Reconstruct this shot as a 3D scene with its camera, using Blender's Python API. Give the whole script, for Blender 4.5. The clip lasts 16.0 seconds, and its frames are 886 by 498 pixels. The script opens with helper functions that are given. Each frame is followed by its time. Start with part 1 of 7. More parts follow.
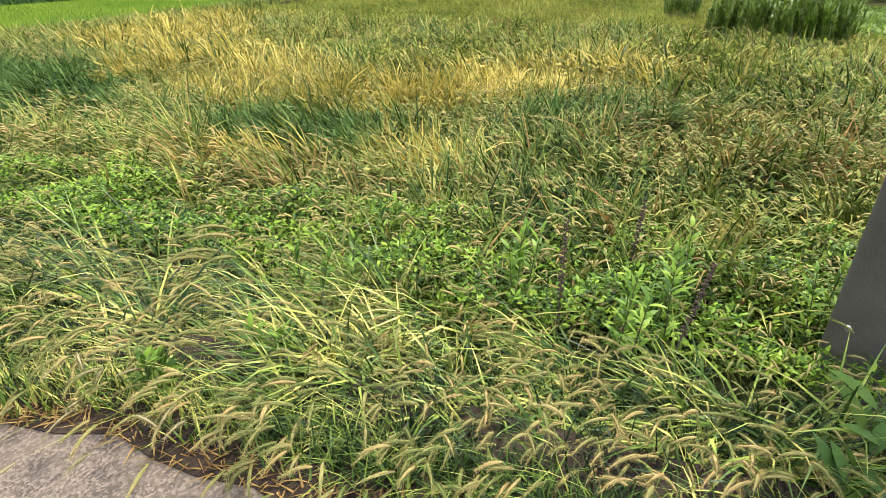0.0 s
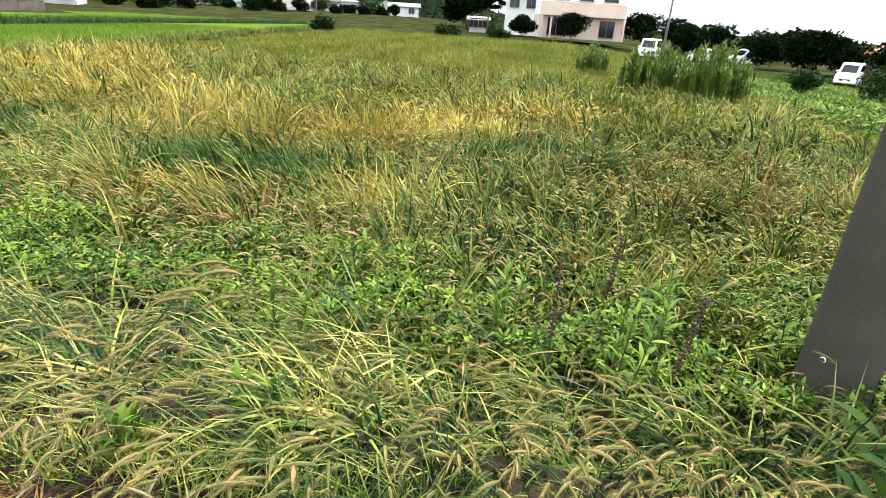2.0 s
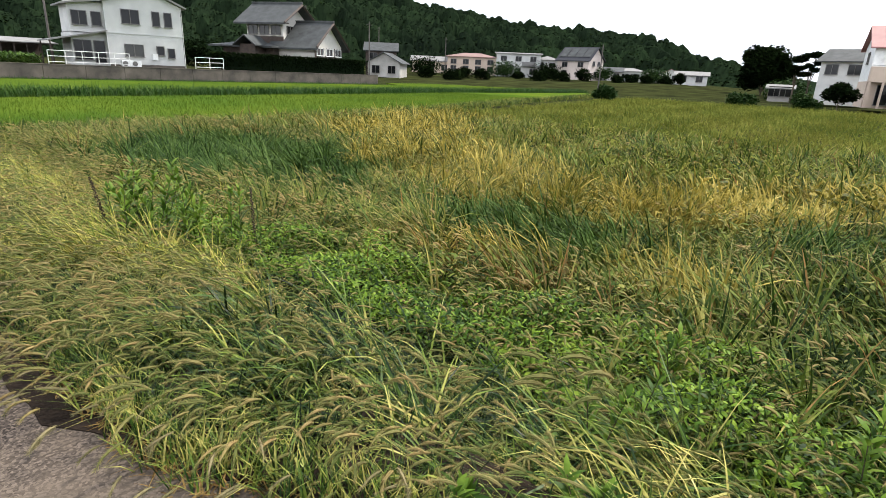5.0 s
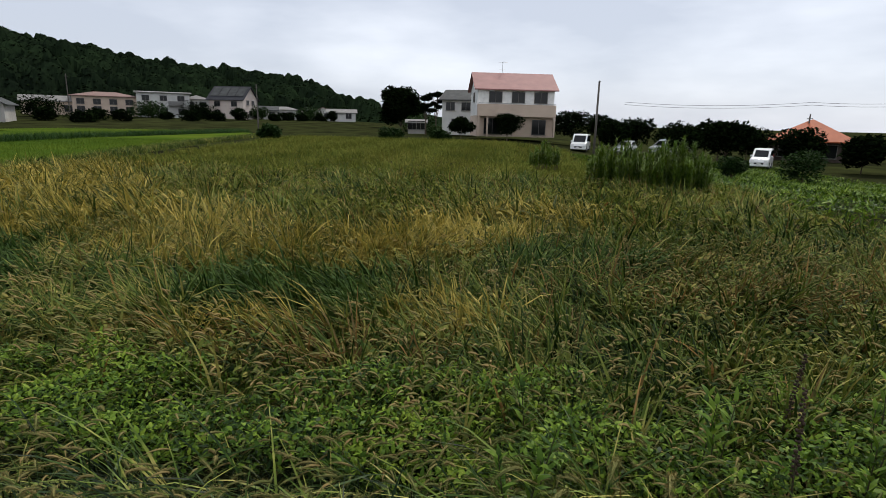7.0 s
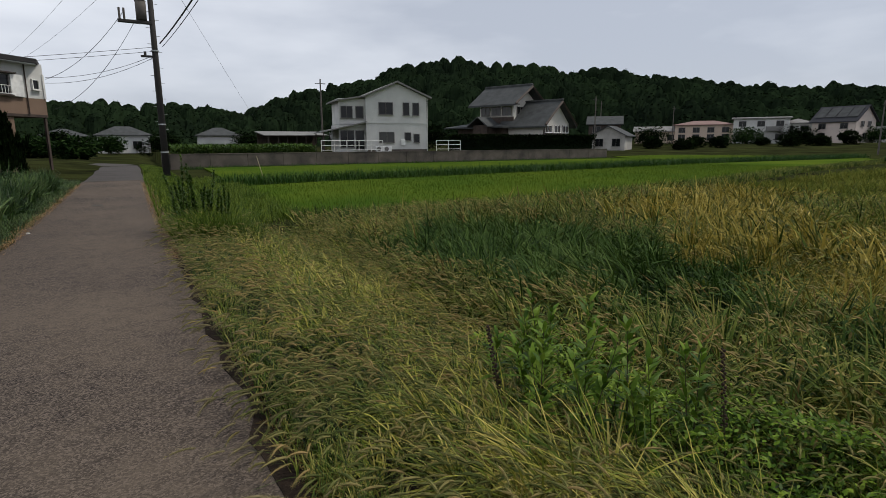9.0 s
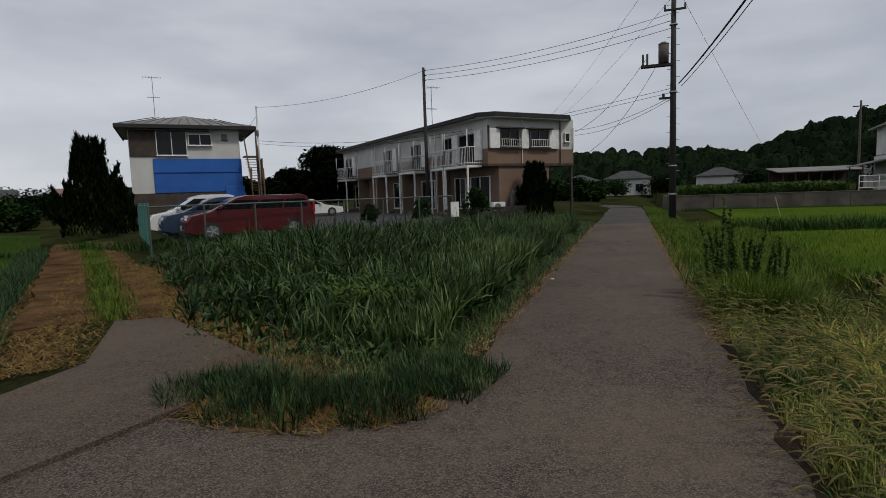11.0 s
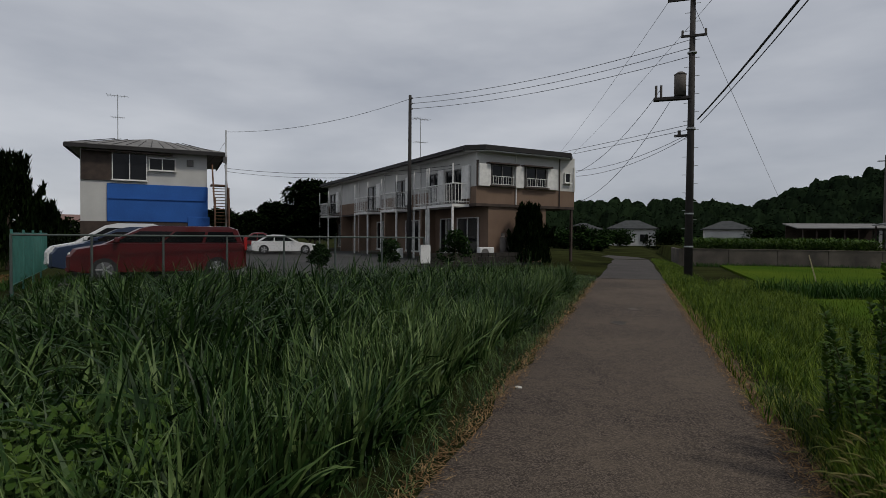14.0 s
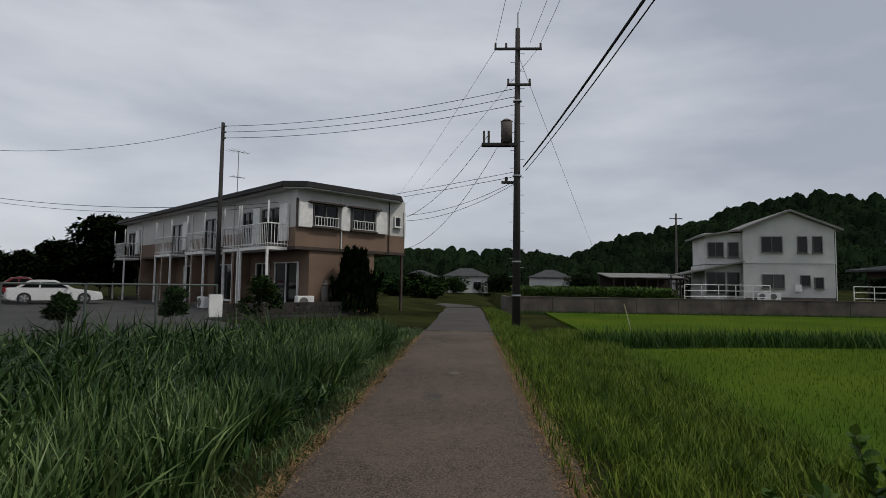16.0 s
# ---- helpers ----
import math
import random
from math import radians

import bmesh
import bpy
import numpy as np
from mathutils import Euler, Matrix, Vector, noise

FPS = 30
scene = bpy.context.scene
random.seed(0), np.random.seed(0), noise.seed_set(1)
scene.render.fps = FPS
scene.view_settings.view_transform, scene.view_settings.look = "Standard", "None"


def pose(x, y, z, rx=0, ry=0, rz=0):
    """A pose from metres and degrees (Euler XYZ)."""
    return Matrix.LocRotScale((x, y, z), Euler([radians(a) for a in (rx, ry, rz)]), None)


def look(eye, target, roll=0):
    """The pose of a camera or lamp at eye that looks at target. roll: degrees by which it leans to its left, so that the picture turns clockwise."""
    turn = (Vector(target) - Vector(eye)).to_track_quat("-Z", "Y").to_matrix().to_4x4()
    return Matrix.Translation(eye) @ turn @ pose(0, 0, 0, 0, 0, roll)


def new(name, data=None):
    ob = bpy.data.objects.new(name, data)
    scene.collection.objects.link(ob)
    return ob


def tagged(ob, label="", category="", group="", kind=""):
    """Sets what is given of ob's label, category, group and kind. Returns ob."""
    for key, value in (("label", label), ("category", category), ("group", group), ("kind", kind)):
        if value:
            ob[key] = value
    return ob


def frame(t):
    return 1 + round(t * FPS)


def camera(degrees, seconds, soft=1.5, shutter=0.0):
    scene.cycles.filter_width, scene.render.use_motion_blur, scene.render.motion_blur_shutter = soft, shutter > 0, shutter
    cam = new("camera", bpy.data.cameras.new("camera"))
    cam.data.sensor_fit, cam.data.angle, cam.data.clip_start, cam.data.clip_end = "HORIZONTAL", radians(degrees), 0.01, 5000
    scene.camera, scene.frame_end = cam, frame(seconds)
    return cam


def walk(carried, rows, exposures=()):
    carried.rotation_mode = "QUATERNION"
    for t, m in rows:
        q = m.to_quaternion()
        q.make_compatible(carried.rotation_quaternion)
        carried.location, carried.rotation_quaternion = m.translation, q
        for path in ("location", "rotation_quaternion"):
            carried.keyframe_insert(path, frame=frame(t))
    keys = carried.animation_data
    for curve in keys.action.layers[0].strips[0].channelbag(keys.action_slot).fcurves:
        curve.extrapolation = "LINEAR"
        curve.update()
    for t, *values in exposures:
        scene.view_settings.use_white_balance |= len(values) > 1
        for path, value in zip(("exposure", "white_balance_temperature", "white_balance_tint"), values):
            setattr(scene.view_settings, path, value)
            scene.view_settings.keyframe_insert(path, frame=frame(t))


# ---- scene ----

# ------------------------------------------------------------------ camera
cam = camera(77.3, 16.0, soft=0.85)
PATH = [  # seconds, x, y, z, yaw, pitch, roll
    (0, 0.57, -10.91, 1.63, -69.2, -27.3, 0.2), (0.5, 0.59, -10.73, 1.58, -73.2, -27.9, -1.0), (1, 0.58, -10.55, 1.55, -81.8, -28.3, -3.2),
    (1.5, 0.57, -10.56, 1.53, -80.6, -25.5, -3.0), (2, 0.55, -10.52, 1.55, -77.0, -22.7, -3.2), (2.5, 0.56, -10.51, 1.55, -72.2, -21.7, -2.7),
    (3, 0.59, -10.48, 1.53, -61.7, -22.9, -0.5), (3.5, 0.60, -10.45, 1.53, -52.6, -22.8, -0.1), (4, 0.54, -10.44, 1.58, -49.0, -20.8, -1.1),
    (4.2, 0.51, -10.40, 1.59, -48.8, -19.7, -1.8), (6.3, 0.53, -9.40, 1.62, -59.1, -13.9, -1.6), (6.5, 0.55, -9.30, 1.63, -65.7, -13.5, -1.6),
    (7, 0.63, -9.12, 1.65, -83.9, -12.9, -1.3), (7.5, 0.62, -8.66, 1.66, -76.8, -12.6, -0.5), (8, 0.68, -8.09, 1.65, -59.9, -12.2, -0.5),
    (8.5, 0.69, -7.44, 1.61, -40.4, -12.1, -0.7), (9, 0.59, -7.04, 1.60, -29.3, -10.8, 0.3), (9.5, 0.50, -6.42, 1.59, -19.2, -9.2, 0.8),
    (10, 0.45, -5.81, 1.58, -6.7, -7.8, 1.7), (10.2, 0.38, -5.59, 1.59, -0.8, -7.3, 1.9), (12.3, -0.10, -2.66, 1.63, 30.7, -3.2, 1.1),
    (12.5, -0.13, -2.35, 1.64, 29.6, -2.8, 0.8), (13, -0.08, -1.58, 1.60, 26.1, -2.1, 0.1), (13.5, -0.07, -0.91, 1.57, 22.6, -1.7, -0.2),
    (14, -0.07, -0.23, 1.57, 18.7, -1.3, -0.5), (14.5, -0.02, 0.42, 1.57, 14.0, -1.0, -0.5), (15, 0.03, 1.05, 1.59, 9.3, -0.1, -0.5),
    (15.5, 0.13, 1.69, 1.61, 5.4, 1.6, -0.7), (16, 0.20, 2.35, 1.62, 2.4, 3.7, -0.8)]
EXPOSURES = [(0, 2.42), (3, 2.3), (4.2, 2.0), (6.3, 0.85), (7, 0.42), (7.5, 0.14), (8, -0.02), (9, 0.1), (10, -0.05), (12.4, -0.74), (13.5, -0.7), (14.3, -0.52), (16, -0.32)]
walk(cam, [(t, pose(x, y, z, 90 + p, r, w)) for t, x, y, z, w, p, r in PATH], EXPOSURES)

# ------------------------------------------------------------------ sky and sun
SUN_EL, SUN_AZ = 54.0, 108.0   # degrees, clockwise from +y
world = bpy.data.worlds.new("overcast_sky")
scene.world = world
world.use_nodes = True
wn, wl = world.node_tree.nodes, world.node_tree.links
wn.clear()
w_out = wn.new("ShaderNodeOutputWorld")
w_bg = wn.new("ShaderNodeBackground")
w_sky = wn.new("ShaderNodeTexSky")
w_sky.sky_type, w_sky.sun_disc = "NISHITA", False
w_sky.sun_elevation, w_sky.sun_rotation = radians(SUN_EL), radians(SUN_AZ)
w_tc = wn.new("ShaderNodeTexCoord")
w_map = wn.new("ShaderNodeMapping")
w_map.inputs["Scale"].default_value = (1.3, 1.3, 4.5)
w_noise = wn.new("ShaderNodeTexNoise")
w_noise.inputs["Scale"].default_value, w_noise.inputs["Detail"].default_value, w_noise.inputs["Roughness"].default_value = 1.6, 5.0, 0.5
w_ramp = wn.new("ShaderNodeValToRGB")
w_ramp.color_ramp.elements[0].position, w_ramp.color_ramp.elements[0].color = 0.3, (5.2, 5.6, 6.5, 1)
w_ramp.color_ramp.elements[1].position, w_ramp.color_ramp.elements[1].color = 0.72, (9.4, 9.7, 10.4, 1)
w_mix = wn.new("ShaderNodeMix")
w_mix.data_type = "RGBA"
w_mix.inputs["Factor"].default_value = 0.88
wl.new(w_tc.outputs["Generated"], w_map.inputs["Vector"])
wl.new(w_map.outputs["Vector"], w_noise.inputs["Vector"])
w_sep = wn.new("ShaderNodeSeparateXYZ")
w_west = wn.new("ShaderNodeMath")
w_west.operation = "MULTIPLY_ADD"
w_west.inputs[1].default_value = -0.16
wl.new(w_tc.outputs["Generated"], w_sep.inputs["Vector"])
wl.new(w_sep.outputs["X"], w_west.inputs[0])
wl.new(w_noise.outputs["Fac"], w_west.inputs[2])
wl.new(w_west.outputs[0], w_ramp.inputs["Fac"])
wl.new(w_sky.outputs["Color"], w_mix.inputs[6])
wl.new(w_ramp.outputs["Color"], w_mix.inputs[7])
wl.new(w_mix.outputs[2], w_bg.inputs["Color"])
w_bg.inputs["Strength"].default_value = 0.092
wl.new(w_bg.outputs["Background"], w_out.inputs["Surface"])
sun_data = bpy.data.lights.new("sun", "SUN")
sun_data.energy, sun_data.angle, sun_data.color = 2.2, radians(8), (1.0, 0.94, 0.84)
sun = new("sun", sun_data)
sun_from = Vector((math.sin(radians(SUN_AZ)) * math.cos(radians(SUN_EL)), math.cos(radians(SUN_AZ)) * math.cos(radians(SUN_EL)), math.sin(radians(SUN_EL))))
sun.matrix_world = look(sun_from * 60, (0, 0, 0))

# ------------------------------------------------------------------ materials
RNG = np.random.default_rng(7)
LEAF = 0.72   # leaf tones as fresh matt leaves, a little below swatch values


def material(name, base, rough=0.7, metal=0.0, dark=None, scale=3.0, fine=60.0, bump=0.15, wide_share=1.0, spec=0.3, span=(0.5, 0.95)):
    """A surface whose colour drifts between two tones at a wide scale and grains at a fine one."""
    m = bpy.data.materials.new(name)
    m.use_nodes = True
    n, l = m.node_tree.nodes, m.node_tree.links
    b = n["Principled BSDF"]
    dark = dark or tuple(c * 0.72 for c in base)
    tc = n.new("ShaderNodeTexCoord")
    wide, grain = n.new("ShaderNodeTexNoise"), n.new("ShaderNodeTexNoise")
    wide.inputs["Scale"].default_value, wide.inputs["Detail"].default_value = scale, 5
    grain.inputs["Scale"].default_value, grain.inputs["Detail"].default_value = fine, 3
    add = n.new("ShaderNodeMath")
    add.operation = "MULTIPLY_ADD"
    add.inputs[1].default_value = 0.45 + 0.75 * (1 - wide_share)
    part_wide = n.new("ShaderNodeMath")
    part_wide.operation = "MULTIPLY_ADD"
    part_wide.inputs[1].default_value, part_wide.inputs[2].default_value = wide_share, (1 - wide_share) * 0.12
    ramp = n.new("ShaderNodeValToRGB")
    ramp.color_ramp.elements[0].position, ramp.color_ramp.elements[1].position = span
    ramp.color_ramp.elements[0].color, ramp.color_ramp.elements[1].color = (*dark, 1), (*base, 1)
    l.new(tc.outputs["Object"], wide.inputs["Vector"])
    l.new(tc.outputs["Object"], grain.inputs["Vector"])
    l.new(grain.outputs["Fac"], add.inputs[0])
    l.new(wide.outputs["Fac"], part_wide.inputs[0])
    l.new(part_wide.outputs[0], add.inputs[2])
    l.new(add.outputs[0], ramp.inputs["Fac"])
    l.new(ramp.outputs["Color"], b.inputs["Base Color"])
    b.inputs["Roughness"].default_value, b.inputs["Metallic"].default_value = rough, metal
    b.inputs["Specular IOR Level"].default_value = spec
    if bump:
        bp = n.new("ShaderNodeBump")
        bp.inputs["Strength"].default_value, bp.inputs["Distance"].default_value = bump, 0.01
        l.new(grain.outputs["Fac"], bp.inputs["Height"])
        l.new(bp.outputs["Normal"], b.inputs["Normal"])
    return m


def leaf_material(name, tones, rough=0.5, thin=0.3, patch=0.35, spec=0.1):
    """Leaves or blades: each one takes a tone of its own, drifting over the plot."""
    m = bpy.data.materials.new(name)
    m.use_nodes = True
    n, l = m.node_tree.nodes, m.node_tree.links
    b = n["Principled BSDF"]
    geo, tc, drift = n.new("ShaderNodeNewGeometry"), n.new("ShaderNodeTexCoord"), n.new("ShaderNodeTexNoise")
    drift.inputs["Scale"].default_value, drift.inputs["Detail"].default_value = patch, 3
    mix = n.new("ShaderNodeMath")
    mix.operation = "MULTIPLY_ADD"
    mix.inputs[1].default_value = 0.85
    off = n.new("ShaderNodeMath")
    off.operation = "MULTIPLY_ADD"
    off.inputs[1].default_value, off.inputs[2].default_value = 1.25, -1.3
    ramp = n.new("ShaderNodeValToRGB")
    while len(ramp.color_ramp.elements) < len(tones):
        ramp.color_ramp.elements.new(0.5)
    for k, tone in enumerate(tones):
        ramp.color_ramp.elements[k].position, ramp.color_ramp.elements[k].color = k / (len(tones) - 1), (tone[0] * LEAF, tone[1] * LEAF, tone[2] * LEAF * 0.75, 1)
    l.new(tc.outputs["Object"], drift.inputs["Vector"])
    tuft = n.new("ShaderNodeTexNoise")
    tuft.inputs["Scale"].default_value, tuft.inputs["Detail"].default_value = patch * 9, 2
    both = n.new("ShaderNodeMath")
    both.operation = "MULTIPLY_ADD"
    both.inputs[1].default_value = 1.2
    l.new(tc.outputs["Object"], tuft.inputs["Vector"])
    l.new(tuft.outputs["Fac"], both.inputs[0])
    l.new(drift.outputs["Fac"], both.inputs[2])
    l.new(both.outputs[0], off.inputs[0])
    l.new(geo.outputs["Random Per Island"], mix.inputs[0])
    l.new(off.outputs[0], mix.inputs[2])
    l.new(mix.outputs[0], ramp.inputs["Fac"])
    l.new(ramp.outputs["Color"], b.inputs["Base Color"])
    b.inputs["Roughness"].default_value, b.inputs["Specular IOR Level"].default_value = rough, spec
    tr, ms = n.new("ShaderNodeBsdfTranslucent"), n.new("ShaderNodeMixShader")
    ms.inputs[0].default_value = thin * 0.65
    l.new(ramp.outputs["Color"], tr.inputs["Color"])
    l.new(b.outputs["BSDF"], ms.inputs[1])
    l.new(tr.outputs["BSDF"], ms.inputs[2])
    l.new(ms.outputs[0], n["Material Output"].inputs["Surface"])
    return m


def grit_material(name, dark, light, dust):
    """Worn asphalt: single stones of many tones in a dark binder, with paler dusty stretches."""
    m = bpy.data.materials.new(name)
    m.use_nodes = True
    n, l = m.node_tree.nodes, m.node_tree.links
    b = n["Principled BSDF"]
    tc, stones, wide, blot = n.new("ShaderNodeTexCoord"), n.new("ShaderNodeTexVoronoi"), n.new("ShaderNodeTexNoise"), n.new("ShaderNodeTexNoise")
    stones.inputs["Scale"].default_value = 105
    wide.inputs["Scale"].default_value, wide.inputs["Detail"].default_value = 0.45, 6
    blot.inputs["Scale"].default_value, blot.inputs["Detail"].default_value, blot.inputs["Roughness"].default_value = 5.0, 5, 0.65
    for k in (stones, wide, blot):
        l.new(tc.outputs["Object"], k.inputs["Vector"])
    sep = n.new("ShaderNodeSeparateColor")
    l.new(stones.outputs["Color"], sep.inputs["Color"])
    ramp = n.new("ShaderNodeValToRGB")
    ramp.color_ramp.elements[0].position, ramp.color_ramp.elements[0].color = 0.15, (*dark, 1)
    ramp.color_ramp.elements[1].position, ramp.color_ramp.elements[1].color = 1.0, (*light, 1)
    mid = ramp.color_ramp.elements.new(0.62)
    mid.color = (*(0.58 * d + 0.42 * e for d, e in zip(dark, light)), 1)
    l.new(sep.outputs["Red"], ramp.inputs["Fac"])
    cover = n.new("ShaderNodeMath")
    cover.operation = "MULTIPLY_ADD"
    cover.inputs[1].default_value = 0.7
    l.new(blot.outputs["Fac"], cover.inputs[0])
    l.new(wide.outputs["Fac"], cover.inputs[2])
    amount = n.new("ShaderNodeMapRange")
    amount.inputs["From Min"].default_value, amount.inputs["From Max"].default_value, amount.inputs["To Max"].default_value = 0.68, 1.12, 0.75
    l.new(cover.outputs[0], amount.inputs["Value"])
    mix = n.new("ShaderNodeMix")
    mix.data_type = "RGBA"
    mix.inputs[7].default_value = (*dust, 1)
    l.new(amount.outputs["Result"], mix.inputs["Factor"])
    l.new(ramp.outputs["Color"], mix.inputs[6])
    l.new(mix.outputs[2], b.inputs["Base Color"])
    b.inputs["Roughness"].default_value, b.inputs["Specular IOR Level"].default_value = 0.95, 0.1
    bp = n.new("ShaderNodeBump")
    bp.inputs["Strength"].default_value, bp.inputs["Distance"].default_value = 0.6, 0.004
    l.new(sep.outputs["Green"], bp.inputs["Height"])
    l.new(bp.outputs["Normal"], b.inputs["Normal"])
    return m


def glass_material(name, tint=(0.008, 0.009, 0.010)):
    m = bpy.data.materials.new(name)
    m.use_nodes = True
    b = m.node_tree.nodes["Principled BSDF"]
    b.inputs["Base Color"].default_value, b.inputs["Roughness"].default_value = (*tint, 1), 0.06
    b.inputs["Specular IOR Level"].default_value = 0.25
    return m


M_ASPHALT = grit_material("asphalt", (0.020, 0.0165, 0.0145), (0.145, 0.115, 0.094), (0.118, 0.093, 0.070))
M_ASPHALT_NEW = material("asphalt_far", (0.085, 0.077, 0.072), 0.95, dark=(0.036, 0.032, 0.03), scale=0.6, fine=90, bump=0.4, wide_share=0.4, spec=0.1)
M_CONCRETE = material("concrete", (0.14, 0.12, 0.10), 0.95, dark=(0.05, 0.045, 0.04), scale=0.8, fine=40, bump=0.4, spec=0.1)
M_TRACK_CONCRETE = grit_material("track_concrete", (0.032, 0.025, 0.020), (0.13, 0.10, 0.078), (0.105, 0.080, 0.060))
M_POLE = material("pole_concrete", (0.125, 0.112, 0.10), 0.9, dark=(0.07, 0.062, 0.056), scale=1.6, fine=80, bump=0.2)
M_POLE_DARK = material("pole_dark", (0.042, 0.038, 0.036), 0.85, scale=2, fine=50)
M_BLOCK = material("stained_block", (0.055, 0.05, 0.045), 0.95, dark=(0.02, 0.019, 0.017), scale=1.5, fine=30, spec=0.05)
# soil tone lowered so bare spots between tufts pass for shaded gaps
M_SOIL = material("soil_and_low_grass", (0.036, 0.042, 0.014), 0.95, dark=(0.010, 0.011, 0.006), scale=0.25, fine=14, bump=0.8, spec=0.0)
M_BARE = material("bare_soil", (0.115, 0.066, 0.032), 0.98, dark=(0.03, 0.02, 0.011), scale=1.5, fine=30, bump=0.8, spec=0.0)
M_DARK_SOIL = material("dark_soil", (0.036, 0.026, 0.019), 0.95, dark=(0.008, 0.006, 0.005), scale=2.5, fine=60, bump=0.9, spec=0.05)
M_LOT = material("lot_gravel", (0.05, 0.049, 0.047), 0.95, dark=(0.022, 0.022, 0.021), scale=0.4, fine=30, bump=0.4)
M_STRAW = leaf_material("dry_straw", [(0.09, 0.052, 0.022), (0.21, 0.125, 0.052), (0.36, 0.24, 0.11)], 0.8, 0.1, 1.5)
M_STRAW_PALE = leaf_material("pale_straw", [(0.15, 0.085, 0.05), (0.30, 0.185, 0.115), (0.48, 0.33, 0.22)], 0.8, 0.1, 1.5)
M_VERGE = leaf_material("verge_grass", [(0.006, 0.019, 0.004), (0.022, 0.054, 0.010), (0.078, 0.138, 0.026), (0.22, 0.28, 0.06), (0.52, 0.46, 0.17)], 0.45, 0.14, 0.5, 0.15)
M_VERGE_RIPE = leaf_material("ripe_verge_grass", [(0.02, 0.045, 0.007), (0.07, 0.115, 0.018), (0.19, 0.235, 0.04), (0.40, 0.39, 0.085), (0.62, 0.52, 0.19)], 0.45, 0.25, 0.5)
# undergrowth green taken near black: the shade between blades is in the colour
M_VERGE_SHADED = leaf_material("shaded_under_grass", [(0.004, 0.011, 0.003), (0.010, 0.025, 0.006), (0.028, 0.055, 0.013)], 0.5, 0.1, 0.7)
M_PLUME = leaf_material("foxtail_plume", [(0.10, 0.13, 0.045), (0.19, 0.20, 0.085), (0.30, 0.26, 0.13), (0.42, 0.30, 0.165)], 0.85, 0.2, 0.8)
M_PLUME_PALE = leaf_material("pale_foxtail_plume", [(0.16, 0.15, 0.085), (0.25, 0.215, 0.14), (0.36, 0.30, 0.21)], 0.85, 0.2, 0.8)
M_LEAFY = leaf_material("leafy_weed", [(0.014, 0.036, 0.006), (0.062, 0.13, 0.015), (0.145, 0.245, 0.028), (0.25, 0.35, 0.05)], 0.5, 0.25, 0.6)
M_FIELD = leaf_material("field_weed", [(0.012, 0.028, 0.007), (0.044, 0.082, 0.017), (0.105, 0.155, 0.033), (0.20, 0.23, 0.058), (0.38, 0.33, 0.12)], 0.7, 0.2, 0.45)
M_FIELD_DARK = leaf_material("field_weed_dark", [(0.012, 0.030, 0.007), (0.032, 0.070, 0.016), (0.068, 0.125, 0.032), (0.12, 0.18, 0.06)], 0.6, 0.25, 0.5, 0.06)
M_FIELD_YELLOW = leaf_material("field_grass_yellow", [(0.05, 0.07, 0.014), (0.18, 0.16, 0.034), (0.40, 0.32, 0.08), (0.60, 0.48, 0.16)], 0.6, 0.35, 0.4)
M_FIELD_RUST = leaf_material("field_grass_rust", [(0.11, 0.085, 0.035), (0.21, 0.14, 0.06), (0.32, 0.18, 0.07)], 0.7, 0.3, 0.6)
M_FIELD_FAR = leaf_material("field_far_grass", [(0.09, 0.125, 0.03), (0.16, 0.185, 0.045), (0.26, 0.25, 0.075)], 0.7, 0.3, 0.1, 0.0)
M_TALL = leaf_material("tall_green_grass", [(0.005, 0.018, 0.005), (0.016, 0.044, 0.012), (0.038, 0.084, 0.026), (0.12, 0.19, 0.075)], 0.42, 0.2, 0.5, 0.13)
M_REED = leaf_material("broad_grass_blades", [(0.011, 0.032, 0.010), (0.034, 0.076, 0.025), (0.088, 0.148, 0.058), (0.20, 0.28, 0.13)], 0.42, 0.2, 0.5, 0.16)
M_VERGE_GREEN = leaf_material("green_verge_grass", [(0.020, 0.050, 0.007), (0.062, 0.112, 0.016), (0.13, 0.195, 0.031), (0.23, 0.29, 0.062)], 0.5, 0.3, 0.6, 0.06)
M_RICE = leaf_material("rice_blades", [(0.046, 0.094, 0.010), (0.082, 0.14, 0.015), (0.13, 0.175, 0.022)], 0.6, 0.3, 0.15, 0.04)
M_RICE_BED = material("rice_bed", (0.075, 0.105, 0.013), 0.95, dark=(0.032, 0.068, 0.009), scale=0.16, fine=7, bump=0.8, spec=0.0)
M_RICE_DEEP = leaf_material("deep_green_rice", [(0.020, 0.050, 0.010), (0.040, 0.085, 0.014), (0.07, 0.12, 0.02)], 0.6, 0.25, 0.15, 0.03)
M_RICE_BED_DEEP = material("deep_rice_bed", (0.04, 0.065, 0.012), 0.95, dark=(0.016, 0.036, 0.008), scale=0.16, fine=7, bump=0.8, spec=0.0)
M_BANK = leaf_material("bank_grass", [(0.018, 0.055, 0.012), (0.03, 0.08, 0.016), (0.055, 0.115, 0.022)], 0.6, 0.3, 0.2)
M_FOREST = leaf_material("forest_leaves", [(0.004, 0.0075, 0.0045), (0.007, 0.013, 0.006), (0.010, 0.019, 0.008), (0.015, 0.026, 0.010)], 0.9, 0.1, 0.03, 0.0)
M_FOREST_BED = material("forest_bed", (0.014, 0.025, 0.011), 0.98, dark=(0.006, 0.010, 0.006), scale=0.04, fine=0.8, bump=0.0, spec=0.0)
M_TREE = leaf_material("tree_leaves", [(0.010, 0.026, 0.009), (0.020, 0.046, 0.014), (0.036, 0.070, 0.020)], 0.7, 0.15, 0.6, 0.03)
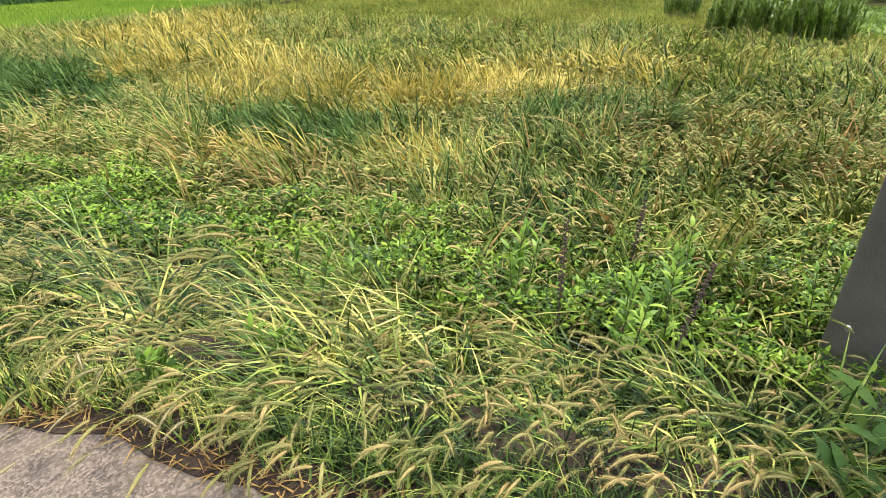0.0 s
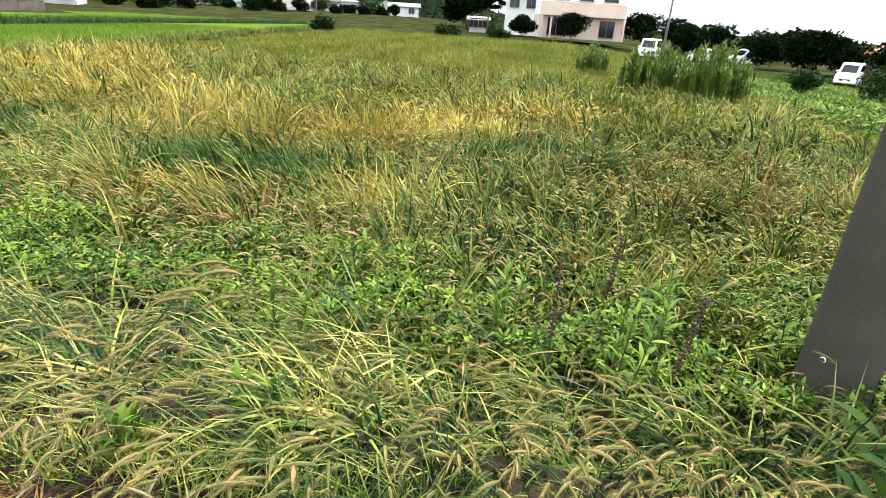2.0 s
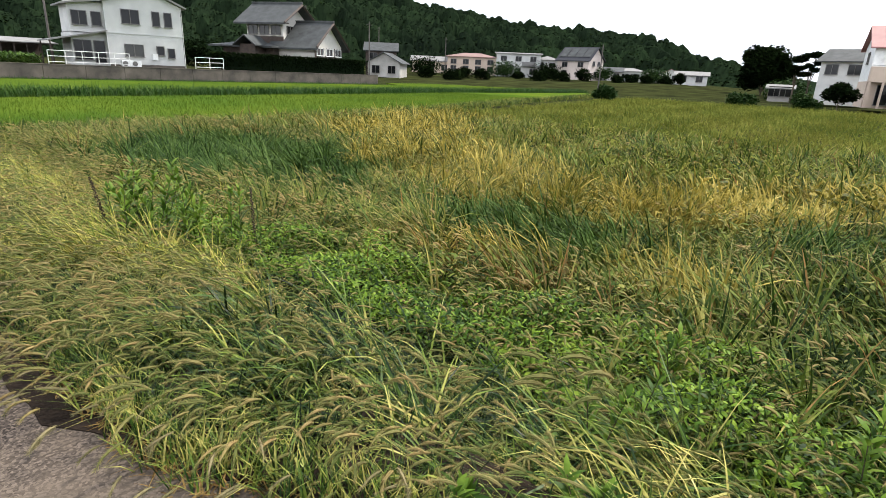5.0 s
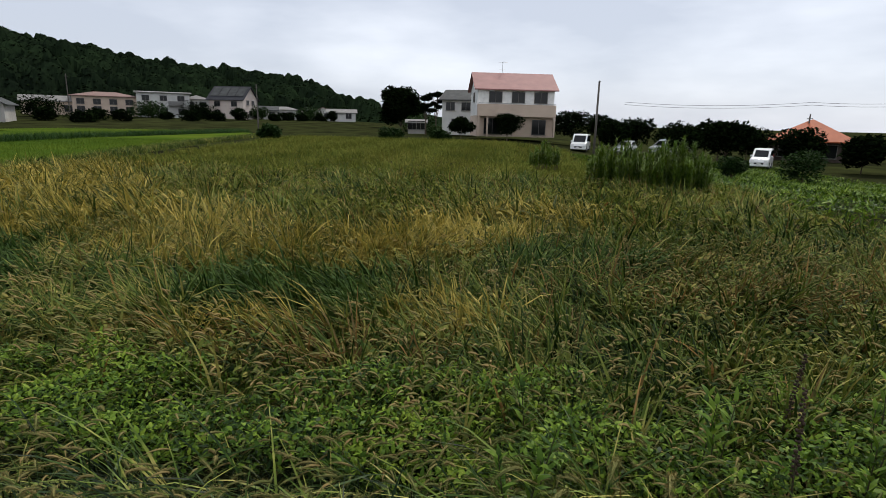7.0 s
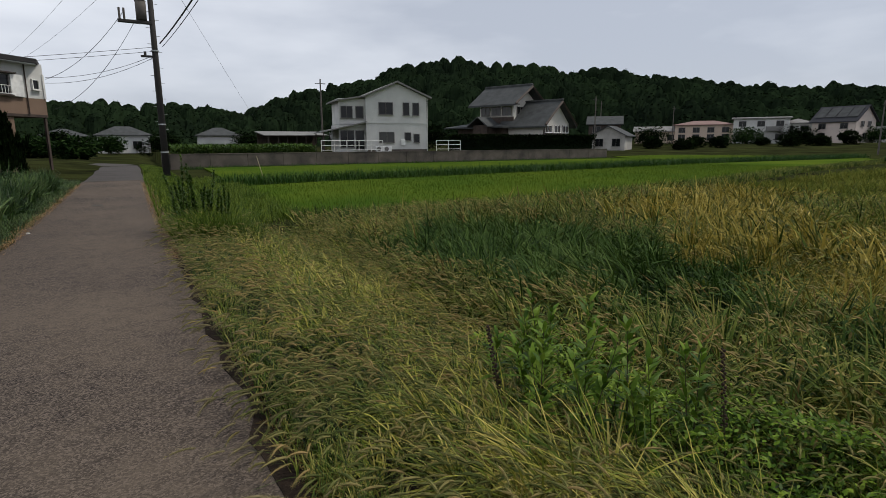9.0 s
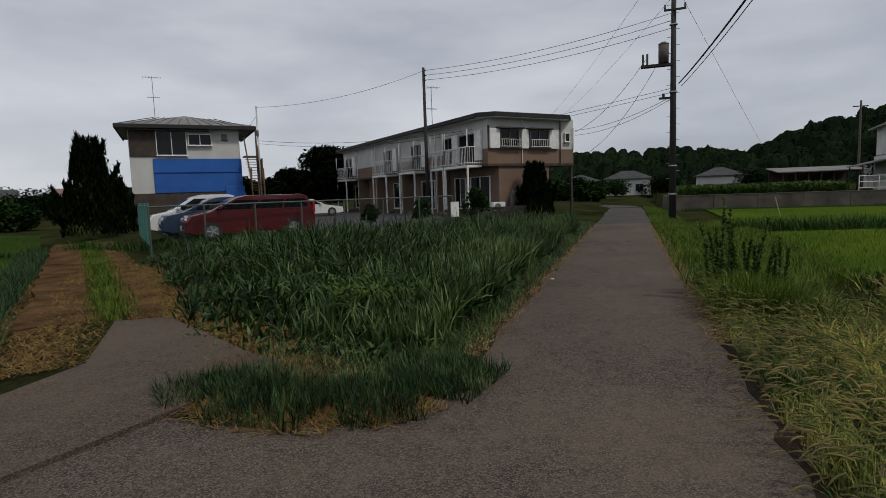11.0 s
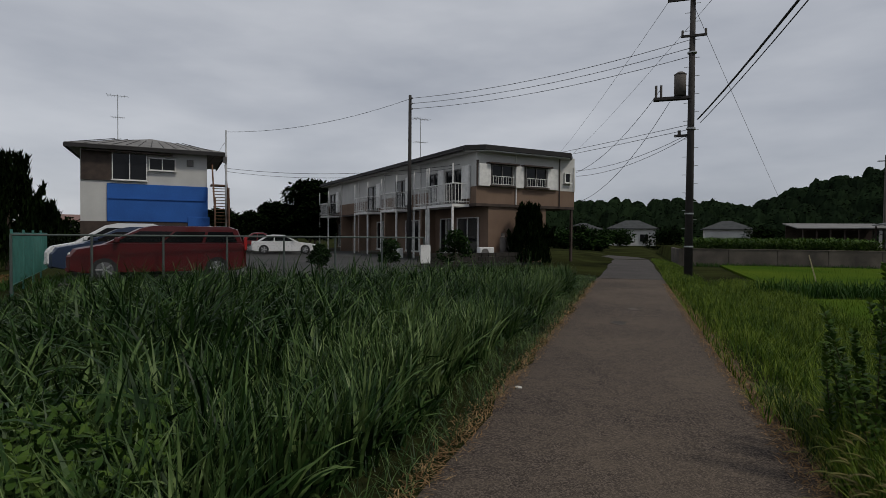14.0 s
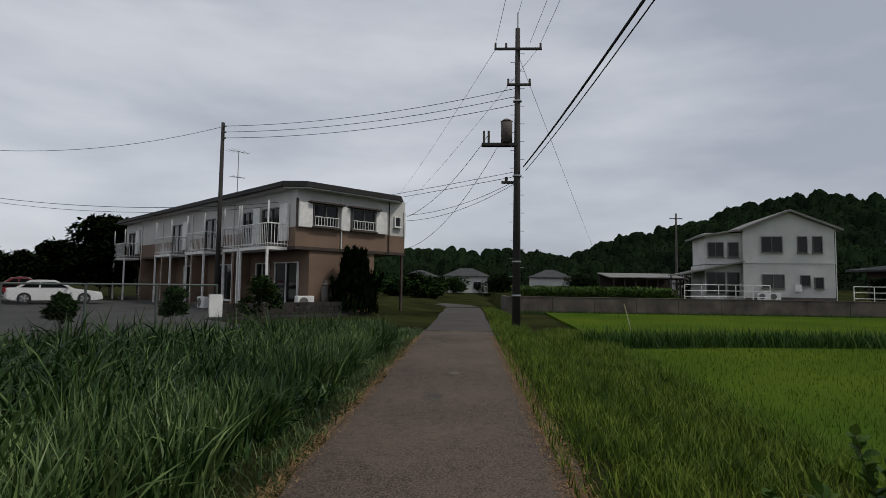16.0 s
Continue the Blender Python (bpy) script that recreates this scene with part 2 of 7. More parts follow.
M_TREE_LIGHT = leaf_material("bush_leaves", [(0.03, 0.07, 0.016), (0.055, 0.11, 0.022), (0.09, 0.15, 0.03)], 0.6, 0.25, 0.6)
M_GOLDENROD = leaf_material("goldenrod_leaves", [(0.05, 0.10, 0.018), (0.10, 0.17, 0.024), (0.17, 0.25, 0.035)], 0.5, 0.3, 0.8)
M_FRESH = leaf_material("fresh_shoot_leaves", [(0.03, 0.07, 0.011), (0.08, 0.155, 0.02), (0.15, 0.245, 0.036), (0.23, 0.32, 0.06)], 0.5, 0.3, 0.9)
M_BARK = material("bark", (0.10, 0.075, 0.055), 0.9, scale=4, fine=30, bump=0.6)
M_STEM = material("weed_stem", (0.05, 0.045, 0.02), 0.8, scale=8, fine=60)
M_SORREL = material("sorrel_seed_head", (0.05, 0.03, 0.02), 0.95, dark=(0.02, 0.013, 0.01), scale=20, fine=90)
M_WHITE = material("white_siding", (0.55, 0.545, 0.52), 0.8, dark=(0.42, 0.415, 0.4), scale=0.7, fine=25, bump=0.1)
M_GREYWHITE = material("pale_siding", (0.55, 0.55, 0.54), 0.75, dark=(0.44, 0.44, 0.43), scale=0.5, fine=20, bump=0.1)
M_PLASTER = material("cream_plaster", (0.60, 0.57, 0.52), 0.85, dark=(0.46, 0.44, 0.4), scale=0.6, fine=25, bump=0.1)
M_BROWN = material("brown_siding", (0.20, 0.135, 0.095), 0.8, dark=(0.14, 0.092, 0.066), scale=0.8, fine=30, bump=0.15)
M_DARKWOOD = material("dark_wood", (0.07, 0.05, 0.04), 0.75, dark=(0.035, 0.026, 0.022), scale=3, fine=40)
M_PINKBEIGE = material("pink_beige_siding", (0.52, 0.41, 0.33), 0.8, dark=(0.43, 0.34, 0.27), scale=0.6, fine=25, bump=0.1)
M_BLUE = material("blue_sheeting", (0.022, 0.11, 0.40), 0.6, dark=(0.016, 0.08, 0.29), scale=0.7, fine=12, bump=0.1)
M_ROOF_DARK = material("dark_roof", (0.032, 0.03, 0.03), 0.75, dark=(0.02, 0.019, 0.019), scale=0.8, fine=20)
M_ROOF_TILE = material("grey_tile_roof", (0.066, 0.070, 0.070), 0.7, dark=(0.036, 0.038, 0.038), scale=1.2, fine=12, bump=0.4, spec=0.12)
M_ROOF_METAL = material("seamed_metal_roof", (0.20, 0.195, 0.185), 0.65, 0.0, dark=(0.13, 0.125, 0.12), scale=1.2, fine=20, spec=0.15)
M_ROOF_PINK = material("pink_tile_roof", (0.29, 0.14, 0.13), 0.7, dark=(0.22, 0.105, 0.10), scale=0.9, fine=14, bump=0.3)
M_ROOF_ORANGE = material("orange_tile_roof", (0.36, 0.09, 0.032), 0.7, dark=(0.26, 0.065, 0.025), scale=0.9, fine=14, bump=0.3)
M_ROOF_BROWN = material("brown_roof", (0.20, 0.12, 0.10), 0.65, scale=0.9, fine=14)
M_FENCE_GREY = material("grey_green_fence_paint", (0.075, 0.095, 0.085), 0.6, dark=(0.05, 0.06, 0.055), scale=3, fine=40, bump=0.05)
M_STEEL = material("galvanised_steel", (0.42, 0.43, 0.43), 0.45, 0.6, scale=4, fine=60, bump=0.05)
M_RAIL = material("white_railing_paint", (0.78, 0.77, 0.74), 0.5, scale=4, fine=60, bump=0.05)
M_ALU = material("window_aluminium", (0.16, 0.15, 0.14), 0.45, 0.3, scale=5, fine=60, bump=0.03)
M_FENCE = material("green_fence_paint", (0.05, 0.17, 0.14), 0.5, dark=(0.035, 0.12, 0.10), scale=3, fine=40, bump=0.05)
M_WIRE = material("cable_sheath", (0.03, 0.03, 0.032), 0.7, bump=0)
M_RUST = material("rusty_iron", (0.19, 0.10, 0.06), 0.8, 0.2, dark=(0.10, 0.06, 0.04), scale=3, fine=40)
M_SIGN = material("white_board", (0.75, 0.75, 0.73), 0.5, scale=2, fine=30, bump=0.03)
M_GLASS = glass_material("window_glass")
M_CURTAIN = glass_material("glass_over_curtain", (0.05, 0.05, 0.048))
M_CAR_GLASS = glass_material("car_glass", (0.005, 0.006, 0.007))
M_RUBBER = material("rubber", (0.025, 0.025, 0.026), 0.85, bump=0)
M_ALLOY = material("alloy_wheel", (0.5, 0.5, 0.5), 0.35, 0.7, bump=0)
M_ALLOY_DULL = material("dull_alloy", (0.16, 0.16, 0.165), 0.5, 0.5, bump=0)
M_LAMP_CLEAR = material("clear_lamp", (0.6, 0.6, 0.58), 0.15, bump=0)
M_LAMP_RED = material("red_lamp", (0.4, 0.02, 0.02), 0.2, bump=0)
M_PLATE = material("plate_board", (0.7, 0.7, 0.66), 0.5, bump=0)
M_SOLAR = material("solar_panel", (0.035, 0.036, 0.042), 0.6, scale=2, fine=10, spec=0.1)
M_BAMBOO = material("weathered_cane", (0.42, 0.36, 0.22), 0.7, scale=5, fine=40)
M_STONE = material("pale_stone", (0.6, 0.58, 0.54), 0.8, scale=8, fine=40)


def paint(name, rgb):
    m = material(name, rgb, 0.28, dark=tuple(c * 0.9 for c in rgb), scale=1.5, fine=40, bump=0)
    m.node_tree.nodes["Principled BSDF"].inputs["Coat Weight"].default_value = 0.6
    return m


M_CAR_RED, M_CAR_WHITE = paint("red_car_paint", (0.075, 0.006, 0.008)), paint("white_car_paint", (0.7, 0.7, 0.7))
M_CAR_NAVY, M_CAR_DARKRED, M_CAR_SILVER = paint("navy_car_paint", (0.02, 0.035, 0.075)), paint("dark_red_car_paint", (0.16, 0.015, 0.02)), paint("silver_car_paint", (0.35, 0.37, 0.4))

# ------------------------------------------------------------------ building helpers


def empty(name, m, label, category, group=""):
    ob = new(name)
    ob.empty_display_size = 0.2
    ob.matrix_world = m
    return tagged(ob, label, category, group)


def finish(name, bm, mat, smooth=False):
    me = bpy.data.meshes.new(name)
    bm.to_mesh(me)
    bm.free()
    me.materials.append(mat)
    if smooth:
        for p in me.polygons:
            p.use_smooth = True
    return me


def part(name, bm, mat, parent, label="", smooth=False):
    ob = new(name, finish(name, bm, mat, smooth))
    ob.parent = parent
    return tagged(ob, label)


def thing(name, bm, mat, label, category, m=None, group="", kind="", smooth=False):
    ob = new(name, finish(name, bm, mat, smooth))
    if m is not None:
        ob.matrix_world = m
    return tagged(ob, label, category, group, kind)


def box(bm, c, s, rz=0.0, bevel=0.0, m=None):
    """A box of size s about c, turned by rz, with its edges eased by bevel."""
    mat = (m or Matrix()) @ Matrix.Translation(c) @ Matrix.Rotation(radians(rz), 4, "Z") @ Matrix.Diagonal((*s, 1))
    vs = bmesh.ops.create_cube(bm, size=1, matrix=mat)["verts"]
    if bevel:
        bmesh.ops.bevel(bm, geom=list({e for v in vs for e in v.link_edges}), offset=bevel, segments=1, affect="EDGES")
    return bm


def boxes(*items, bevel=0.0):
    bm = bmesh.new()
    for c, s in items:
        box(bm, c, s, bevel=bevel)
    return bm


def rod(bm, a, b, r, r2=None, n=8):
    """A round bar from a to b, tapering from r to r2."""
    a, b = Vector(a), Vector(b)
    q = (b - a).to_track_quat("Z", "Y").to_matrix().to_4x4()
    bmesh.ops.create_cone(bm, cap_ends=True, segments=n, radius1=r, radius2=r if r2 is None else r2, depth=(b - a).length,
                          matrix=Matrix.Translation((a + b) / 2) @ q)
    return bm


def rods(*items, n=8):
    bm = bmesh.new()
    for a, b, r in items:
        rod(bm, a, b, r, n=n)
    return bm


def prism(bm, profile, x0, x1, axis="x"):
    """A profile of (a, z) pairs drawn out from x0 to x1 along an axis."""
    ring = []
    for x in (x0, x1):
        ring.append([bm.verts.new((x, a, z) if axis == "x" else (a, x, z)) for a, z in profile])
    n = len(profile)
    for i in range(n):
        bm.faces.new((ring[0][i], ring[0][(i + 1) % n], ring[1][(i + 1) % n], ring[1][i]))
    bm.faces.new(ring[0][::-1])
    bm.faces.new(ring[1])
    bmesh.ops.recalc_face_normals(bm, faces=bm.faces)
    return bm


def turned(bm, m):
    bmesh.ops.transform(bm, matrix=m, verts=bm.verts)
    return bm


def window(parent, x, y, z, w, h, face=0.0, panes=2, pane=None, frame_mat=None, name="window"):
    """A sliding window on a wall, its sill at z, centred at x, y, that looks along -y turned by face degrees."""
    m = Matrix.Translation((x, y, z)) @ Matrix.Rotation(radians(face), 4, "Z")
    f, d = 0.05, 0.10
    items = [((0, -d / 2, f / 2), (w, d, f)), ((0, -d / 2, h - f / 2), (w, d, f)),
             ((-w / 2 + f / 2, -d / 2, h / 2), (f, d, h - 2 * f)), ((w / 2 - f / 2, -d / 2, h / 2), (f, d, h - 2 * f))]
    for k in range(1, panes):
        items.append(((-w / 2 + k * w / panes, -d / 2, h / 2), (f * 0.9, d * 0.8, h - 2 * f)))
    fr = part(name, turned(boxes(*items), m), frame_mat or M_ALU, parent)
    for k in range(panes):
        pw = w / panes
        part("pane", turned(boxes(((-w / 2 + (k + 0.5) * pw, -0.03, h / 2), (pw - f, 0.012, h - 2 * f))), m), pane or M_GLASS, fr)
    part("sill", turned(boxes(((0, -0.09, -0.02), (w + 0.1, 0.16, 0.04))), m), frame_mat or M_ALU, fr)
    return fr


def gable_roof(bm, x0, x1, y0, y1, z, rise, over=0.45, thick=0.14, ridge="x"):
    """Two slabs that meet in a ridge, over the plan x0..x1, y0..y1, eaves at z."""
    if ridge == "x":
        c, half = (y0 + y1) / 2, (y1 - y0) / 2
        a, b, lo, hi, ax = x0 - over, x1 + over, y0, y1, "x"
    else:
        c, half = (x0 + x1) / 2, (x1 - x0) / 2
        a, b, lo, hi, ax = y0 - over, y1 + over, x0, x1, "y"
    s = rise / half
    for side in (-1, 1):
        e = c + side * (half + over)
        pr = [(c, z + rise), (e, z - over * s), (e, z - over * s + thick), (c, z + rise + thick)]
        prism(bm, pr, a, b, ax)
    return bm


def hip_roof(bm, x0, x1, y0, y1, z, rise, over=0.5, thick=0.14):
    """A hipped roof with a thick eave."""
    x0, x1, y0, y1 = x0 - over, x1 + over, y0 - over, y1 + over
    ins = min(x1 - x0, y1 - y0) / 2
    ring = [[bm.verts.new(p) for p in ((x0, y0, k), (x1, y0, k), (x1, y1, k), (x0, y1, k))] for k in (z, z + thick)]
    if x1 - x0 >= y1 - y0:
        r = [bm.verts.new((x0 + ins, (y0 + y1) / 2, z + thick + rise)), bm.verts.new((x1 - ins + 0.01, (y0 + y1) / 2, z + thick + rise))]
        tops = [(0, 1, r[1], r[0]), (1, 2, r[1]), (2, 3, r[0], r[1]), (3, 0, r[0])]
    else:
        r = [bm.verts.new(((x0 + x1) / 2, y0 + ins, z + thick + rise)), bm.verts.new(((x0 + x1) / 2, y1 - ins + 0.01, z + thick + rise))]
        tops = [(0, 1, r[0]), (1, 2, r[1], r[0]), (2, 3, r[1]), (3, 0, r[0], r[1])]
    bm.faces.new(ring[0][::-1])
    for i in range(4):
        bm.faces.new((ring[0][i], ring[0][(i + 1) % 4], ring[1][(i + 1) % 4], ring[1][i]))
    for i, j, *rest in tops:
        bm.faces.new((ring[1][i], ring[1][j], *rest))
    bmesh.ops.recalc_face_normals(bm, faces=bm.faces)
    return bm


# ------------------------------------------------------------------ plant helpers


def raw_mesh(name, verts, quads, tris, mat, label="", category="", group="", kind="stuff", parent=None, smooth=False):
    """One mesh straight from arrays."""
    me = bpy.data.meshes.new(name)
    nq, nt = len(quads), len(tris)
    me.vertices.add(len(verts))
    me.vertices.foreach_set("co", np.ascontiguousarray(verts, dtype=np.float32).ravel())
    me.loops.add(nq * 4 + nt * 3)
    me.loops.foreach_set("vertex_index", np.concatenate([np.ravel(quads), np.ravel(tris)]).astype(np.int32))
    me.polygons.add(nq + nt)
    me.polygons.foreach_set("loop_start", np.concatenate([np.arange(nq) * 4, nq * 4 + np.arange(nt) * 3]).astype(np.int32))
    me.polygons.foreach_set("use_smooth", np.full(nq + nt, smooth))
    me.materials.append(mat)
    me.update(calc_edges=True)
    ob = new(name, me)
    if parent is not None:
        ob.parent = parent
    return tagged(ob, label, category, group, kind)


def strip_arrays(base, heading, lean, bend, length, width, profile=(1, 0.9, 0.6), twist=None):
    """Blades or leaves: bent strips that start at base, tip away from upright by lean and curl by bend (radians)."""
    n, s = len(base), len(profile)
    heading, lean, bend, length, width = (np.broadcast_to(np.asarray(v, float), n) for v in (heading, lean, bend, length, width))
    twist = np.zeros(n) if twist is None else twist
    ch, sh = np.cos(heading), np.sin(heading)
    pts = np.zeros((n, s + 1, 3))
    pts[:, 0] = base
    for k in range(s):
        th = lean + bend * (k + 0.5) / s
        step = (length / s)[:, None]
        pts[:, k + 1] = pts[:, k] + step * np.stack([ch * np.sin(th), sh * np.sin(th), np.cos(th)], 1)
    side = np.stack([-sh * np.cos(twist), ch * np.cos(twist), np.sin(twist)], 1)
    v = np.zeros((n, 2 * s + 1, 3))
    for k in range(s):
        off = side * (width * profile[k] / 2)[:, None]
        v[:, 2 * k], v[:, 2 * k + 1] = pts[:, k] - off, pts[:, k] + off
    v[:, 2 * s] = pts[:, s]
    o = (np.arange(n) * (2 * s + 1))[:, None]
    quads = [np.array([2 * k, 2 * k + 1, 2 * k + 3, 2 * k + 2]) + o for k in range(s - 1)]
    quads = np.stack(quads, 1).reshape(-1, 4) if quads else np.zeros((0, 4), int)
    tris = np.array([2 * s - 2, 2 * s - 1, 2 * s]) + o
    return v.reshape(-1, 3), quads, tris, pts


def strips(name, mat, label, category, base, heading, lean, bend, length, width, profile=(1, 0.9, 0.6), twist=None, parent=None, group="", kind="stuff"):
    v, q, t, _ = strip_arrays(base, heading, lean, bend, length, width, profile, twist)
    return raw_mesh(name, v, q, t, mat, label, category, group, kind, parent)


def join_arrays(sets):
    vs, qs, ts, o = [], [], [], 0
    for v, q, t in sets:
        vs.append(v), qs.append(np.reshape(q, (-1, 4)) + o), ts.append(np.reshape(t, (-1, 3)) + o)
        o += len(v)
    return np.concatenate(vs), np.concatenate(qs).astype(int), np.concatenate(ts).astype(int)


def plume_arrays(base, heading, lean, bend, length, radius, hairs=0, rings=5, sides=5):
    """Foxtail heads: arched spindles, with bristles."""
    n = len(base)
    prof = np.array([0.45, 0.9, 1.0, 0.85, 0.5][:rings])
    pts = np.zeros((n, rings + 1, 3))
    pts[:, 0] = base
    dirs = []
    for k in range(rings):
        th = lean + bend * (k + 0.5) / rings
        d = np.stack([np.cos(heading) * np.sin(th), np.sin(heading) * np.sin(th), np.cos(th)], 1)
        dirs.append(d)
        pts[:, k + 1] = pts[:, k] + d * (length / rings)[:, None]
    side = np.stack([-np.sin(heading), np.cos(heading), np.zeros(n)], 1)
    v = np.zeros((n, rings * sides + 1, 3))
    for k in range(rings):
        up = np.cross(dirs[k], side)
        for j in range(sides):
            a = 2 * np.pi * j / sides
            v[:, k * sides + j] = pts[:, k] + (side * np.cos(a) + up * np.sin(a)) * (radius * prof[k])[:, None]
    v[:, -1] = pts[:, rings]
    o = (np.arange(n) * (rings * sides + 1))[:, None]
    quads = [np.array([k * sides + j, k * sides + (j + 1) % sides, (k + 1) * sides + (j + 1) % sides, (k + 1) * sides + j]) + o
             for k in range(rings - 1) for j in range(sides)]
    tris = [np.array([(rings - 1) * sides + j, (rings - 1) * sides + (j + 1) % sides, rings * sides]) + o for j in range(sides)]
    sets = [(v.reshape(-1, 3), np.stack(quads, 1).reshape(-1, 4), np.stack(tris, 1).reshape(-1, 3))]
    if hairs:
        k = RNG.integers(0, rings, (n, hairs))
        i = np.repeat(np.arange(n), hairs)
        k = k.ravel()
        d = np.stack(dirs, 1)[i, k]
        a = RNG.uniform(0, 2 * np.pi, n * hairs)
        up = np.cross(d, side[i])
        out = side[i] * np.cos(a)[:, None] + up * np.sin(a)[:, None]
        p = pts[i, k] + d * (RNG.uniform(0, 1, n * hairs) * length[i] / rings)[:, None] + out * (radius[i] * 0.6)[:, None]
        tip = p + (out * 0.75 + d * 0.75) * RNG.uniform(0.010, 0.022, n * hairs)[:, None]
        w = np.cross(out, d) * 0.0009
        hv = np.stack([p - w, p + w, tip], 1).reshape(-1, 3)
        sets.append((hv, np.zeros((0, 4), int), np.arange(n * hairs * 3).reshape(-1, 3)))
    return join_arrays(sets)


def scatter(n, x0, x1, y0, y1):
    return np.stack([RNG.uniform(x0, x1, n), RNG.uniform(y0, y1, n)], 1)


def lump(p, scale, seed=0.0):
    """Smooth uneven values about 0 over the plan."""
    x, y = p[:, 0] / scale + seed, p[:, 1] / scale - seed * 1.7
    return (np.sin(x * 1.7 + 1.3 * np.sin(y * 1.1 + seed)) + np.sin(y * 2.1 + 1.7 * np.sin(x * 0.9)) + 0.6 * np.sin(3.3 * x + 2.7 * y + seed)) / 2.6


# ------------------------------------------------------------------ ground


def smooth(a, lo, hi):
    t = np.clip((np.asarray(a, float) - lo) / (hi - lo), 0, 1)
    return t * t * (3 - 2 * t)


AX_U, AX_W = np.array([-0.757, 0.653]), np.array([0.653, 0.757])   # the lot's two directions
HILL_AZ = np.array([-180, -85, -60, -25, -10, 3, 10, 13, 17, 21, 26, 30, 36, 42, 50, 58, 65, 71, 77, 83, 95, 180])
HILL_EL = np.array([0, 0, 0.4, 3.0, 3.9, 4.1, 3.5, 4.6, 5.7, 6.6, 7.9, 8.7, 8.0, 7.2, 6.5, 5.0, 4.6, 4.1, 2.2, 0.6, 0, 0])
HILL_R = 330.0


def height(x, y):
    x, y = np.asarray(x, float), np.asarray(y, float)
    z = -0.42 * smooth(x, 1.5, 3.6) * (1 - 0.25 * smooth(y, 60, 120))
    z = z - 0.42 * smooth(-x - 1.3 + 0 * y, 0.2, 2.0) * smooth(-(x * AX_W[0] + y * AX_W[1]), 4.2, 6.0)
    lot_w = x * AX_W[0] + y * AX_W[1]
    z = z + 0.2 * smooth(-x, 2.0, 4.0) * smooth(x * AX_U[0] + y * AX_U[1], 4, 9) * smooth(lot_w, -3.0, -1.0)
    r, az = np.hypot(x, y), np.degrees(np.arctan2(x, y))
    z = z - 1.3 * smooth(r, 22, 55) * smooth(az, 96, 112) * (1 - smooth(az, 150, 175))
    z = z + 1.7 * smooth(r, 75, 150) * smooth(az, 28, 45) * (1 - smooth(az, 74, 92))
    behind = smooth(y, 44.05, 44.2) * smooth(x, 3.4, 3.6) * (1 - smooth(x, 52.4, 52.6)) * (1 - smooth(y, 70, 90))
    z = z + behind * 1.17
    el = np.interp(az, HILL_AZ, HILL_EL)
    top = np.maximum(HILL_R * np.tan(np.radians(el)) - 9 * np.minimum(el, 1), 0)
    z = z + top * smooth(r, 190, HILL_R) * (1 - 0.5 * smooth(r, HILL_R, 600))
    return z


def ground_sheet():
    near = np.arange(-30, 60.01, 0.6)
    xs = np.unique(np.round(np.concatenate([[-3000, -1500, -900, -600, -450], np.arange(-360, -30, 12), near, np.arange(62, 120, 4), np.arange(120, 372, 12), [450, 600, 900, 1500, 3000],
                                            [1.15, 1.3, 1.5, -1.3, -1.5, 3.4, 3.6, 52.4, 52.6]]), 3))
    ys = np.unique(np.round(np.concatenate([[-3000, -1500, -900, -600, -450], np.arange(-360, -30, 12), near, np.arange(62, 120, 4), np.arange(120, 372, 12), [450, 600, 900, 1500, 3000],
                                            [44.05, 44.12, 44.2]]), 3))
    gx, gy = np.meshgrid(xs, ys)
    p = np.stack([gx.ravel(), gy.ravel()], 1)
    z = height(p[:, 0], p[:, 1])
    rough = 0.03 * lump(p, 0.9, 3.0) * smooth(np.maximum(p[:, 0] - 1.2, -p[:, 0] - 1.4), 0.0, 0.8)
    x, y = p[:, 0], p[:, 1]
    mouth = smooth(-x, 1.0, 1.4) * (1 - smooth(-x, 3.4, 4.2)) * smooth(-y, 1.2, 1.8) * (1 - smooth(-y, 4.4, 6.4))
    v = np.column_stack([p, z + rough * (1 - mouth) - 0.05 * mouth])
    nx, ny = len(xs), len(ys)
    i = (np.arange(ny - 1)[:, None] * nx + np.arange(nx - 1)[None, :]).ravel()
    quads = np.stack([i, i + 1, i + nx + 1, i + nx], 1)
    raw_mesh("ground", v, quads, np.zeros((0, 3), int), M_SOIL, "weedy soil and mown grass, gently uneven, with a wooded rise", "ground", kind="structure", smooth=True)


ground_sheet()


def slab(name, outline, z, thick, mat, label, category="road", kind="structure"):
    """A thin paved sheet with an outline of plan points."""
    bm = bmesh.new()
    top = [bm.verts.new((x, y, z)) for x, y in outline]
    low = [bm.verts.new((x, y, z - thick)) for x, y in outline]
    bm.faces.new(top)
    bm.faces.new(low[::-1])
    n = len(outline)
    for i in range(n):
        bm.faces.new((top[i], low[i], low[(i + 1) % n], top[(i + 1) % n]))
    bmesh.ops.recalc_face_normals(bm, faces=bm.faces)
    return thing(name, bm, mat, label, category, kind=kind)


def ragged(x, y0, y1, step, amp, seed):
    r = random.Random(seed)
    ys = np.arange(y0, y1 + 0.01, step)
    return [(x + r.uniform(-amp, amp), float(y)) for y in ys]


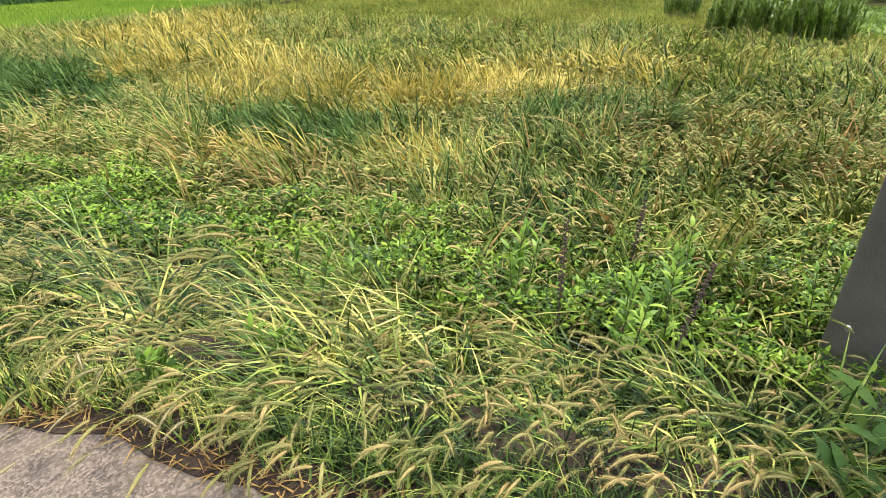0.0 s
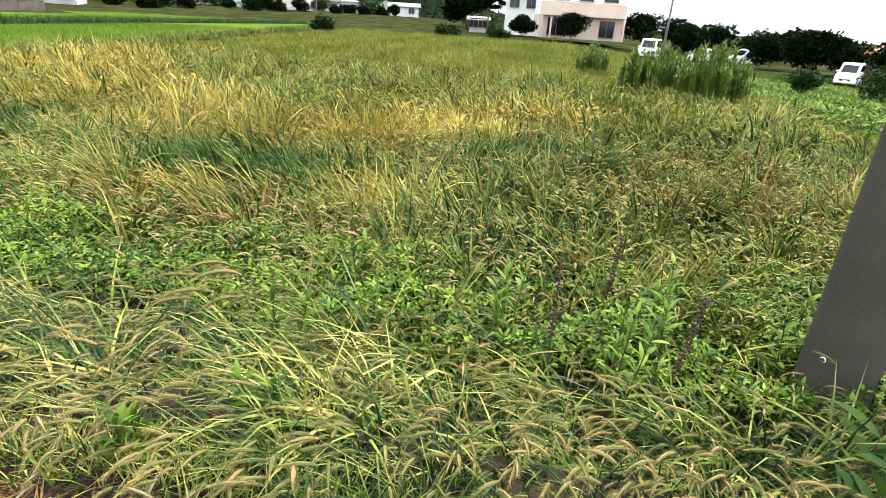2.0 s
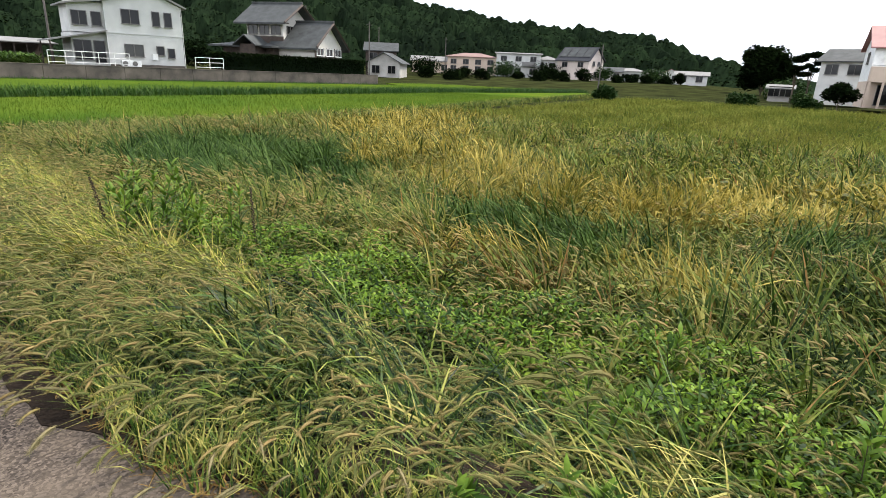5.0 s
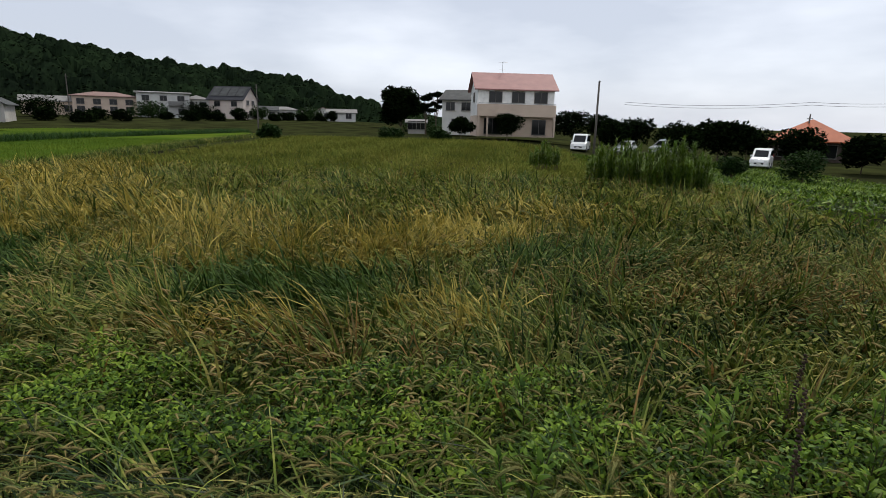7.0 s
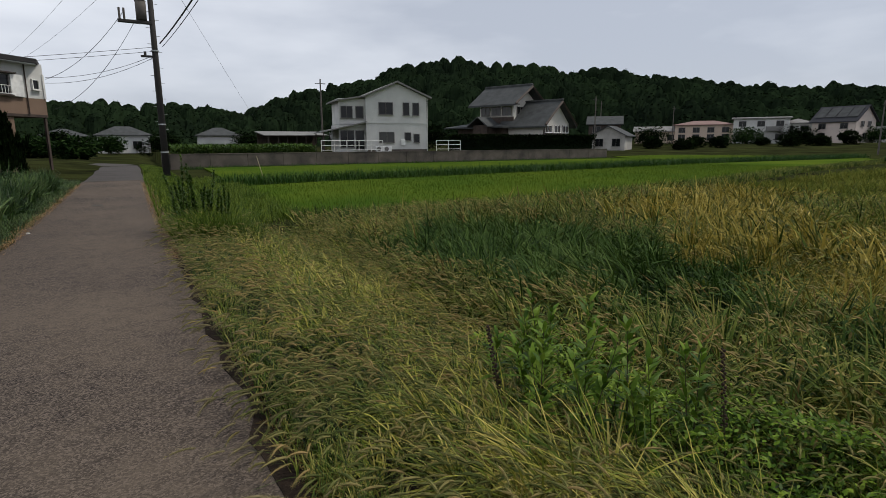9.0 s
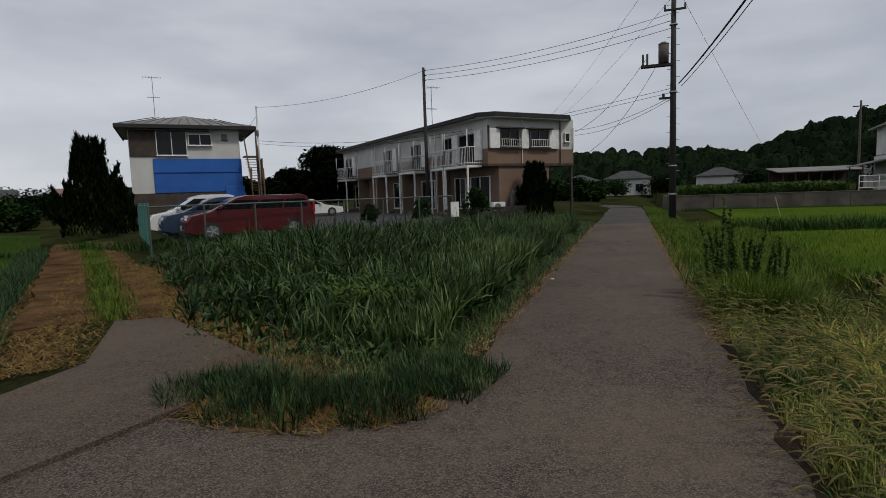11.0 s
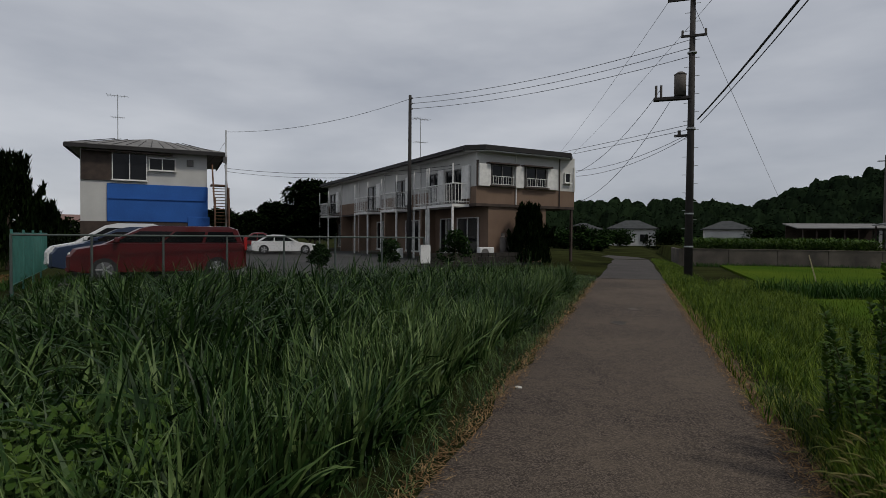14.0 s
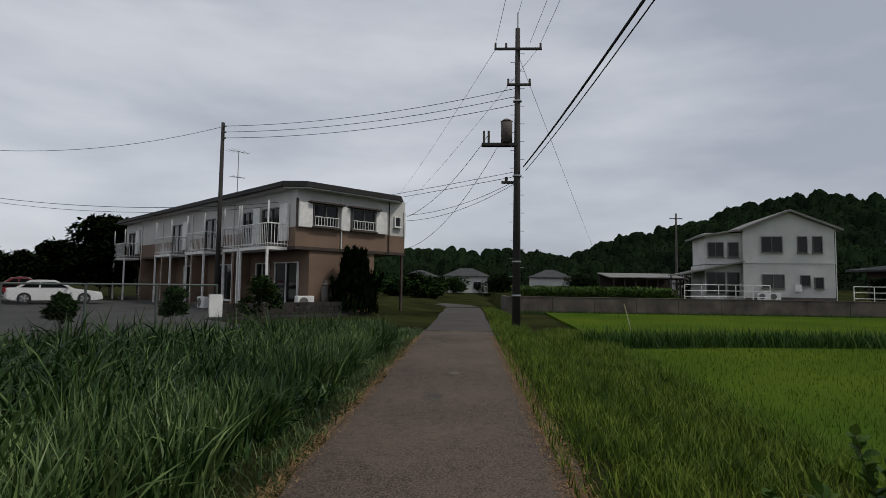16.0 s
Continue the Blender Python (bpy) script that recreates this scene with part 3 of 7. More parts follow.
left_edge = ragged(-1.25, -0.4, 22.0, 0.7, 0.09, 1)
right_edge = [(x + 0.52 * float(smooth(-y, 7.2, 9.0)), y) for x, y in ragged(1.2, -30, 22.0, 0.4, 0.07, 2)]
flare = [(-1.35, -0.9), (-1.75, -1.25), (-2.4, -1.35), (-3.4, -1.5), (-3.6, -4.3), (-2.2, -5.4), (-1.4, -7.5), (-1.3, -12), (-1.3, -30)]
slab("road", left_edge[::-1] + flare + right_edge, 0.012, 0.12, M_ASPHALT, "worn single-lane asphalt farm road with ragged edges")
slab("road_far", ragged(-1.2, 22.004, 43, 2.0, 0.08, 3)[::-1] + ragged(1.2, 22.004, 43, 2.0, 0.06, 4), 0.016, 0.12, M_ASPHALT_NEW, "newer darker asphalt beyond a straight joint")
slab("road_joint", [(-1.2, 21.9), (1.2, 21.9), (1.2, 22.02), (-1.2, 22.02)], 0.021, 0.02, M_CONCRETE, "pale joint strip across the road")
slab("road_bend", [(-1.2, 43.01), (1.2, 43.01), (0.6, 47), (-1.5, 51), (-6, 56), (-7.5, 54), (-3.6, 49.5), (-1.8, 46.5)], 0.017, 0.1, M_ASPHALT_NEW, "asphalt lane bending away past the wall")
slab("track_slab", [(-3.1, -1.25), (-3.05, -0.1), (-3.6, 0.1), (-5.85, 1.35), (-6.45, 1.0), (-5.0, -0.6), (-4.7, -2.8), (-3.6, -4.0)], 0.05, 0.12, M_TRACK_CONCRETE, "rough concrete apron at the mouth of the track", "track")
for a, b, w, seed in (((-6.2, 1.4), (-21.6, 13.6), 0.5, 5), ((-7.2, 0.75), (-22.6, 12.7), 0.9, 6)):
    d = Vector((b[0] - a[0], b[1] - a[1])).normalized()
    nrm, r, pts = Vector((-d.y, d.x)), random.Random(seed), []
    for side in (1, -1):
        row = []
        for k in range(25):
            q = Vector(a) + (Vector(b) - Vector(a)) * (k / 24) + nrm * side * (w / 2 + r.uniform(-0.08, 0.08))
            row.append((q.x, q.y))
        pts += row if side == 1 else row[::-1]
    slab("track_rut", pts, 0.036 - 0.004 * (seed - 5), 0.15, M_BARE, "bare earth wheel rut strewn with dry straw", "track")
slab("parking_lot", [tuple(np.array([-5.6, 18.2]) + AX_W * a + AX_U * b) for a, b in ((0.3, 0.3), (-11.6, 0.3), (-11.6, 27), (8, 27), (8, 5.0), (0.3, 5.0))], 0.295, 0.16, M_LOT, "worn asphalt car park", "car park")
soil_in = [(x + 0.5 * float(smooth(-y, 7.2, 9.0)), y) for x, y in ragged(1.06, -14, 3.0, 0.22, 0.05, 12)]
soil_out = [(x + 0.5 * float(smooth(-y, 7.2, 9.0)), y) for x, y in ragged(1.75, -14, 3.0, 0.7, 0.05, 13)]
slab("verge_soil", soil_in + soil_out[::-1], 0.0185, 0.1, M_DARK_SOIL, "dark crumbly earth washed over the asphalt's edge", "soil")
for (x, y, rx, ry, s) in ((-0.25, 10.4, 0.16, 0.13, 1), (0.0, 12.6, 0.12, 0.1, 2)):
    r = random.Random(s)
    slab("road_patch", [(x + rx * math.cos(k / 9 * math.tau) * r.uniform(0.7, 1.2), y + ry * 2 * math.sin(k / 9 * math.tau) * r.uniform(0.7, 1.2)) for k in range(9)], 0.0165, 0.01, M_CONCRETE, "pale mortar patch on the asphalt", "road")

# retaining wall in bays, below the white house
wall = empty("wall_retaining", pose(0, 0, 0), "stained grey concrete retaining wall in long bays", "wall")
wall["kind"] = "structure"
for k in range(16):
    xa, xb = 3.55 + k * 3.06, 3.55 + (k + 1) * 3.06 - 0.02
    part("panel", boxes((((xa + xb) / 2, 44.0, 0.12), (xb - xa, 0.24, 1.36 - 0.02 * (k % 3))), bevel=0.015), M_CONCRETE, wall)
part("coping", boxes(((28.0, 44.0, 0.82), (48.95, 0.30, 0.06)), bevel=0.01), M_CONCRETE, wall)
part("end_panel", boxes(((3.42, 48.0, 0.12), (0.22, 8.2, 1.36)), bevel=0.015), M_CONCRETE, wall)

# ------------------------------------------------------------------ vegetation


def on_ground(p, lift=0.0):
    return np.column_stack([p, height(p[:, 0], p[:, 1]) + lift])


def keep(p, cond):
    return p[cond]


TAU = 2 * np.pi
WIND = math.atan2(0.45, -0.9)      # the way in which the tall weeds lie over


def foxtail_verge(name, n, x0, x1, y0, y1, length, width, plumes, hairs, segs, mat=None):
    """Leaning foxtail grass over the road's edge, with its heads."""
    p = scatter(n, x0, x1, y0, y1)
    e = 1.42 + 0.12 * lump(p, 1.1, 2.0) + 0.42 * smooth(-p[:, 1], 8.1, 8.8)
    p = keep(p, (p[:, 0] > e) & (p[:, 0] < x1 - 0.45 + 0.5 * lump(p, 1.6, 5.0)) & (lump(p, 0.22, 3.0) + 0.6 * lump(p, 0.5, 7.0) > -0.35))
    n = len(p)
    cell = 0.26
    c = (np.floor(p / cell) + 0.5 + 0.45 * np.sin(np.floor(p / cell)[:, ::-1] * 12.9898 + 4.1)) * cell
    p = c + (p - c) * RNG.uniform(0.2, 1.0, n)[:, None]
    p[:, 0] = np.maximum(p[:, 0], 1.36 + 0.4 * smooth(-p[:, 1], 8.1, 8.8))
    tall = 1 + 0.3 * np.sin(c[:, 0] * 91.7 + c[:, 1] * 57.3)
    way = 0.7 * np.sin(c[:, 0] * 37.1 + c[:, 1] * 83.9)
    hd = WIND + RNG.normal(0, 0.85, n) + 1.3 * way + 0.5 * lump(p, 0.8, 1.0)
    ln = tall * length * RNG.uniform(0.55, 1.2, n) * (1 + 0.35 * lump(p, 0.7, 4.0))
    ln = ln * (0.42 + 0.58 * smooth(p[:, 0] - 0.4 * smooth(-p[:, 1], 8.1, 8.8), 1.35, 2.1))
    lean = np.abs(RNG.normal(0.48, 0.34, n)) + 0.25 * (lump(p, 0.9, 8.0) + 0.4)
    bend = RNG.uniform(0.6, 2.3, n)
    prof = (0.7, 1.0, 0.8, 0.45) if segs == 4 else (0.8, 0.9, 0.5)
    tw = RNG.normal(0, 0.5, n)
    strips(name, mat or M_VERGE, "tangled yellow-green foxtail grass blades leaning over the road's edge", "grass", on_ground(p, -0.02), hd, lean, bend, ln, width * RNG.uniform(0.6, 1.3, n), prof, tw, group="roadside grass")
    # low layer in shade-dark tones, so the gaps between foxtails look deep
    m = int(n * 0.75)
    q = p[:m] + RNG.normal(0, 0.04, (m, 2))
    strips(name + "_undergrowth", M_VERGE_SHADED, "short green grass under the foxtails, its colour darkened as shade", "grass", on_ground(q, -0.02), RNG.uniform(0, TAU, m), RNG.uniform(0.1, 0.9, m), RNG.uniform(0.2, 1.2, m), length * RNG.uniform(0.25, 0.6, m), width * 0.9, (1, 0.8, 0.5), group="roadside grass")
    k = min(plumes, n)
    q = p[RNG.permutation(n)[:k]]
    st = length * RNG.uniform(0.75, 1.2, k)
    h2 = WIND + RNG.normal(0, 0.75, k)
    l2, b2 = RNG.uniform(0.45, 0.95, k), RNG.uniform(0.3, 0.8, k)
    v, qd, t, pts = strip_arrays(on_ground(q), h2, l2, b2, st, np.full(k, 0.0032), (1, 0.9, 0.8))
    raw_mesh(name + "_stalks", v, qd, t, M_VERGE, "thin yellow-green foxtail stalks", "grass", "roadside grass")
    pv, pq, pt = plume_arrays(pts[:, -1], h2 + RNG.normal(0, 0.25, k), l2 + b2, RNG.uniform(0.5, 1.5, k), RNG.uniform(0.075, 0.145, k), RNG.uniform(0.0045, 0.0068, k), hairs)
    raw_mesh(name + "_heads", pv, pq, pt, M_PLUME, "bristly arched tan foxtail seed heads", "grass", "roadside grass")


foxtail_verge("foxtail_grass_near", 26000, 1.05, 3.75, -13.6, -7.0, 0.54, 0.015, 2300, 150, 4)
foxtail_verge("foxtail_grass_ripe", 18000, 1.05, 3.75, -7.0, -3.8, 0.47, 0.011, 2300, 90, 4, M_VERGE_RIPE)
foxtail_verge("foxtail_grass_along", 36000, 1.05, 4.9, -3.8, 4.2, 0.5, 0.0115, 6500, 30, 3, M_VERGE_RIPE)
foxtail_verge("foxtail_grass_scattered", 4200, 2.9, 5.2, -13.6, -3.5, 0.5, 0.013, 2400, 30, 3)

# long foxtails that hang out over the asphalt
k = 380
y_ = np.concatenate([RNG.uniform(-9.6, -7.6, 40), RNG.uniform(-7.6, 3.5, 340)])
q = np.column_stack([RNG.uniform(1.34, 1.75, k) + 0.42 * smooth(-y_, 8.1, 8.8), y_])
h2 = math.pi + RNG.normal(0.25, 0.4, k)
l2, b2 = RNG.uniform(0.6, 1.05, k), RNG.uniform(0.3, 0.7, k)
v, qd, t, pts = strip_arrays(on_ground(q), h2, l2, b2, RNG.uniform(0.35, 0.72, k), np.full(k, 0.0034), (1, 0.9, 0.8))
raw_mesh("overhanging_stalks", v, qd, t, M_VERGE, "thin foxtail stalks leaning out over the asphalt", "grass", "roadside grass")
raw_mesh("overhanging_heads", *plume_arrays(pts[:, -1], h2 + RNG.normal(0, 0.3, k), l2 + b2, RNG.uniform(0.3, 1.0, k), RNG.uniform(0.08, 0.14, k), RNG.uniform(0.0035, 0.0055, k), 130), M_PLUME_PALE, "pale bristly foxtail heads hanging over the asphalt", "grass", "roadside grass")

# low creeping leafy weeds between verge and field
p = scatter(105000, 2.7, 5.6, -14.0, -3.0)
edge = 3.05 + 0.3 * lump(p, 1.4, 6.0)
p = keep(p, (p[:, 0] > edge) & (p[:, 0] < 4.3 + 0.45 * lump(p, 1.2, 9.0) + 0.55 * smooth(-p[:, 1], 8.5, 10.5) - 0.3 * smooth(p[:, 1], -7, -4)))
n = len(p)
mound = 0.33 + 0.14 * lump(p, 0.5, 1.0) + 0.08 * lump(p, 0.23, 5.0)
base = on_ground(p) + np.column_stack([np.zeros((n, 2)), np.maximum(mound, 0.05) * RNG.uniform(0.35, 1.0, n)])
strips("leafy_weeds", M_LEAFY, "bright green low creeping leafy weeds in a dense strip", "weeds", base, RNG.uniform(0, TAU, n), RNG.uniform(0.5, 1.5, n), RNG.uniform(0, 0.7, n), RNG.uniform(0.028, 0.06, n), RNG.uniform(0.014, 0.026, n), (0.35, 1.0, 0.7), RNG.normal(0, 0.4, n))

# the field: patches of differing weeds


def field_masks(p):
    """Shares of yellow, rust, dark and bare over the weed field."""
    x, y = p[:, 0], p[:, 1]
    n1, n2 = lump(p, 2.3, 1.0), lump(p, 1.1, 7.0)
    n3 = lump(p, 0.42, 11.0)
    arc = np.array([(12.3, -10.4), (10.0, -8.6), (8.6, -6.6), (8.6, -4.6), (10.2, -1.6), (12.6, 1.6), (16.5, 4.0), (20.0, 4.4)])
    half = np.array([0.8, 1.5, 1.6, 1.5, 1.7, 1.9, 2.0, 1.6])
    d = np.full(len(p), 9.0)
    for k in range(len(arc) - 1):
        a, b = arc[k], arc[k + 1]
        t = np.clip(((p - a) @ (b - a)) / ((b - a) @ (b - a)), 0, 1)
        d = np.minimum(d, np.linalg.norm(p - a - t[:, None] * (b - a), axis=1) / (half[k] + t * (half[k + 1] - half[k])))
    yellow = d + 0.3 * n1 + 0.25 * n2 + 0.3 * n3 < 0.95
    yellow |= (np.hypot((x - 5.2) / 0.55, (y + 6.9) / 0.9) + 0.35 * n3 < 0.7) | (np.hypot((x - 5.7) / 0.6, (y + 8.7) / 0.9) + 0.35 * n3 < 0.75)
    rust = (np.hypot((x - 7.6) / 1.3, (y + 12.0) / 1.8) + 0.35 * n2 < 0.9) | (np.hypot((x - 4.9) / 0.6, (y + 7.6) / 2.4) + 0.4 * n2 < 0.6)
    dark = (np.hypot((x - 7.0) / 2.4, (y - 0.2) / 3.4) + 0.25 * n1 + 0.3 * n3 < 1.0) | (np.hypot((x - 6.3) / 1.0, (y + 7.0) / 2.6) + 0.3 * n2 + 0.35 * n3 < 0.8) | (np.hypot((x - 8.2) / 0.8, (y + 10.2) / 1.6) + 0.3 * n2 < 0.7)
    bare = (np.hypot((x - 7.6) / 0.55, (y + 8.2) / 1.0) + 0.2 * n2 < 0.8) | (np.hypot((x - 5.9) / 0.35, (y + 9.9) / 0.9) + 0.2 * n2 < 0.7)
    return yellow & ~bare, rust & ~bare, dark & ~bare & ~yellow, bare


def in_field(p):
    x, y = p[:, 0], p[:, 1]
    far = 6.0 + 0.10 * (x - 6) + 0.4 * lump(p, 3.0, 2.0)
    return (x > 3.75 + 0.3 * lump(p, 1.3, 3.0)) & (y < far) & (y > -15.5 - 0.02 * x + 0.6 * lump(p, 2.0, 6.0))


def field_grass(name, mat, label, p, size, width, profile, up=0.35, heads=0):
    n = len(p)
    cell = 0.34
    c = (np.floor(p / cell) + 0.5 + 0.45 * np.sin(np.floor(p / cell)[:, ::-1] * 12.9898 + 4.1)) * cell
    p = c + (p - c) * RNG.uniform(0.25, 1.0, n)[:, None]
    out = np.arctan2(p[:, 1] - c[:, 1], p[:, 0] - c[:, 0])
    tall = 1 + 0.45 * np.sin(c[:, 0] * 91.7 + c[:, 1] * 57.3)
    hd = np.where(RNG.uniform(0, 1, n) < 0.6, out + RNG.normal(0, 0.5, n), WIND + RNG.normal(0, 1.0, n))
    ln = tall * size * RNG.uniform(0.55, 1.25, n) * (1 + 0.3 * lump(p, 0.6, 4.0))
    strips(name, mat, label, "grass", on_ground(p, -0.02), hd, np.abs(RNG.normal(up, 0.22, n)), RNG.uniform(0.3, 1.9, n), ln, width * RNG.uniform(0.6, 1.3, n), profile, RNG.normal(0, 0.5, n), group="field weeds")
    if heads:
        k = min(heads, n)
        q = on_ground(p[:k], size * 0.75) + np.column_stack([np.zeros((k, 2)), RNG.uniform(-0.1, 0.12, k)])
        pv, pq, pt = plume_arrays(q, WIND + RNG.normal(0, 0.7, k), RNG.uniform(0.4, 1.1, k), RNG.uniform(0.4, 1.3, k), RNG.uniform(0.07, 0.13, k), RNG.uniform(0.006, 0.0105, k), 0, 4, 4)
        raw_mesh(name + "_heads", pv, pq, pt, M_PLUME, "small tan seed heads among the field weeds", "grass", "field weeds")


for zone, (n, x0, x1, y0, y1, sz, wd, prof) in {"": (92000, 3.6, 9.5, -16.5, 6.8, 0.48, 0.024, (0.8, 1.0, 0.8, 0.45)), "_mid": (90000, 9.5, 19, -16.5, 8.5, 0.5, 0.042, (0.9, 1.0, 0.6))}.items():
    p = scatter(n, x0, x1, y0, y1)
    p = keep(p, in_field(p))
    yl, ru, dk, ba = field_masks(p)
    rest = ~(yl | ru | dk | ba)
    blend = RNG.uniform(0, 1, len(p))
    green = (rest | (yl & (blend < 0.34)) | (ru & (blend < 0.7)))
    field_grass("field_grass" + zone, M_FIELD, "mixed olive and green weeds of the fallow field", p[green], sz, wd, prof, heads=9000 if not zone else 4000)
    field_grass("field_grass_yellow" + zone, M_FIELD_YELLOW, "ripening golden yellow grass patches in the fallow field", p[yl & (blend >= 0.34)], sz * 1.15, wd, prof, 0.25)
    field_grass("field_grass_rust" + zone, M_FIELD_RUST, "withered rusty brown grass tufts in the field", p[(ru & (blend >= 0.7)) | (rest & (blend > 0.94))], sz * 1.05, wd, prof)
    field_grass("field_grass_dark" + zone, M_FIELD_DARK, "dense dark green weeds in the field", p[dk], sz * 1.1, wd * 1.2, prof, 0.4)

p = scatter(60000, 4.0, 10.5, -16.0, 6.5)
p = keep(p, in_field(p) & (lump(p, 0.6, 2.0) + 0.5 * lump(p, 0.25, 8.0) > -0.1))
yl, ru, dk, ba = field_masks(p)
for tag, sel, mat in (("", ~(yl | ba | dk), M_FIELD), ("_dark", dk, M_FIELD_DARK), ("_yellow", yl & (RNG.uniform(0, 1, len(p)) < 0.5), M_FIELD_YELLOW)):
    q = p[sel]
    n = len(q)
    base = on_ground(q, 0.04) + np.column_stack([np.zeros((n, 2)), (0.3 + 0.1 * lump(q, 0.5, 3.0)) * RNG.uniform(0.1, 1.0, n)])
    strips("field_leaves" + tag, mat, "small broad leaves of low weeds in the fallow field", "weeds", base, RNG.uniform(0, TAU, n), RNG.uniform(0.4, 1.5, n), RNG.uniform(0, 0.8, n), RNG.uniform(0.05, 0.11, n), RNG.uniform(0.02, 0.042, n), (0.45, 1.0, 0.7), RNG.normal(0, 0.5, n), group="field weeds")

p = scatter(42000, 10.5, 20.0, -16.0, 8.0)
p = keep(p, in_field(p) & (lump(p, 0.7, 2.0) + 0.5 * lump(p, 0.3, 8.0) > 0.0))
yl, ru, dk, ba = field_masks(p)
for tag, sel, mat in (("", ~(yl | ba | dk) & (RNG.uniform(0, 1, len(p)) < 0.5), M_FIELD_FAR), ("_yellow", yl, M_FIELD_YELLOW)):
    q = p[sel]
    n = len(q)
    base = on_ground(q, 0.15) + np.column_stack([np.zeros((n, 2)), 0.3 * RNG.uniform(0.2, 1.0, n)])
    strips("field_seed_sprays" + tag, mat, "drooping seed sprays over the fallow field's weeds", "weeds", base, RNG.uniform(0, TAU, n), RNG.uniform(0.4, 1.5, n), RNG.uniform(0.3, 1.2, n), RNG.uniform(0.1, 0.2, n), RNG.uniform(0.03, 0.06, n), (0.6, 1.0), RNG.normal(0, 0.5, n), group="field weeds")

p = scatter(80000, 19, 66, -17.5, 15)
far_edge = 8 + 0.16 * (p[:, 0] - 19)
p = keep(p, (p[:, 1] < far_edge + 0.6 * lump(p, 4.0, 2.0)) & (p[:, 1] > -15.5 - 0.01 * p[:, 0] + lump(p, 3.0, 2.0)))
field_grass("field_grass_far", M_FIELD_FAR, "olive green fallow grass reaching towards the houses", p, 0.34, 0.045, (0.9, 0.7), 0.3)
p = scatter(95000, 6, 60, -34, -15)
p = keep(p, p[:, 1] < -15.6 + 0.6 * lump(p, 2.0, 6.0))
field_grass("meadow_grass", M_LEAFY, "short bright green mown meadow grass", p, 0.22, 0.1, (0.9,), 0.7)

# bright leafy plants growing among the verge weeds


def leafy_plant(name, x, y, h, stems, leaf_len, leaf_w, mat, label, category="weed", spread=0.16, n_leaf=16, stem_mat=None, droop=0.9, group=""):
    """Upright stems with leaves in a spiral."""
    z = float(height(x, y)) - 0.02
    ob = empty(name, pose(x, y, z), label, category, group)
    bases, heads, leans, lens = [], [], [], []
    for s in range(stems):
        a, lean = RNG.uniform(0, TAU), RNG.uniform(0.02, 0.2 + 0.5 * spread)
        d = np.array([math.cos(a) * math.sin(lean), math.sin(a) * math.sin(lean), math.cos(lean)])
        o = np.array([RNG.normal(0, spread * 0.5), RNG.normal(0, spread * 0.5), 0])
        hs = h * RNG.uniform(0.75, 1.05)
        part("stem", rod(bmesh.new(), o, o + d * hs, 0.006, 0.002, 5), stem_mat or M_STEM, ob)
        for k in range(n_leaf):
            f = 0.15 + 0.85 * (k + RNG.uniform(0, 1)) / n_leaf
            bases.append(o + d * hs * f)
            heads.append(k * 2.4 + RNG.uniform(-0.9, 0.9))
            leans.append(RNG.uniform(0.3, 1.35) * (1.15 - 0.5 * f))
            lens.append(leaf_len * RNG.uniform(0.7, 1.15) * (1.1 - 0.45 * f))
    n = len(bases)
    strips("leaves", mat, "", "", np.array(bases), np.array(heads), np.array(leans), RNG.uniform(0.4, droop, n), np.array(lens), leaf_w * RNG.uniform(0.8, 1.2, n), (0.35, 0.95, 1.0, 0.6), RNG.normal(0, 0.25, n), parent=ob)
    return ob


for x, y, h, st in ((2.75, -4.7, 0.95, 5), (2.55, -4.35, 0.8, 3), (3.1, -5.1, 0.85, 3)):
    leafy_plant("goldenrod", x, y, h, st + 4, 0.17, 0.03, M_FRESH, "bright green leafy goldenrod shoots among foxtails", spread=0.34, n_leaf=38, group="goldenrod shoots")
for x, y, h, st in ((2.2, -9.6, 0.35, 2), (1.75, -9.15, 0.3, 2), (3.5, -10.3, 0.75, 4), (3.35, -11.2, 0.8, 4), (3.1, -11.0, 0.75, 3), (2.9, -9.2, 0.6, 3), (3.8, -9.4, 0.6, 3), (3.6, -11.9, 0.8, 4)):
    leafy_plant("goldenrod", x, y, h, st, 0.14, 0.024, M_FRESH, "slender green goldenrod shoot standing in the verge", n_leaf=30, group="goldenrod shoots")
for x, y, h, st, lf in ((1.58, 3.85, 1.4, 6, 0.085), (1.36, 3.95, 0.95, 5, 0.08), (1.45, 4.25, 0.9, 5, 0.08), (2.0, 3.7, 1.0, 6, 0.085)):
    leafy_plant("roadside_shrub", x, y, h, st, lf, 0.036, M_TREE_LIGHT, "dark green broad-leaved shrub at the roadside", "shrub", spread=0.36, n_leaf=110, droop=1.4, group="roadside shrubs")
leafy_plant("broad_leaf_plant", 2.3, -11.7, 0.4, 4, 0.28, 0.055, M_TREE_LIGHT, "green broad strap-leaved plant beside the pole", n_leaf=7, spread=0.2, droop=1.2)


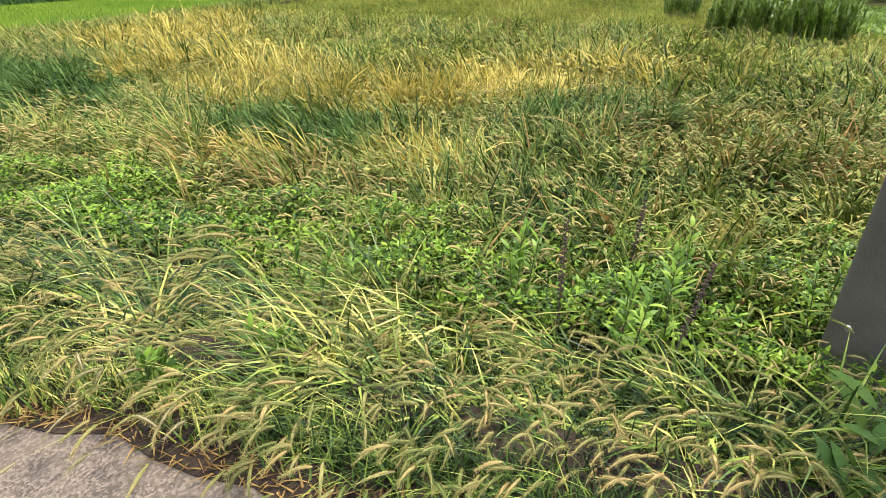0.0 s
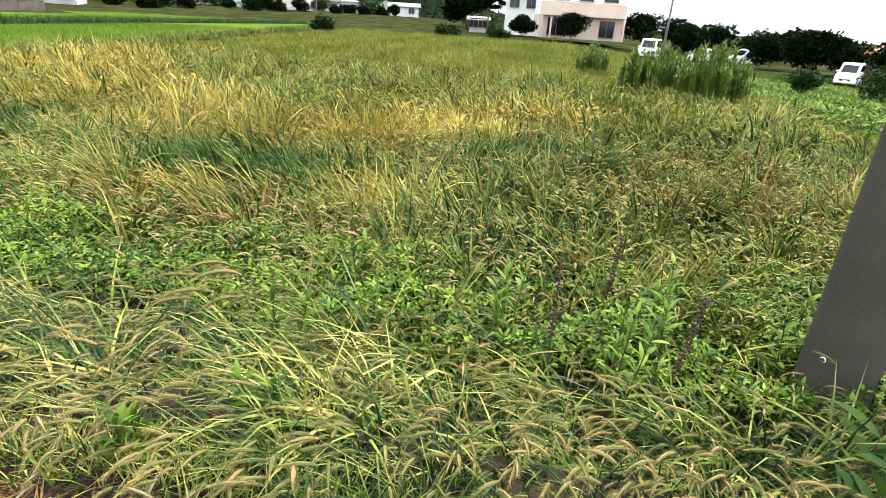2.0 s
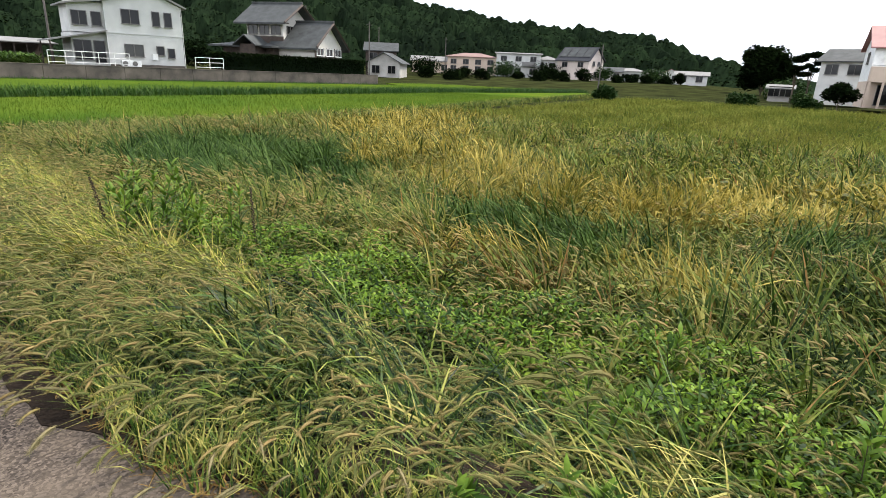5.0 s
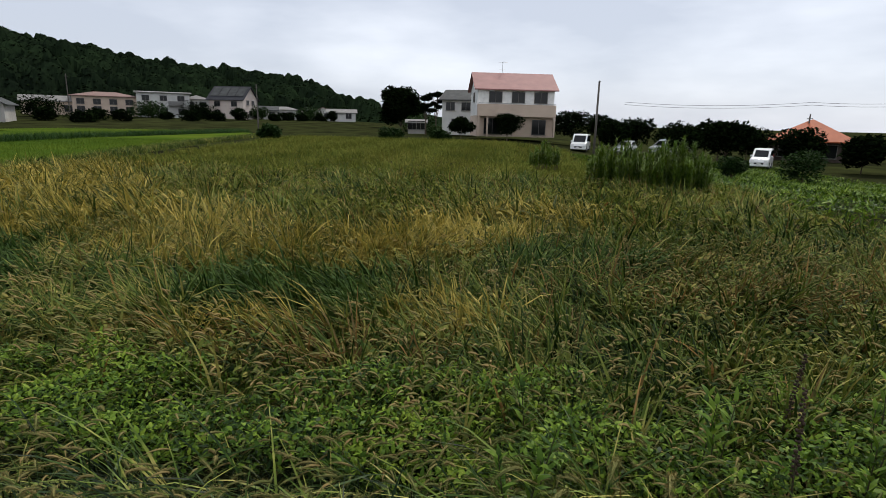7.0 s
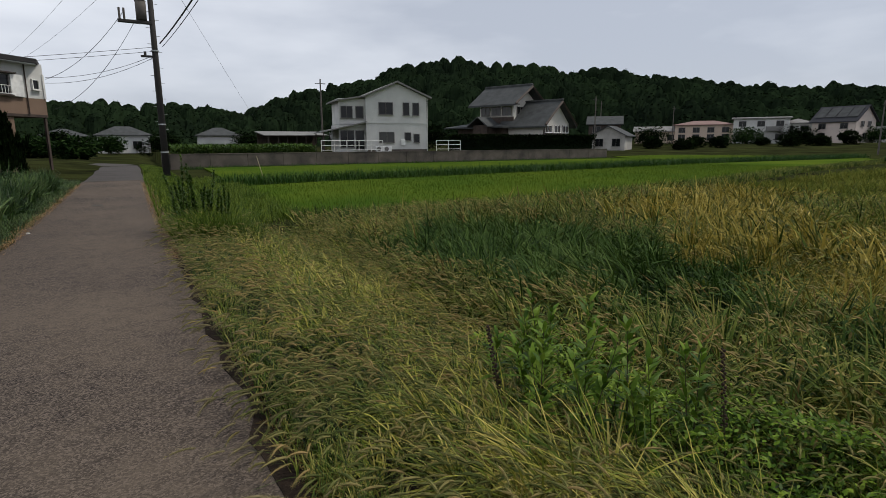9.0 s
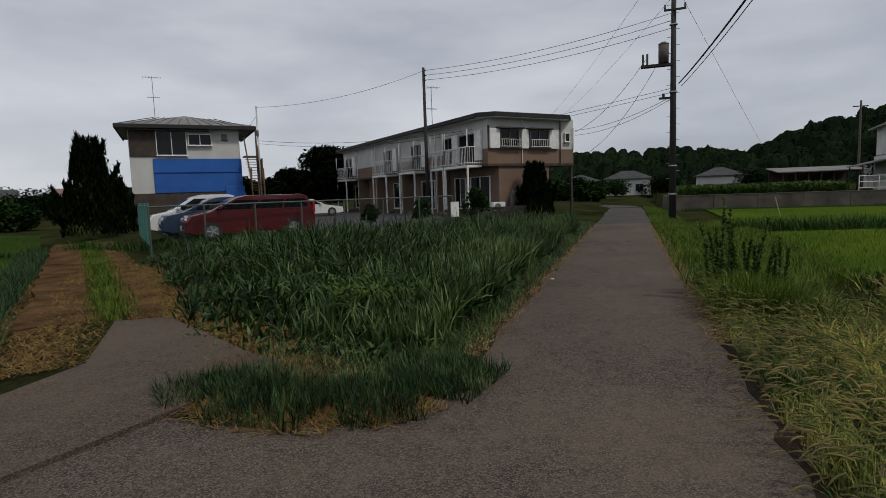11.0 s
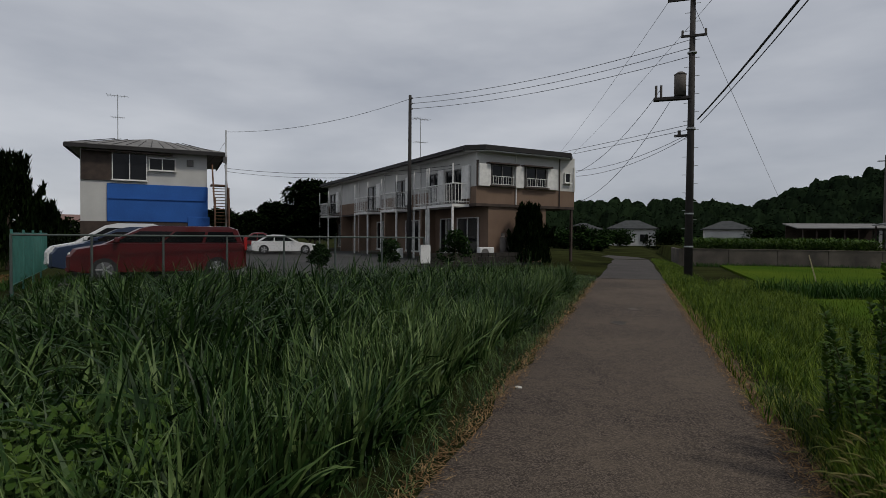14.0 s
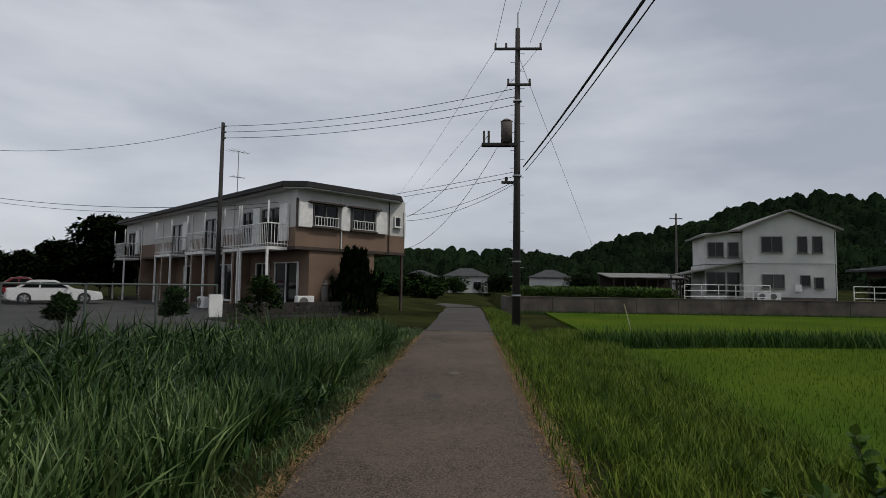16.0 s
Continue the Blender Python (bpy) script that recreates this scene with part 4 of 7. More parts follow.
def sorrel(x, y, h):
    z = float(height(x, y))
    ob = empty("dock_plant", pose(x, y, z, RNG.uniform(-12, 12), RNG.uniform(-12, 12), 0), "dead brown seeding dock stalk in the weeds", "weed", "dock stalks")
    part("stem", rod(bmesh.new(), (0, 0, 0), (0, 0, h * 0.6), 0.007, 0.005, 6), M_STEM, ob)
    bm = bmesh.new()
    for k in range(46):
        f = 0.45 + 0.55 * k / 46
        a, r = k * 2.4, 0.012 * (1.25 - f) + 0.004
        bmesh.ops.create_icosphere(bm, subdivisions=1, radius=0.009 * RNG.uniform(0.7, 1.3), matrix=Matrix.Translation((r * math.cos(a), r * math.sin(a), h * f)))
    part("seed_head", bm, M_SORREL, ob)


for x, y, h in ((2.45, -4.5, 0.75), (3.45, -5.3, 0.85), (3.15, -10.6, 0.85), (3.0, -11.15, 0.75), (3.95, -10.9, 0.8)):
    sorrel(x, y, h)

# a few long foxtail stalks that stand out over the verge
rg = empty("tall_foxtail", pose(2.75, -9.75, float(height(2.75, -9.75))), "tall straw stalks with fuzzy pinkish-tan foxtail heads", "grass")
for k in range(6):
    b0 = np.array([[RNG.normal(0, 0.08), RNG.normal(0, 0.08), 0.0]])
    hd, ln, bd, L0 = np.array([WIND + RNG.normal(0, 0.18)]), np.array([RNG.uniform(0.42, 0.62)]), np.array([RNG.uniform(0.15, 0.4)]), np.array([RNG.uniform(1.05, 1.3)])
    v_, q_, t_, pts_ = strip_arrays(b0, hd, ln, bd, L0, np.array([0.005]), (1, 0.9, 0.8))
    raw_mesh("stalk", v_, q_, t_, M_STRAW, kind="", parent=rg)
    pv, pq, pt = plume_arrays(pts_[:, -1], hd, ln + bd + 0.1, np.array([0.9]), np.array([RNG.uniform(0.14, 0.19)]), np.array([0.0075]), 260)
    raw_mesh("seed_head", pv, pq, pt, M_PLUME, kind="", parent=rg)

# goldenrod thickets out in the field


def thicket(x, y, rx, ry, h, n, label, name="goldenrod_thicket", mat=None, low=0.3):
    z = float(height(x, y))
    ob = empty(name, pose(x, y, z), label, "shrub", "thickets")
    a, r = RNG.uniform(0, TAU, n), np.sqrt(RNG.uniform(0, 1, n))
    b = np.column_stack([rx * r * np.cos(a), ry * r * np.sin(a), np.zeros(n)])
    hs = h * RNG.uniform(0.6, 1.05, n) * (1 - 0.35 * r ** 3)
    hd, ln = RNG.uniform(0, TAU, n), RNG.uniform(0.02, 0.12, n)
    v, q, t, pts = strip_arrays(b, hd, ln, 0.1, hs, np.full(n, 0.018), (1, 0.8, 0.6))
    raw_mesh("stem_stand", v, q, t, M_BARK, parent=ob)
    k = 70
    i, f = np.repeat(np.arange(n), k), RNG.uniform(low, 1.0, n * k)
    base = b[i] + np.column_stack([np.cos(hd[i]) * np.sin(ln[i] + 0.05), np.sin(hd[i]) * np.sin(ln[i] + 0.05), np.cos(ln[i])]) * (hs[i] * f)[:, None]
    m = n * k
    strips("leaves", mat or M_GOLDENROD, "", "", base, RNG.uniform(0, TAU, m), RNG.uniform(0.2, 0.9, m), RNG.uniform(0.2, 0.8, m), RNG.uniform(0.12, 0.22, m), RNG.uniform(0.02, 0.036, m), (0.6, 1.0), parent=ob)


thicket(17.8, -14.3, 0.95, 0.95, 1.72, 120, "tall dense clump of green goldenrod in the field")
thicket(18.9, -12.75, 0.9, 0.95, 1.62, 100, "tall dense clump of green goldenrod in the field")
thicket(30.3, -11.4, 0.9, 0.8, 1.5, 60, "clump of green goldenrod further out in the field")
# rice paddies: a bed, blades on it and grassy banks between


def paddy(name, outline, z, n, box_, mat=None, bed=None):
    slab(name + "_bed", outline, z, 0.3, bed or M_RICE_BED, "flat green bed of a rice paddy", "paddy")
    p = scatter(n, *box_)
    poly = np.array(outline)
    inside = np.zeros(len(p), bool)
    for (xa, ya), (xb, yb) in zip(poly, np.roll(poly, -1, 0)):
        cr = ((ya > p[:, 1]) != (yb > p[:, 1])) & (p[:, 0] < (xb - xa) * (p[:, 1] - ya) / (yb - ya + 1e-9) + xa)
        inside ^= cr
    p = p[inside]
    m = len(p)
    strips(name + "_rice", mat or M_RICE, "even stand of green young rice", "rice", np.column_stack([p, np.full(m, z - 0.02)]), RNG.uniform(0, TAU, m), RNG.uniform(0.05, 0.5, m), RNG.uniform(0.1, 0.8, m), RNG.uniform(0.1, 0.18, m), RNG.uniform(0.01, 0.02, m), (0.9,))


paddy("paddy_near", [(4.2, 8.0), (8.5, 7.2), (22, 9.5), (40, 14.5), (70, 21), (72, 25.0), (45, 25.2), (30, 22.9), (15, 21.4), (8.8, 20.7), (4.6, 19.6)], -0.28, 90000, (4, 45, 7, 27))
paddy("paddy_far", [(5.2, 24.8), (9.5, 25.4), (15, 26.0), (30, 26.8), (45, 29.5), (76, 29.0), (110, 40), (110, 55), (60, 50), (56, 43.6), (6.0, 43.6)], -0.30, 42000, (5, 90, 24.5, 55))
paddy("paddy_west", [(-8.9, 0.5), (-24.0, 12.6), (-40, 24), (-90, 40), (-90, -30), (-20, -30), (-7.0, -4.0)], -0.36, 42000, (-45, -7, -20, 25), M_RICE_DEEP, M_RICE_BED_DEEP)


def bank(name, pts, half, n, h, mat, label, w=0.02):
    """A band of rough grass along a line of plan points."""
    pts = np.array(pts, float)
    seg = RNG.integers(0, len(pts) - 1, n)
    lens = np.linalg.norm(np.diff(pts, axis=0), axis=1)
    seg = RNG.choice(len(lens), n, p=lens / lens.sum())
    f = RNG.uniform(0, 1, n)[:, None]
    d = (pts[seg + 1] - pts[seg]) / lens[seg][:, None]
    p = pts[seg] * (1 - f) + pts[seg + 1] * f + np.stack([-d[:, 1], d[:, 0]], 1) * (np.clip(RNG.normal(0, 0.5, n), -1, 1) * half)[:, None]
    g = on_ground(p, 0.0)
    lean = RNG.uniform(1.0, 1.5, n) if "straw" in name else RNG.uniform(0.05, 0.6, n)
    strips(name, mat, label, "grass", g + (0, 0, 0.02 if "straw" in name else 0), RNG.uniform(0, TAU, n), lean, RNG.uniform(0.0, 0.3, n) if "straw" in name else RNG.uniform(0.2, 1.0, n), h * RNG.uniform(0.6, 1.3, n), w * RNG.uniform(0.7, 1.3, n), (1, 0.7))


bank("paddy_bank", [(4.4, 21.9), (8.8, 22.9), (15, 23.5), (30, 24.8), (45, 27.2), (76, 26.8)], 1.3, 22000, 0.65, M_BANK, "dark rough grass along the paddy bank", 0.035)
bank("paddy_west_bank", [(-9.5, 9.6), (-40, 12.5), (-80, 20)], 0.5, 6000, 0.45, M_BANK, "dark rough grass between the western paddies", 0.03)
bank("wall_foot_grass", [(4.2, 43.2), (52, 43.2)], 0.6, 6000, 0.35, M_BANK, "rough grass at the foot of the wall", 0.03)
bank("pole_verge_grass", [(1.9, 5.0), (1.95, 14), (2.0, 22), (2.2, 30), (2.2, 42)], 0.85, 32000, 0.22, M_VERGE_GREEN, "short green grass verge beside the road", 0.013)
bank("pole_verge_weeds", [(3.3, 7.5), (3.6, 14), (4.0, 24), (4.6, 27)], 1.0, 15000, 0.32, M_VERGE_GREEN, "rough green weeds at the paddy's edge", 0.014)
bank("straw_edge", [(1.12, 1.5), (1.1, 9), (1.14, 20)], 0.17, 13000, 0.05, M_STRAW_PALE, "dry mown straw along the road's edge", 0.008)
bank("straw_edge_left", [(-1.3, 0.5), (-1.28, 10), (-1.28, 20)], 0.14, 6000, 0.07, M_STRAW_PALE, "dry mown straw along the road's edge", 0.008)
bank("straw_corner", [(-1.5, -0.6), (-2.6, -0.7), (-3.3, 0.2), (-6.0, 1.9), (-12, 6.3)], 0.5, 17000, 0.12, M_STRAW, "dry cut grass strewn along the track", 0.009)
bank("straw_track", [(-5.3, -0.9), (-7.3, 0.7), (-14, 6.0), (-22.6, 12.7)], 0.62, 26000, 0.10, M_STRAW, "dry cut grass strewn over the wheel rut", 0.01)
bank("straw_rut", [(-6.0, 1.2), (-12, 6.0), (-21.6, 13.6)], 0.4, 14000, 0.10, M_STRAW, "dry cut grass strewn over the narrow wheel rut", 0.01)
bank("track_middle_grass", [(-6.6, 1.15), (-12, 5.45), (-22, 13.2)], 0.34, 7000, 0.16, M_VERGE_GREEN, "green grass between the wheel ruts", 0.012)
bank("track_side_grass", [(-5.2, -2.8), (-6.6, -0.9), (-9.0, 0.6), (-16, 6.2), (-24, 12.4)], 0.45, 11000, 0.42, M_TALL, "green grass bank beside the track", 0.014)

bank("verge_edge_grass", [(1.85, -14), (1.8, -8.9), (1.36, -8.1), (1.3, -4), (1.3, 6)], 0.16, 14000, 0.2, M_VERGE, "short yellow-green grass at the asphalt's edge", 0.009)
bank("verge_edge_straw", [(1.7, -14), (1.64, -8.9), (1.27, -8.2), (1.25, -4), (1.25, 4)], 0.1, 4000, 0.09, M_STRAW, "dry straw at the asphalt's edge", 0.007)
bank("corner_edge_grass", [(-1.35, 0.3), (-1.5, -0.6), (-2.0, -0.95), (-2.9, -1.0), (-3.4, -0.6)], 0.5, 9000, 0.17, M_TALL, "short green grass round the corner of the plot", 0.01)
bank("corner_edge_straw", [(-1.4, -0.6), (-1.8, -1.1), (-2.5, -1.2), (-3.2, -1.1), (-3.6, 0.0)], 0.35, 5500, 0.12, M_STRAW, "dry cut grass round the corner of the plot", 0.009)
bank("paddy_near_edge", [(4.2, 7.7), (8.5, 6.9), (22, 9.2), (40, 14.2), (66, 19.6)], 0.7, 16000, 0.4, M_FIELD, "rough weeds between field and paddy", 0.03)
bank("paddy_road_edge", [(4.3, 8.5), (4.6, 15), (4.7, 20), (5.0, 25.2)], 0.5, 9000, 0.3, M_VERGE_GREEN, "green grass along the paddy's roadside edge", 0.016)

bank("shrub_foot_grass", [(1.75, 2.4), (1.8, 3.8), (2.2, 5.2)], 0.6, 9000, 0.5, M_VERGE_GREEN, "rank green grass round the roadside shrubs", 0.014)

# the tall green grass in the corner between road and track
p = scatter(84000, -16, -1.2, -0.6, 24)
w_, u_ = p @ AX_W, p @ AX_U
fence_w = np.array([-5.6, 18.2]) @ AX_W
xe = -1.75 + 0.16 * lump(p, 1.0, 2.0)
ok = (p[:, 0] < xe) & (u_ < 14.9 + 0.2 * lump(p, 1.0, 4.0)) & (w_ > -2.55 + 0.15 * lump(p, 0.9, 5.0)) & (w_ < 14.0)
ok &= (p[:, 1] > 0.05 + 0.25 * lump(p, 0.8, 3.0))
p = p[ok]
near = np.hypot(p[:, 0], p[:, 1]) < 9
p = p[near | (RNG.uniform(0, 1, len(p)) < 0.75)]
n = len(p)
c = (np.floor(p / 0.4) + 0.5 + 0.45 * np.sin(np.floor(p / 0.4)[:, ::-1] * 12.9898 + 4.1)) * 0.4
p = c + (p - c) * RNG.uniform(0.2, 1.0, n)[:, None]
p[:, 0] = np.minimum(p[:, 0], -1.6)
tall = 1 + 0.28 * np.sin(c[:, 0] * 91.7 + c[:, 1] * 57.3)
rim = (0.42 + 0.58 * smooth(p @ AX_W, -2.4, 0.6)) * (0.5 + 0.5 * smooth(p[:, 1], 0.2, 2.6)) * (1 - 0.4 * smooth(p @ AX_U, 12.3, 14.6)) * tall * (smooth(-p[:, 0], 1.7, 2.6) * 0.45 + 0.55)
strips("tall_grass", M_TALL, "tall arching dark green grass filling the corner plot", "grass", on_ground(p, -0.02), math.radians(-10) + RNG.normal(0, 1.7, n) + 0.7 * lump(p, 1.3, 1.0), np.abs(RNG.normal(0.14, 0.14, n)), RNG.uniform(0.3, 2.0, n), rim * RNG.uniform(0.45, 0.95, n) * (1 + 0.25 * lump(p, 1.1, 6.0)), RNG.uniform(0.022, 0.042, n) * (1 + 0.3 * smooth(-np.hypot(p[:, 0] + 1.5, p[:, 1] - 2), -6, -2)), (0.8, 1.0, 0.8, 0.45), RNG.normal(0, 0.6, n))
q = scatter(21000, -3.6, -1.7, 0.6, 17)
q = keep(q, (q[:, 0] < -1.78 + 0.12 * lump(q, 0.8, 2.0)) & (RNG.uniform(0, 1, len(q)) < 0.25 + 0.75 * smooth(q[:, 0], -2.9, -2.1)))
n = len(q)
strips("reed_grass", M_REED, "broad upright pale green grass blades along the road", "grass", on_ground(q, -0.02), RNG.uniform(0, TAU, n), np.abs(RNG.normal(0.07, 0.08, n)), RNG.uniform(0.2, 1.7, n) * RNG.uniform(0.3, 1.0, n), RNG.uniform(0.5, 0.86, n) * (1 + 0.2 * lump(q, 0.9, 6.0)) * (0.6 + 0.4 * smooth(q[:, 1], 0.6, 2.6)), RNG.uniform(0.02, 0.036, n), (0.7, 1.0, 0.9, 0.5), RNG.normal(0, 0.7, n))
q = scatter(26000, -4.2, -1.25, -0.7, 22)
q = keep(q, (q[:, 0] > -2.2 + 0.2 * lump(q, 1.0, 2.0) - 1.6 * (1 - smooth(q[:, 1], -0.4, 1.6))) & (q[:, 0] < -1.28 + 0.07 * lump(q, 0.6, 3.0)) & (q @ AX_W > -2.3))
n = len(q)
strips("edge_grass", M_REED, "short green grass along the road's edge", "grass", on_ground(q, -0.01), RNG.uniform(0, TAU, n), RNG.uniform(0.2, 0.9, n), RNG.uniform(0.2, 1.2, n), RNG.uniform(0.12, 0.3, n), RNG.uniform(0.006, 0.011, n), (1, 0.8, 0.5))
p = scatter(14000, -5.0, -1.9, 0.6, 3.6)
p = keep(p, (np.hypot((p[:, 0] + 2.9) / 0.9, (p[:, 1] - 2.0) / 0.8) + 0.3 * lump(p, 0.5, 2.0) < 0.8))
n = len(p)
base = on_ground(p) + np.column_stack([np.zeros((n, 2)), RNG.uniform(0.08, 0.5, n)])
strips("corner_leafy_weeds", M_TREE_LIGHT, "dark green leafy weeds at the corner of the plot", "weeds", base, RNG.uniform(0, TAU, n), RNG.uniform(0.5, 1.5, n), RNG.uniform(0, 0.7, n), RNG.uniform(0.05, 0.1, n), RNG.uniform(0.03, 0.05, n), (0.4, 1.0, 0.7))

# trees


def tree(name, x, y, h, rx, label, mat=None, leaves=2600, leaf=0.28, trunk=0.35, lobes=7, squash=0.75, group="", base_z=None):
    """A tapered trunk with limbs, and a crown of many leaves in uneven lobes."""
    leaves = int(leaves * 1.9)
    z = float(height(x, y)) - 0.05 if base_z is None else base_z
    ob = empty(name, pose(x, y, z), label, "tree", group)
    r = random.Random(hash((round(x), round(y))) % 1000)
    th = h * trunk
    bm = bmesh.new()
    rod(bm, (0, 0, 0), (0, 0, th + 0.3), 0.035 * h * 0.6, 0.02 * h * 0.5, 8)
    cs = []
    for k in range(lobes):
        a, rr = k * 2.4 + r.uniform(-0.4, 0.4), rx * r.uniform(0.25, 0.62)
        c = (rr * math.cos(a), rr * math.sin(a), th + (h - th) * r.uniform(0.25, 0.78))
        cs.append((*c, rx * r.uniform(0.4, 0.62)))
        rod(bm, (0, 0, th * 0.85), c, 0.012 * h * 0.5, 0.004 * h, 5)
    cs.append((0, 0, th + (h - th) * 0.72, rx * 0.5))
    part("trunk", bm, M_BARK, ob)
    cs = np.array(cs)
    i = RNG.integers(0, len(cs), leaves)
    d = RNG.normal(0, 1, (leaves, 3))
    d /= np.linalg.norm(d, axis=1, keepdims=True)
    rad = cs[i, 3] * RNG.uniform(0.45, 1.06, leaves) ** 0.6
    p = cs[i, :3] + d * rad[:, None] * np.array([1, 1, squash])
    strips("crown", mat or M_TREE, "", "", p, RNG.uniform(0, TAU, leaves), RNG.uniform(0.5, 1.9, leaves), RNG.uniform(0, 0.8, leaves), leaf * RNG.uniform(0.6, 1.3, leaves), leaf * 0.55 * RNG.uniform(0.7, 1.3, leaves), (0.5, 1.0, 0.6), RNG.normal(0, 0.6, leaves), parent=ob)
    return ob


def juniper(name, x, y, h, r, label, z=None, leaves=5000):
    """A dark conifer with flame-like twisted tips."""
    z = float(height(x, y)) if z is None else z
    ob = empty(name, pose(x, y, z), label, "tree")
    part("trunk", rod(bmesh.new(), (0, 0, -0.1), (0, 0, h * 0.7), 0.12, 0.04), M_BARK, ob)
    leaves, k = int(leaves * 1.5), 34
    ta, tf = RNG.uniform(0, TAU, k), RNG.uniform(0.02, 0.88, k)
    i = RNG.integers(0, k, leaves)
    f = tf[i]
    s = RNG.uniform(0, 1, leaves)
    rr = r * (1 - 0.78 * f) * RNG.uniform(0.45, 1.0, k)[i] * (0.75 + 0.4 * s)
    blob = 0.24 * r * (1 - s) * RNG.uniform(0.2, 1, leaves)
    a2 = RNG.uniform(0, TAU, leaves)
    p = np.column_stack([np.cos(ta[i]) * rr + blob * np.cos(a2), np.sin(ta[i]) * rr + blob * np.sin(a2), h * (0.05 + 0.72 * f + 0.2 * s)])
    core = RNG.uniform(0, 1, leaves) < 0.35
    cz = RNG.uniform(0.02, 0.85, leaves)
    p[core] = np.column_stack([np.cos(a2) * r * 0.7 * (1 - 0.8 * cz), np.sin(a2) * r * 0.7 * (1 - 0.8 * cz), h * cz])[core]
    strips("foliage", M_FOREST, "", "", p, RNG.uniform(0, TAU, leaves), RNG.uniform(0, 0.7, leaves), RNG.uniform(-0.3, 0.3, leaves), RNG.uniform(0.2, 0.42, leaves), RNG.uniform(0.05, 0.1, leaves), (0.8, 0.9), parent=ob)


for x, y, s, h in ((55, 14, 1.3, 1.3), (66, 4, 1.6, 0.9), (68, -1.5, 1.5, 1.1)):
    tree("field_shrub", x, y, h, s, "low dark shrub at the far edge of the field", M_TREE, 1400, 0.3, 0.05, 7, 0.8, "field shrubs")

# wooded hill
def crowns(p):
    """How high the tree crowns stand over the slope: a dome for each tree, taller and shorter by turns."""
    cell, best = 6.5, np.zeros(len(p))
    base = np.floor(p / cell)
    for dx in (-1, 0, 1):
        for dy in (-1, 0, 1):
            c = base + (dx, dy)
            h1 = np.modf(np.abs(np.sin(c[:, 0] * 127.1 + c[:, 1] * 311.7) * 43758.5))[0]
            h2 = np.modf(np.abs(np.sin(c[:, 0] * 269.5 + c[:, 1] * 183.3) * 24634.6))[0]
            ctr = (c + np.column_stack([0.2 + 0.6 * h1, 0.2 + 0.6 * h2])) * cell
            r, ht = 3.0 + 2.6 * h2, 2.0 + 6.5 * h1
            best = np.maximum(best, ht * np.sqrt(np.clip(1 - ((p - ctr) ** 2).sum(1) / r ** 2, 0, 1)))
    return best + 1.3 + 1.6 * lump(p, 13.0, 2.0)


na, nr = 900, 64
az = np.radians(np.linspace(-95, 88, na))
rr = np.linspace(205, 345, nr)
ga, gr = np.meshgrid(az, rr)
P = np.column_stack([np.sin(ga.ravel()) * gr.ravel(), np.cos(ga.ravel()) * gr.ravel()])
cover = np.minimum(np.interp(np.degrees(ga.ravel()), HILL_AZ, HILL_EL), 1.0)
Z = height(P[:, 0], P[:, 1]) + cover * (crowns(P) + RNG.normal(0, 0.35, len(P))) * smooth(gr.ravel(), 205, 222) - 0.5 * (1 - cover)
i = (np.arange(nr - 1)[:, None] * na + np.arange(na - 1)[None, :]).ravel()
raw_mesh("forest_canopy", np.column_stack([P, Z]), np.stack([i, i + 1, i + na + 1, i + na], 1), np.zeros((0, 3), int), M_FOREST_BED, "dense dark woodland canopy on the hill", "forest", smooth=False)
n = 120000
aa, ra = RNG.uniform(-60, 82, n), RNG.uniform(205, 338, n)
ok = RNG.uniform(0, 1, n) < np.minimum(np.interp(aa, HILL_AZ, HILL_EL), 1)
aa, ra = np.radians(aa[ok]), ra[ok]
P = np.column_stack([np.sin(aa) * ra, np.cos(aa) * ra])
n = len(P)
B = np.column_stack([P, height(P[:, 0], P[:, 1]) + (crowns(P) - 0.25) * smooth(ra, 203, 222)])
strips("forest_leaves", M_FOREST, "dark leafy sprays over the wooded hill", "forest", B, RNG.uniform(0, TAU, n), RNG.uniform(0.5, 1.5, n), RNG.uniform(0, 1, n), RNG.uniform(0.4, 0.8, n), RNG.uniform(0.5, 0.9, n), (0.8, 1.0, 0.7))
sets = []
for k in range(150):
    a = math.radians(RNG.uniform(-58, 75))
    r = RNG.uniform(300, 334)
    x, y = math.sin(a) * r, math.cos(a) * r
    ht = RNG.uniform(4, 7.5)
    m = 70
    f = RNG.uniform(0, 1, m)
    w = 2.3 * (1 - f) + 0.1
    hd = RNG.uniform(0, TAU, m)
    b = np.column_stack([x + 0 * f, y + 0 * f, float(height(x, y)) + 1.0 + ht * f])
    v, q, t, _ = strip_arrays(b, hd, 1.0 + 0 * f, 0.7 + 0 * f, w, 1.0 * w + 0.15, (0.7, 1.0))
    sets.append((v, q, t))
raw_mesh("forest_conifers", *join_arrays(sets), M_FOREST, "pointed dark conifers along the ridge", "forest")

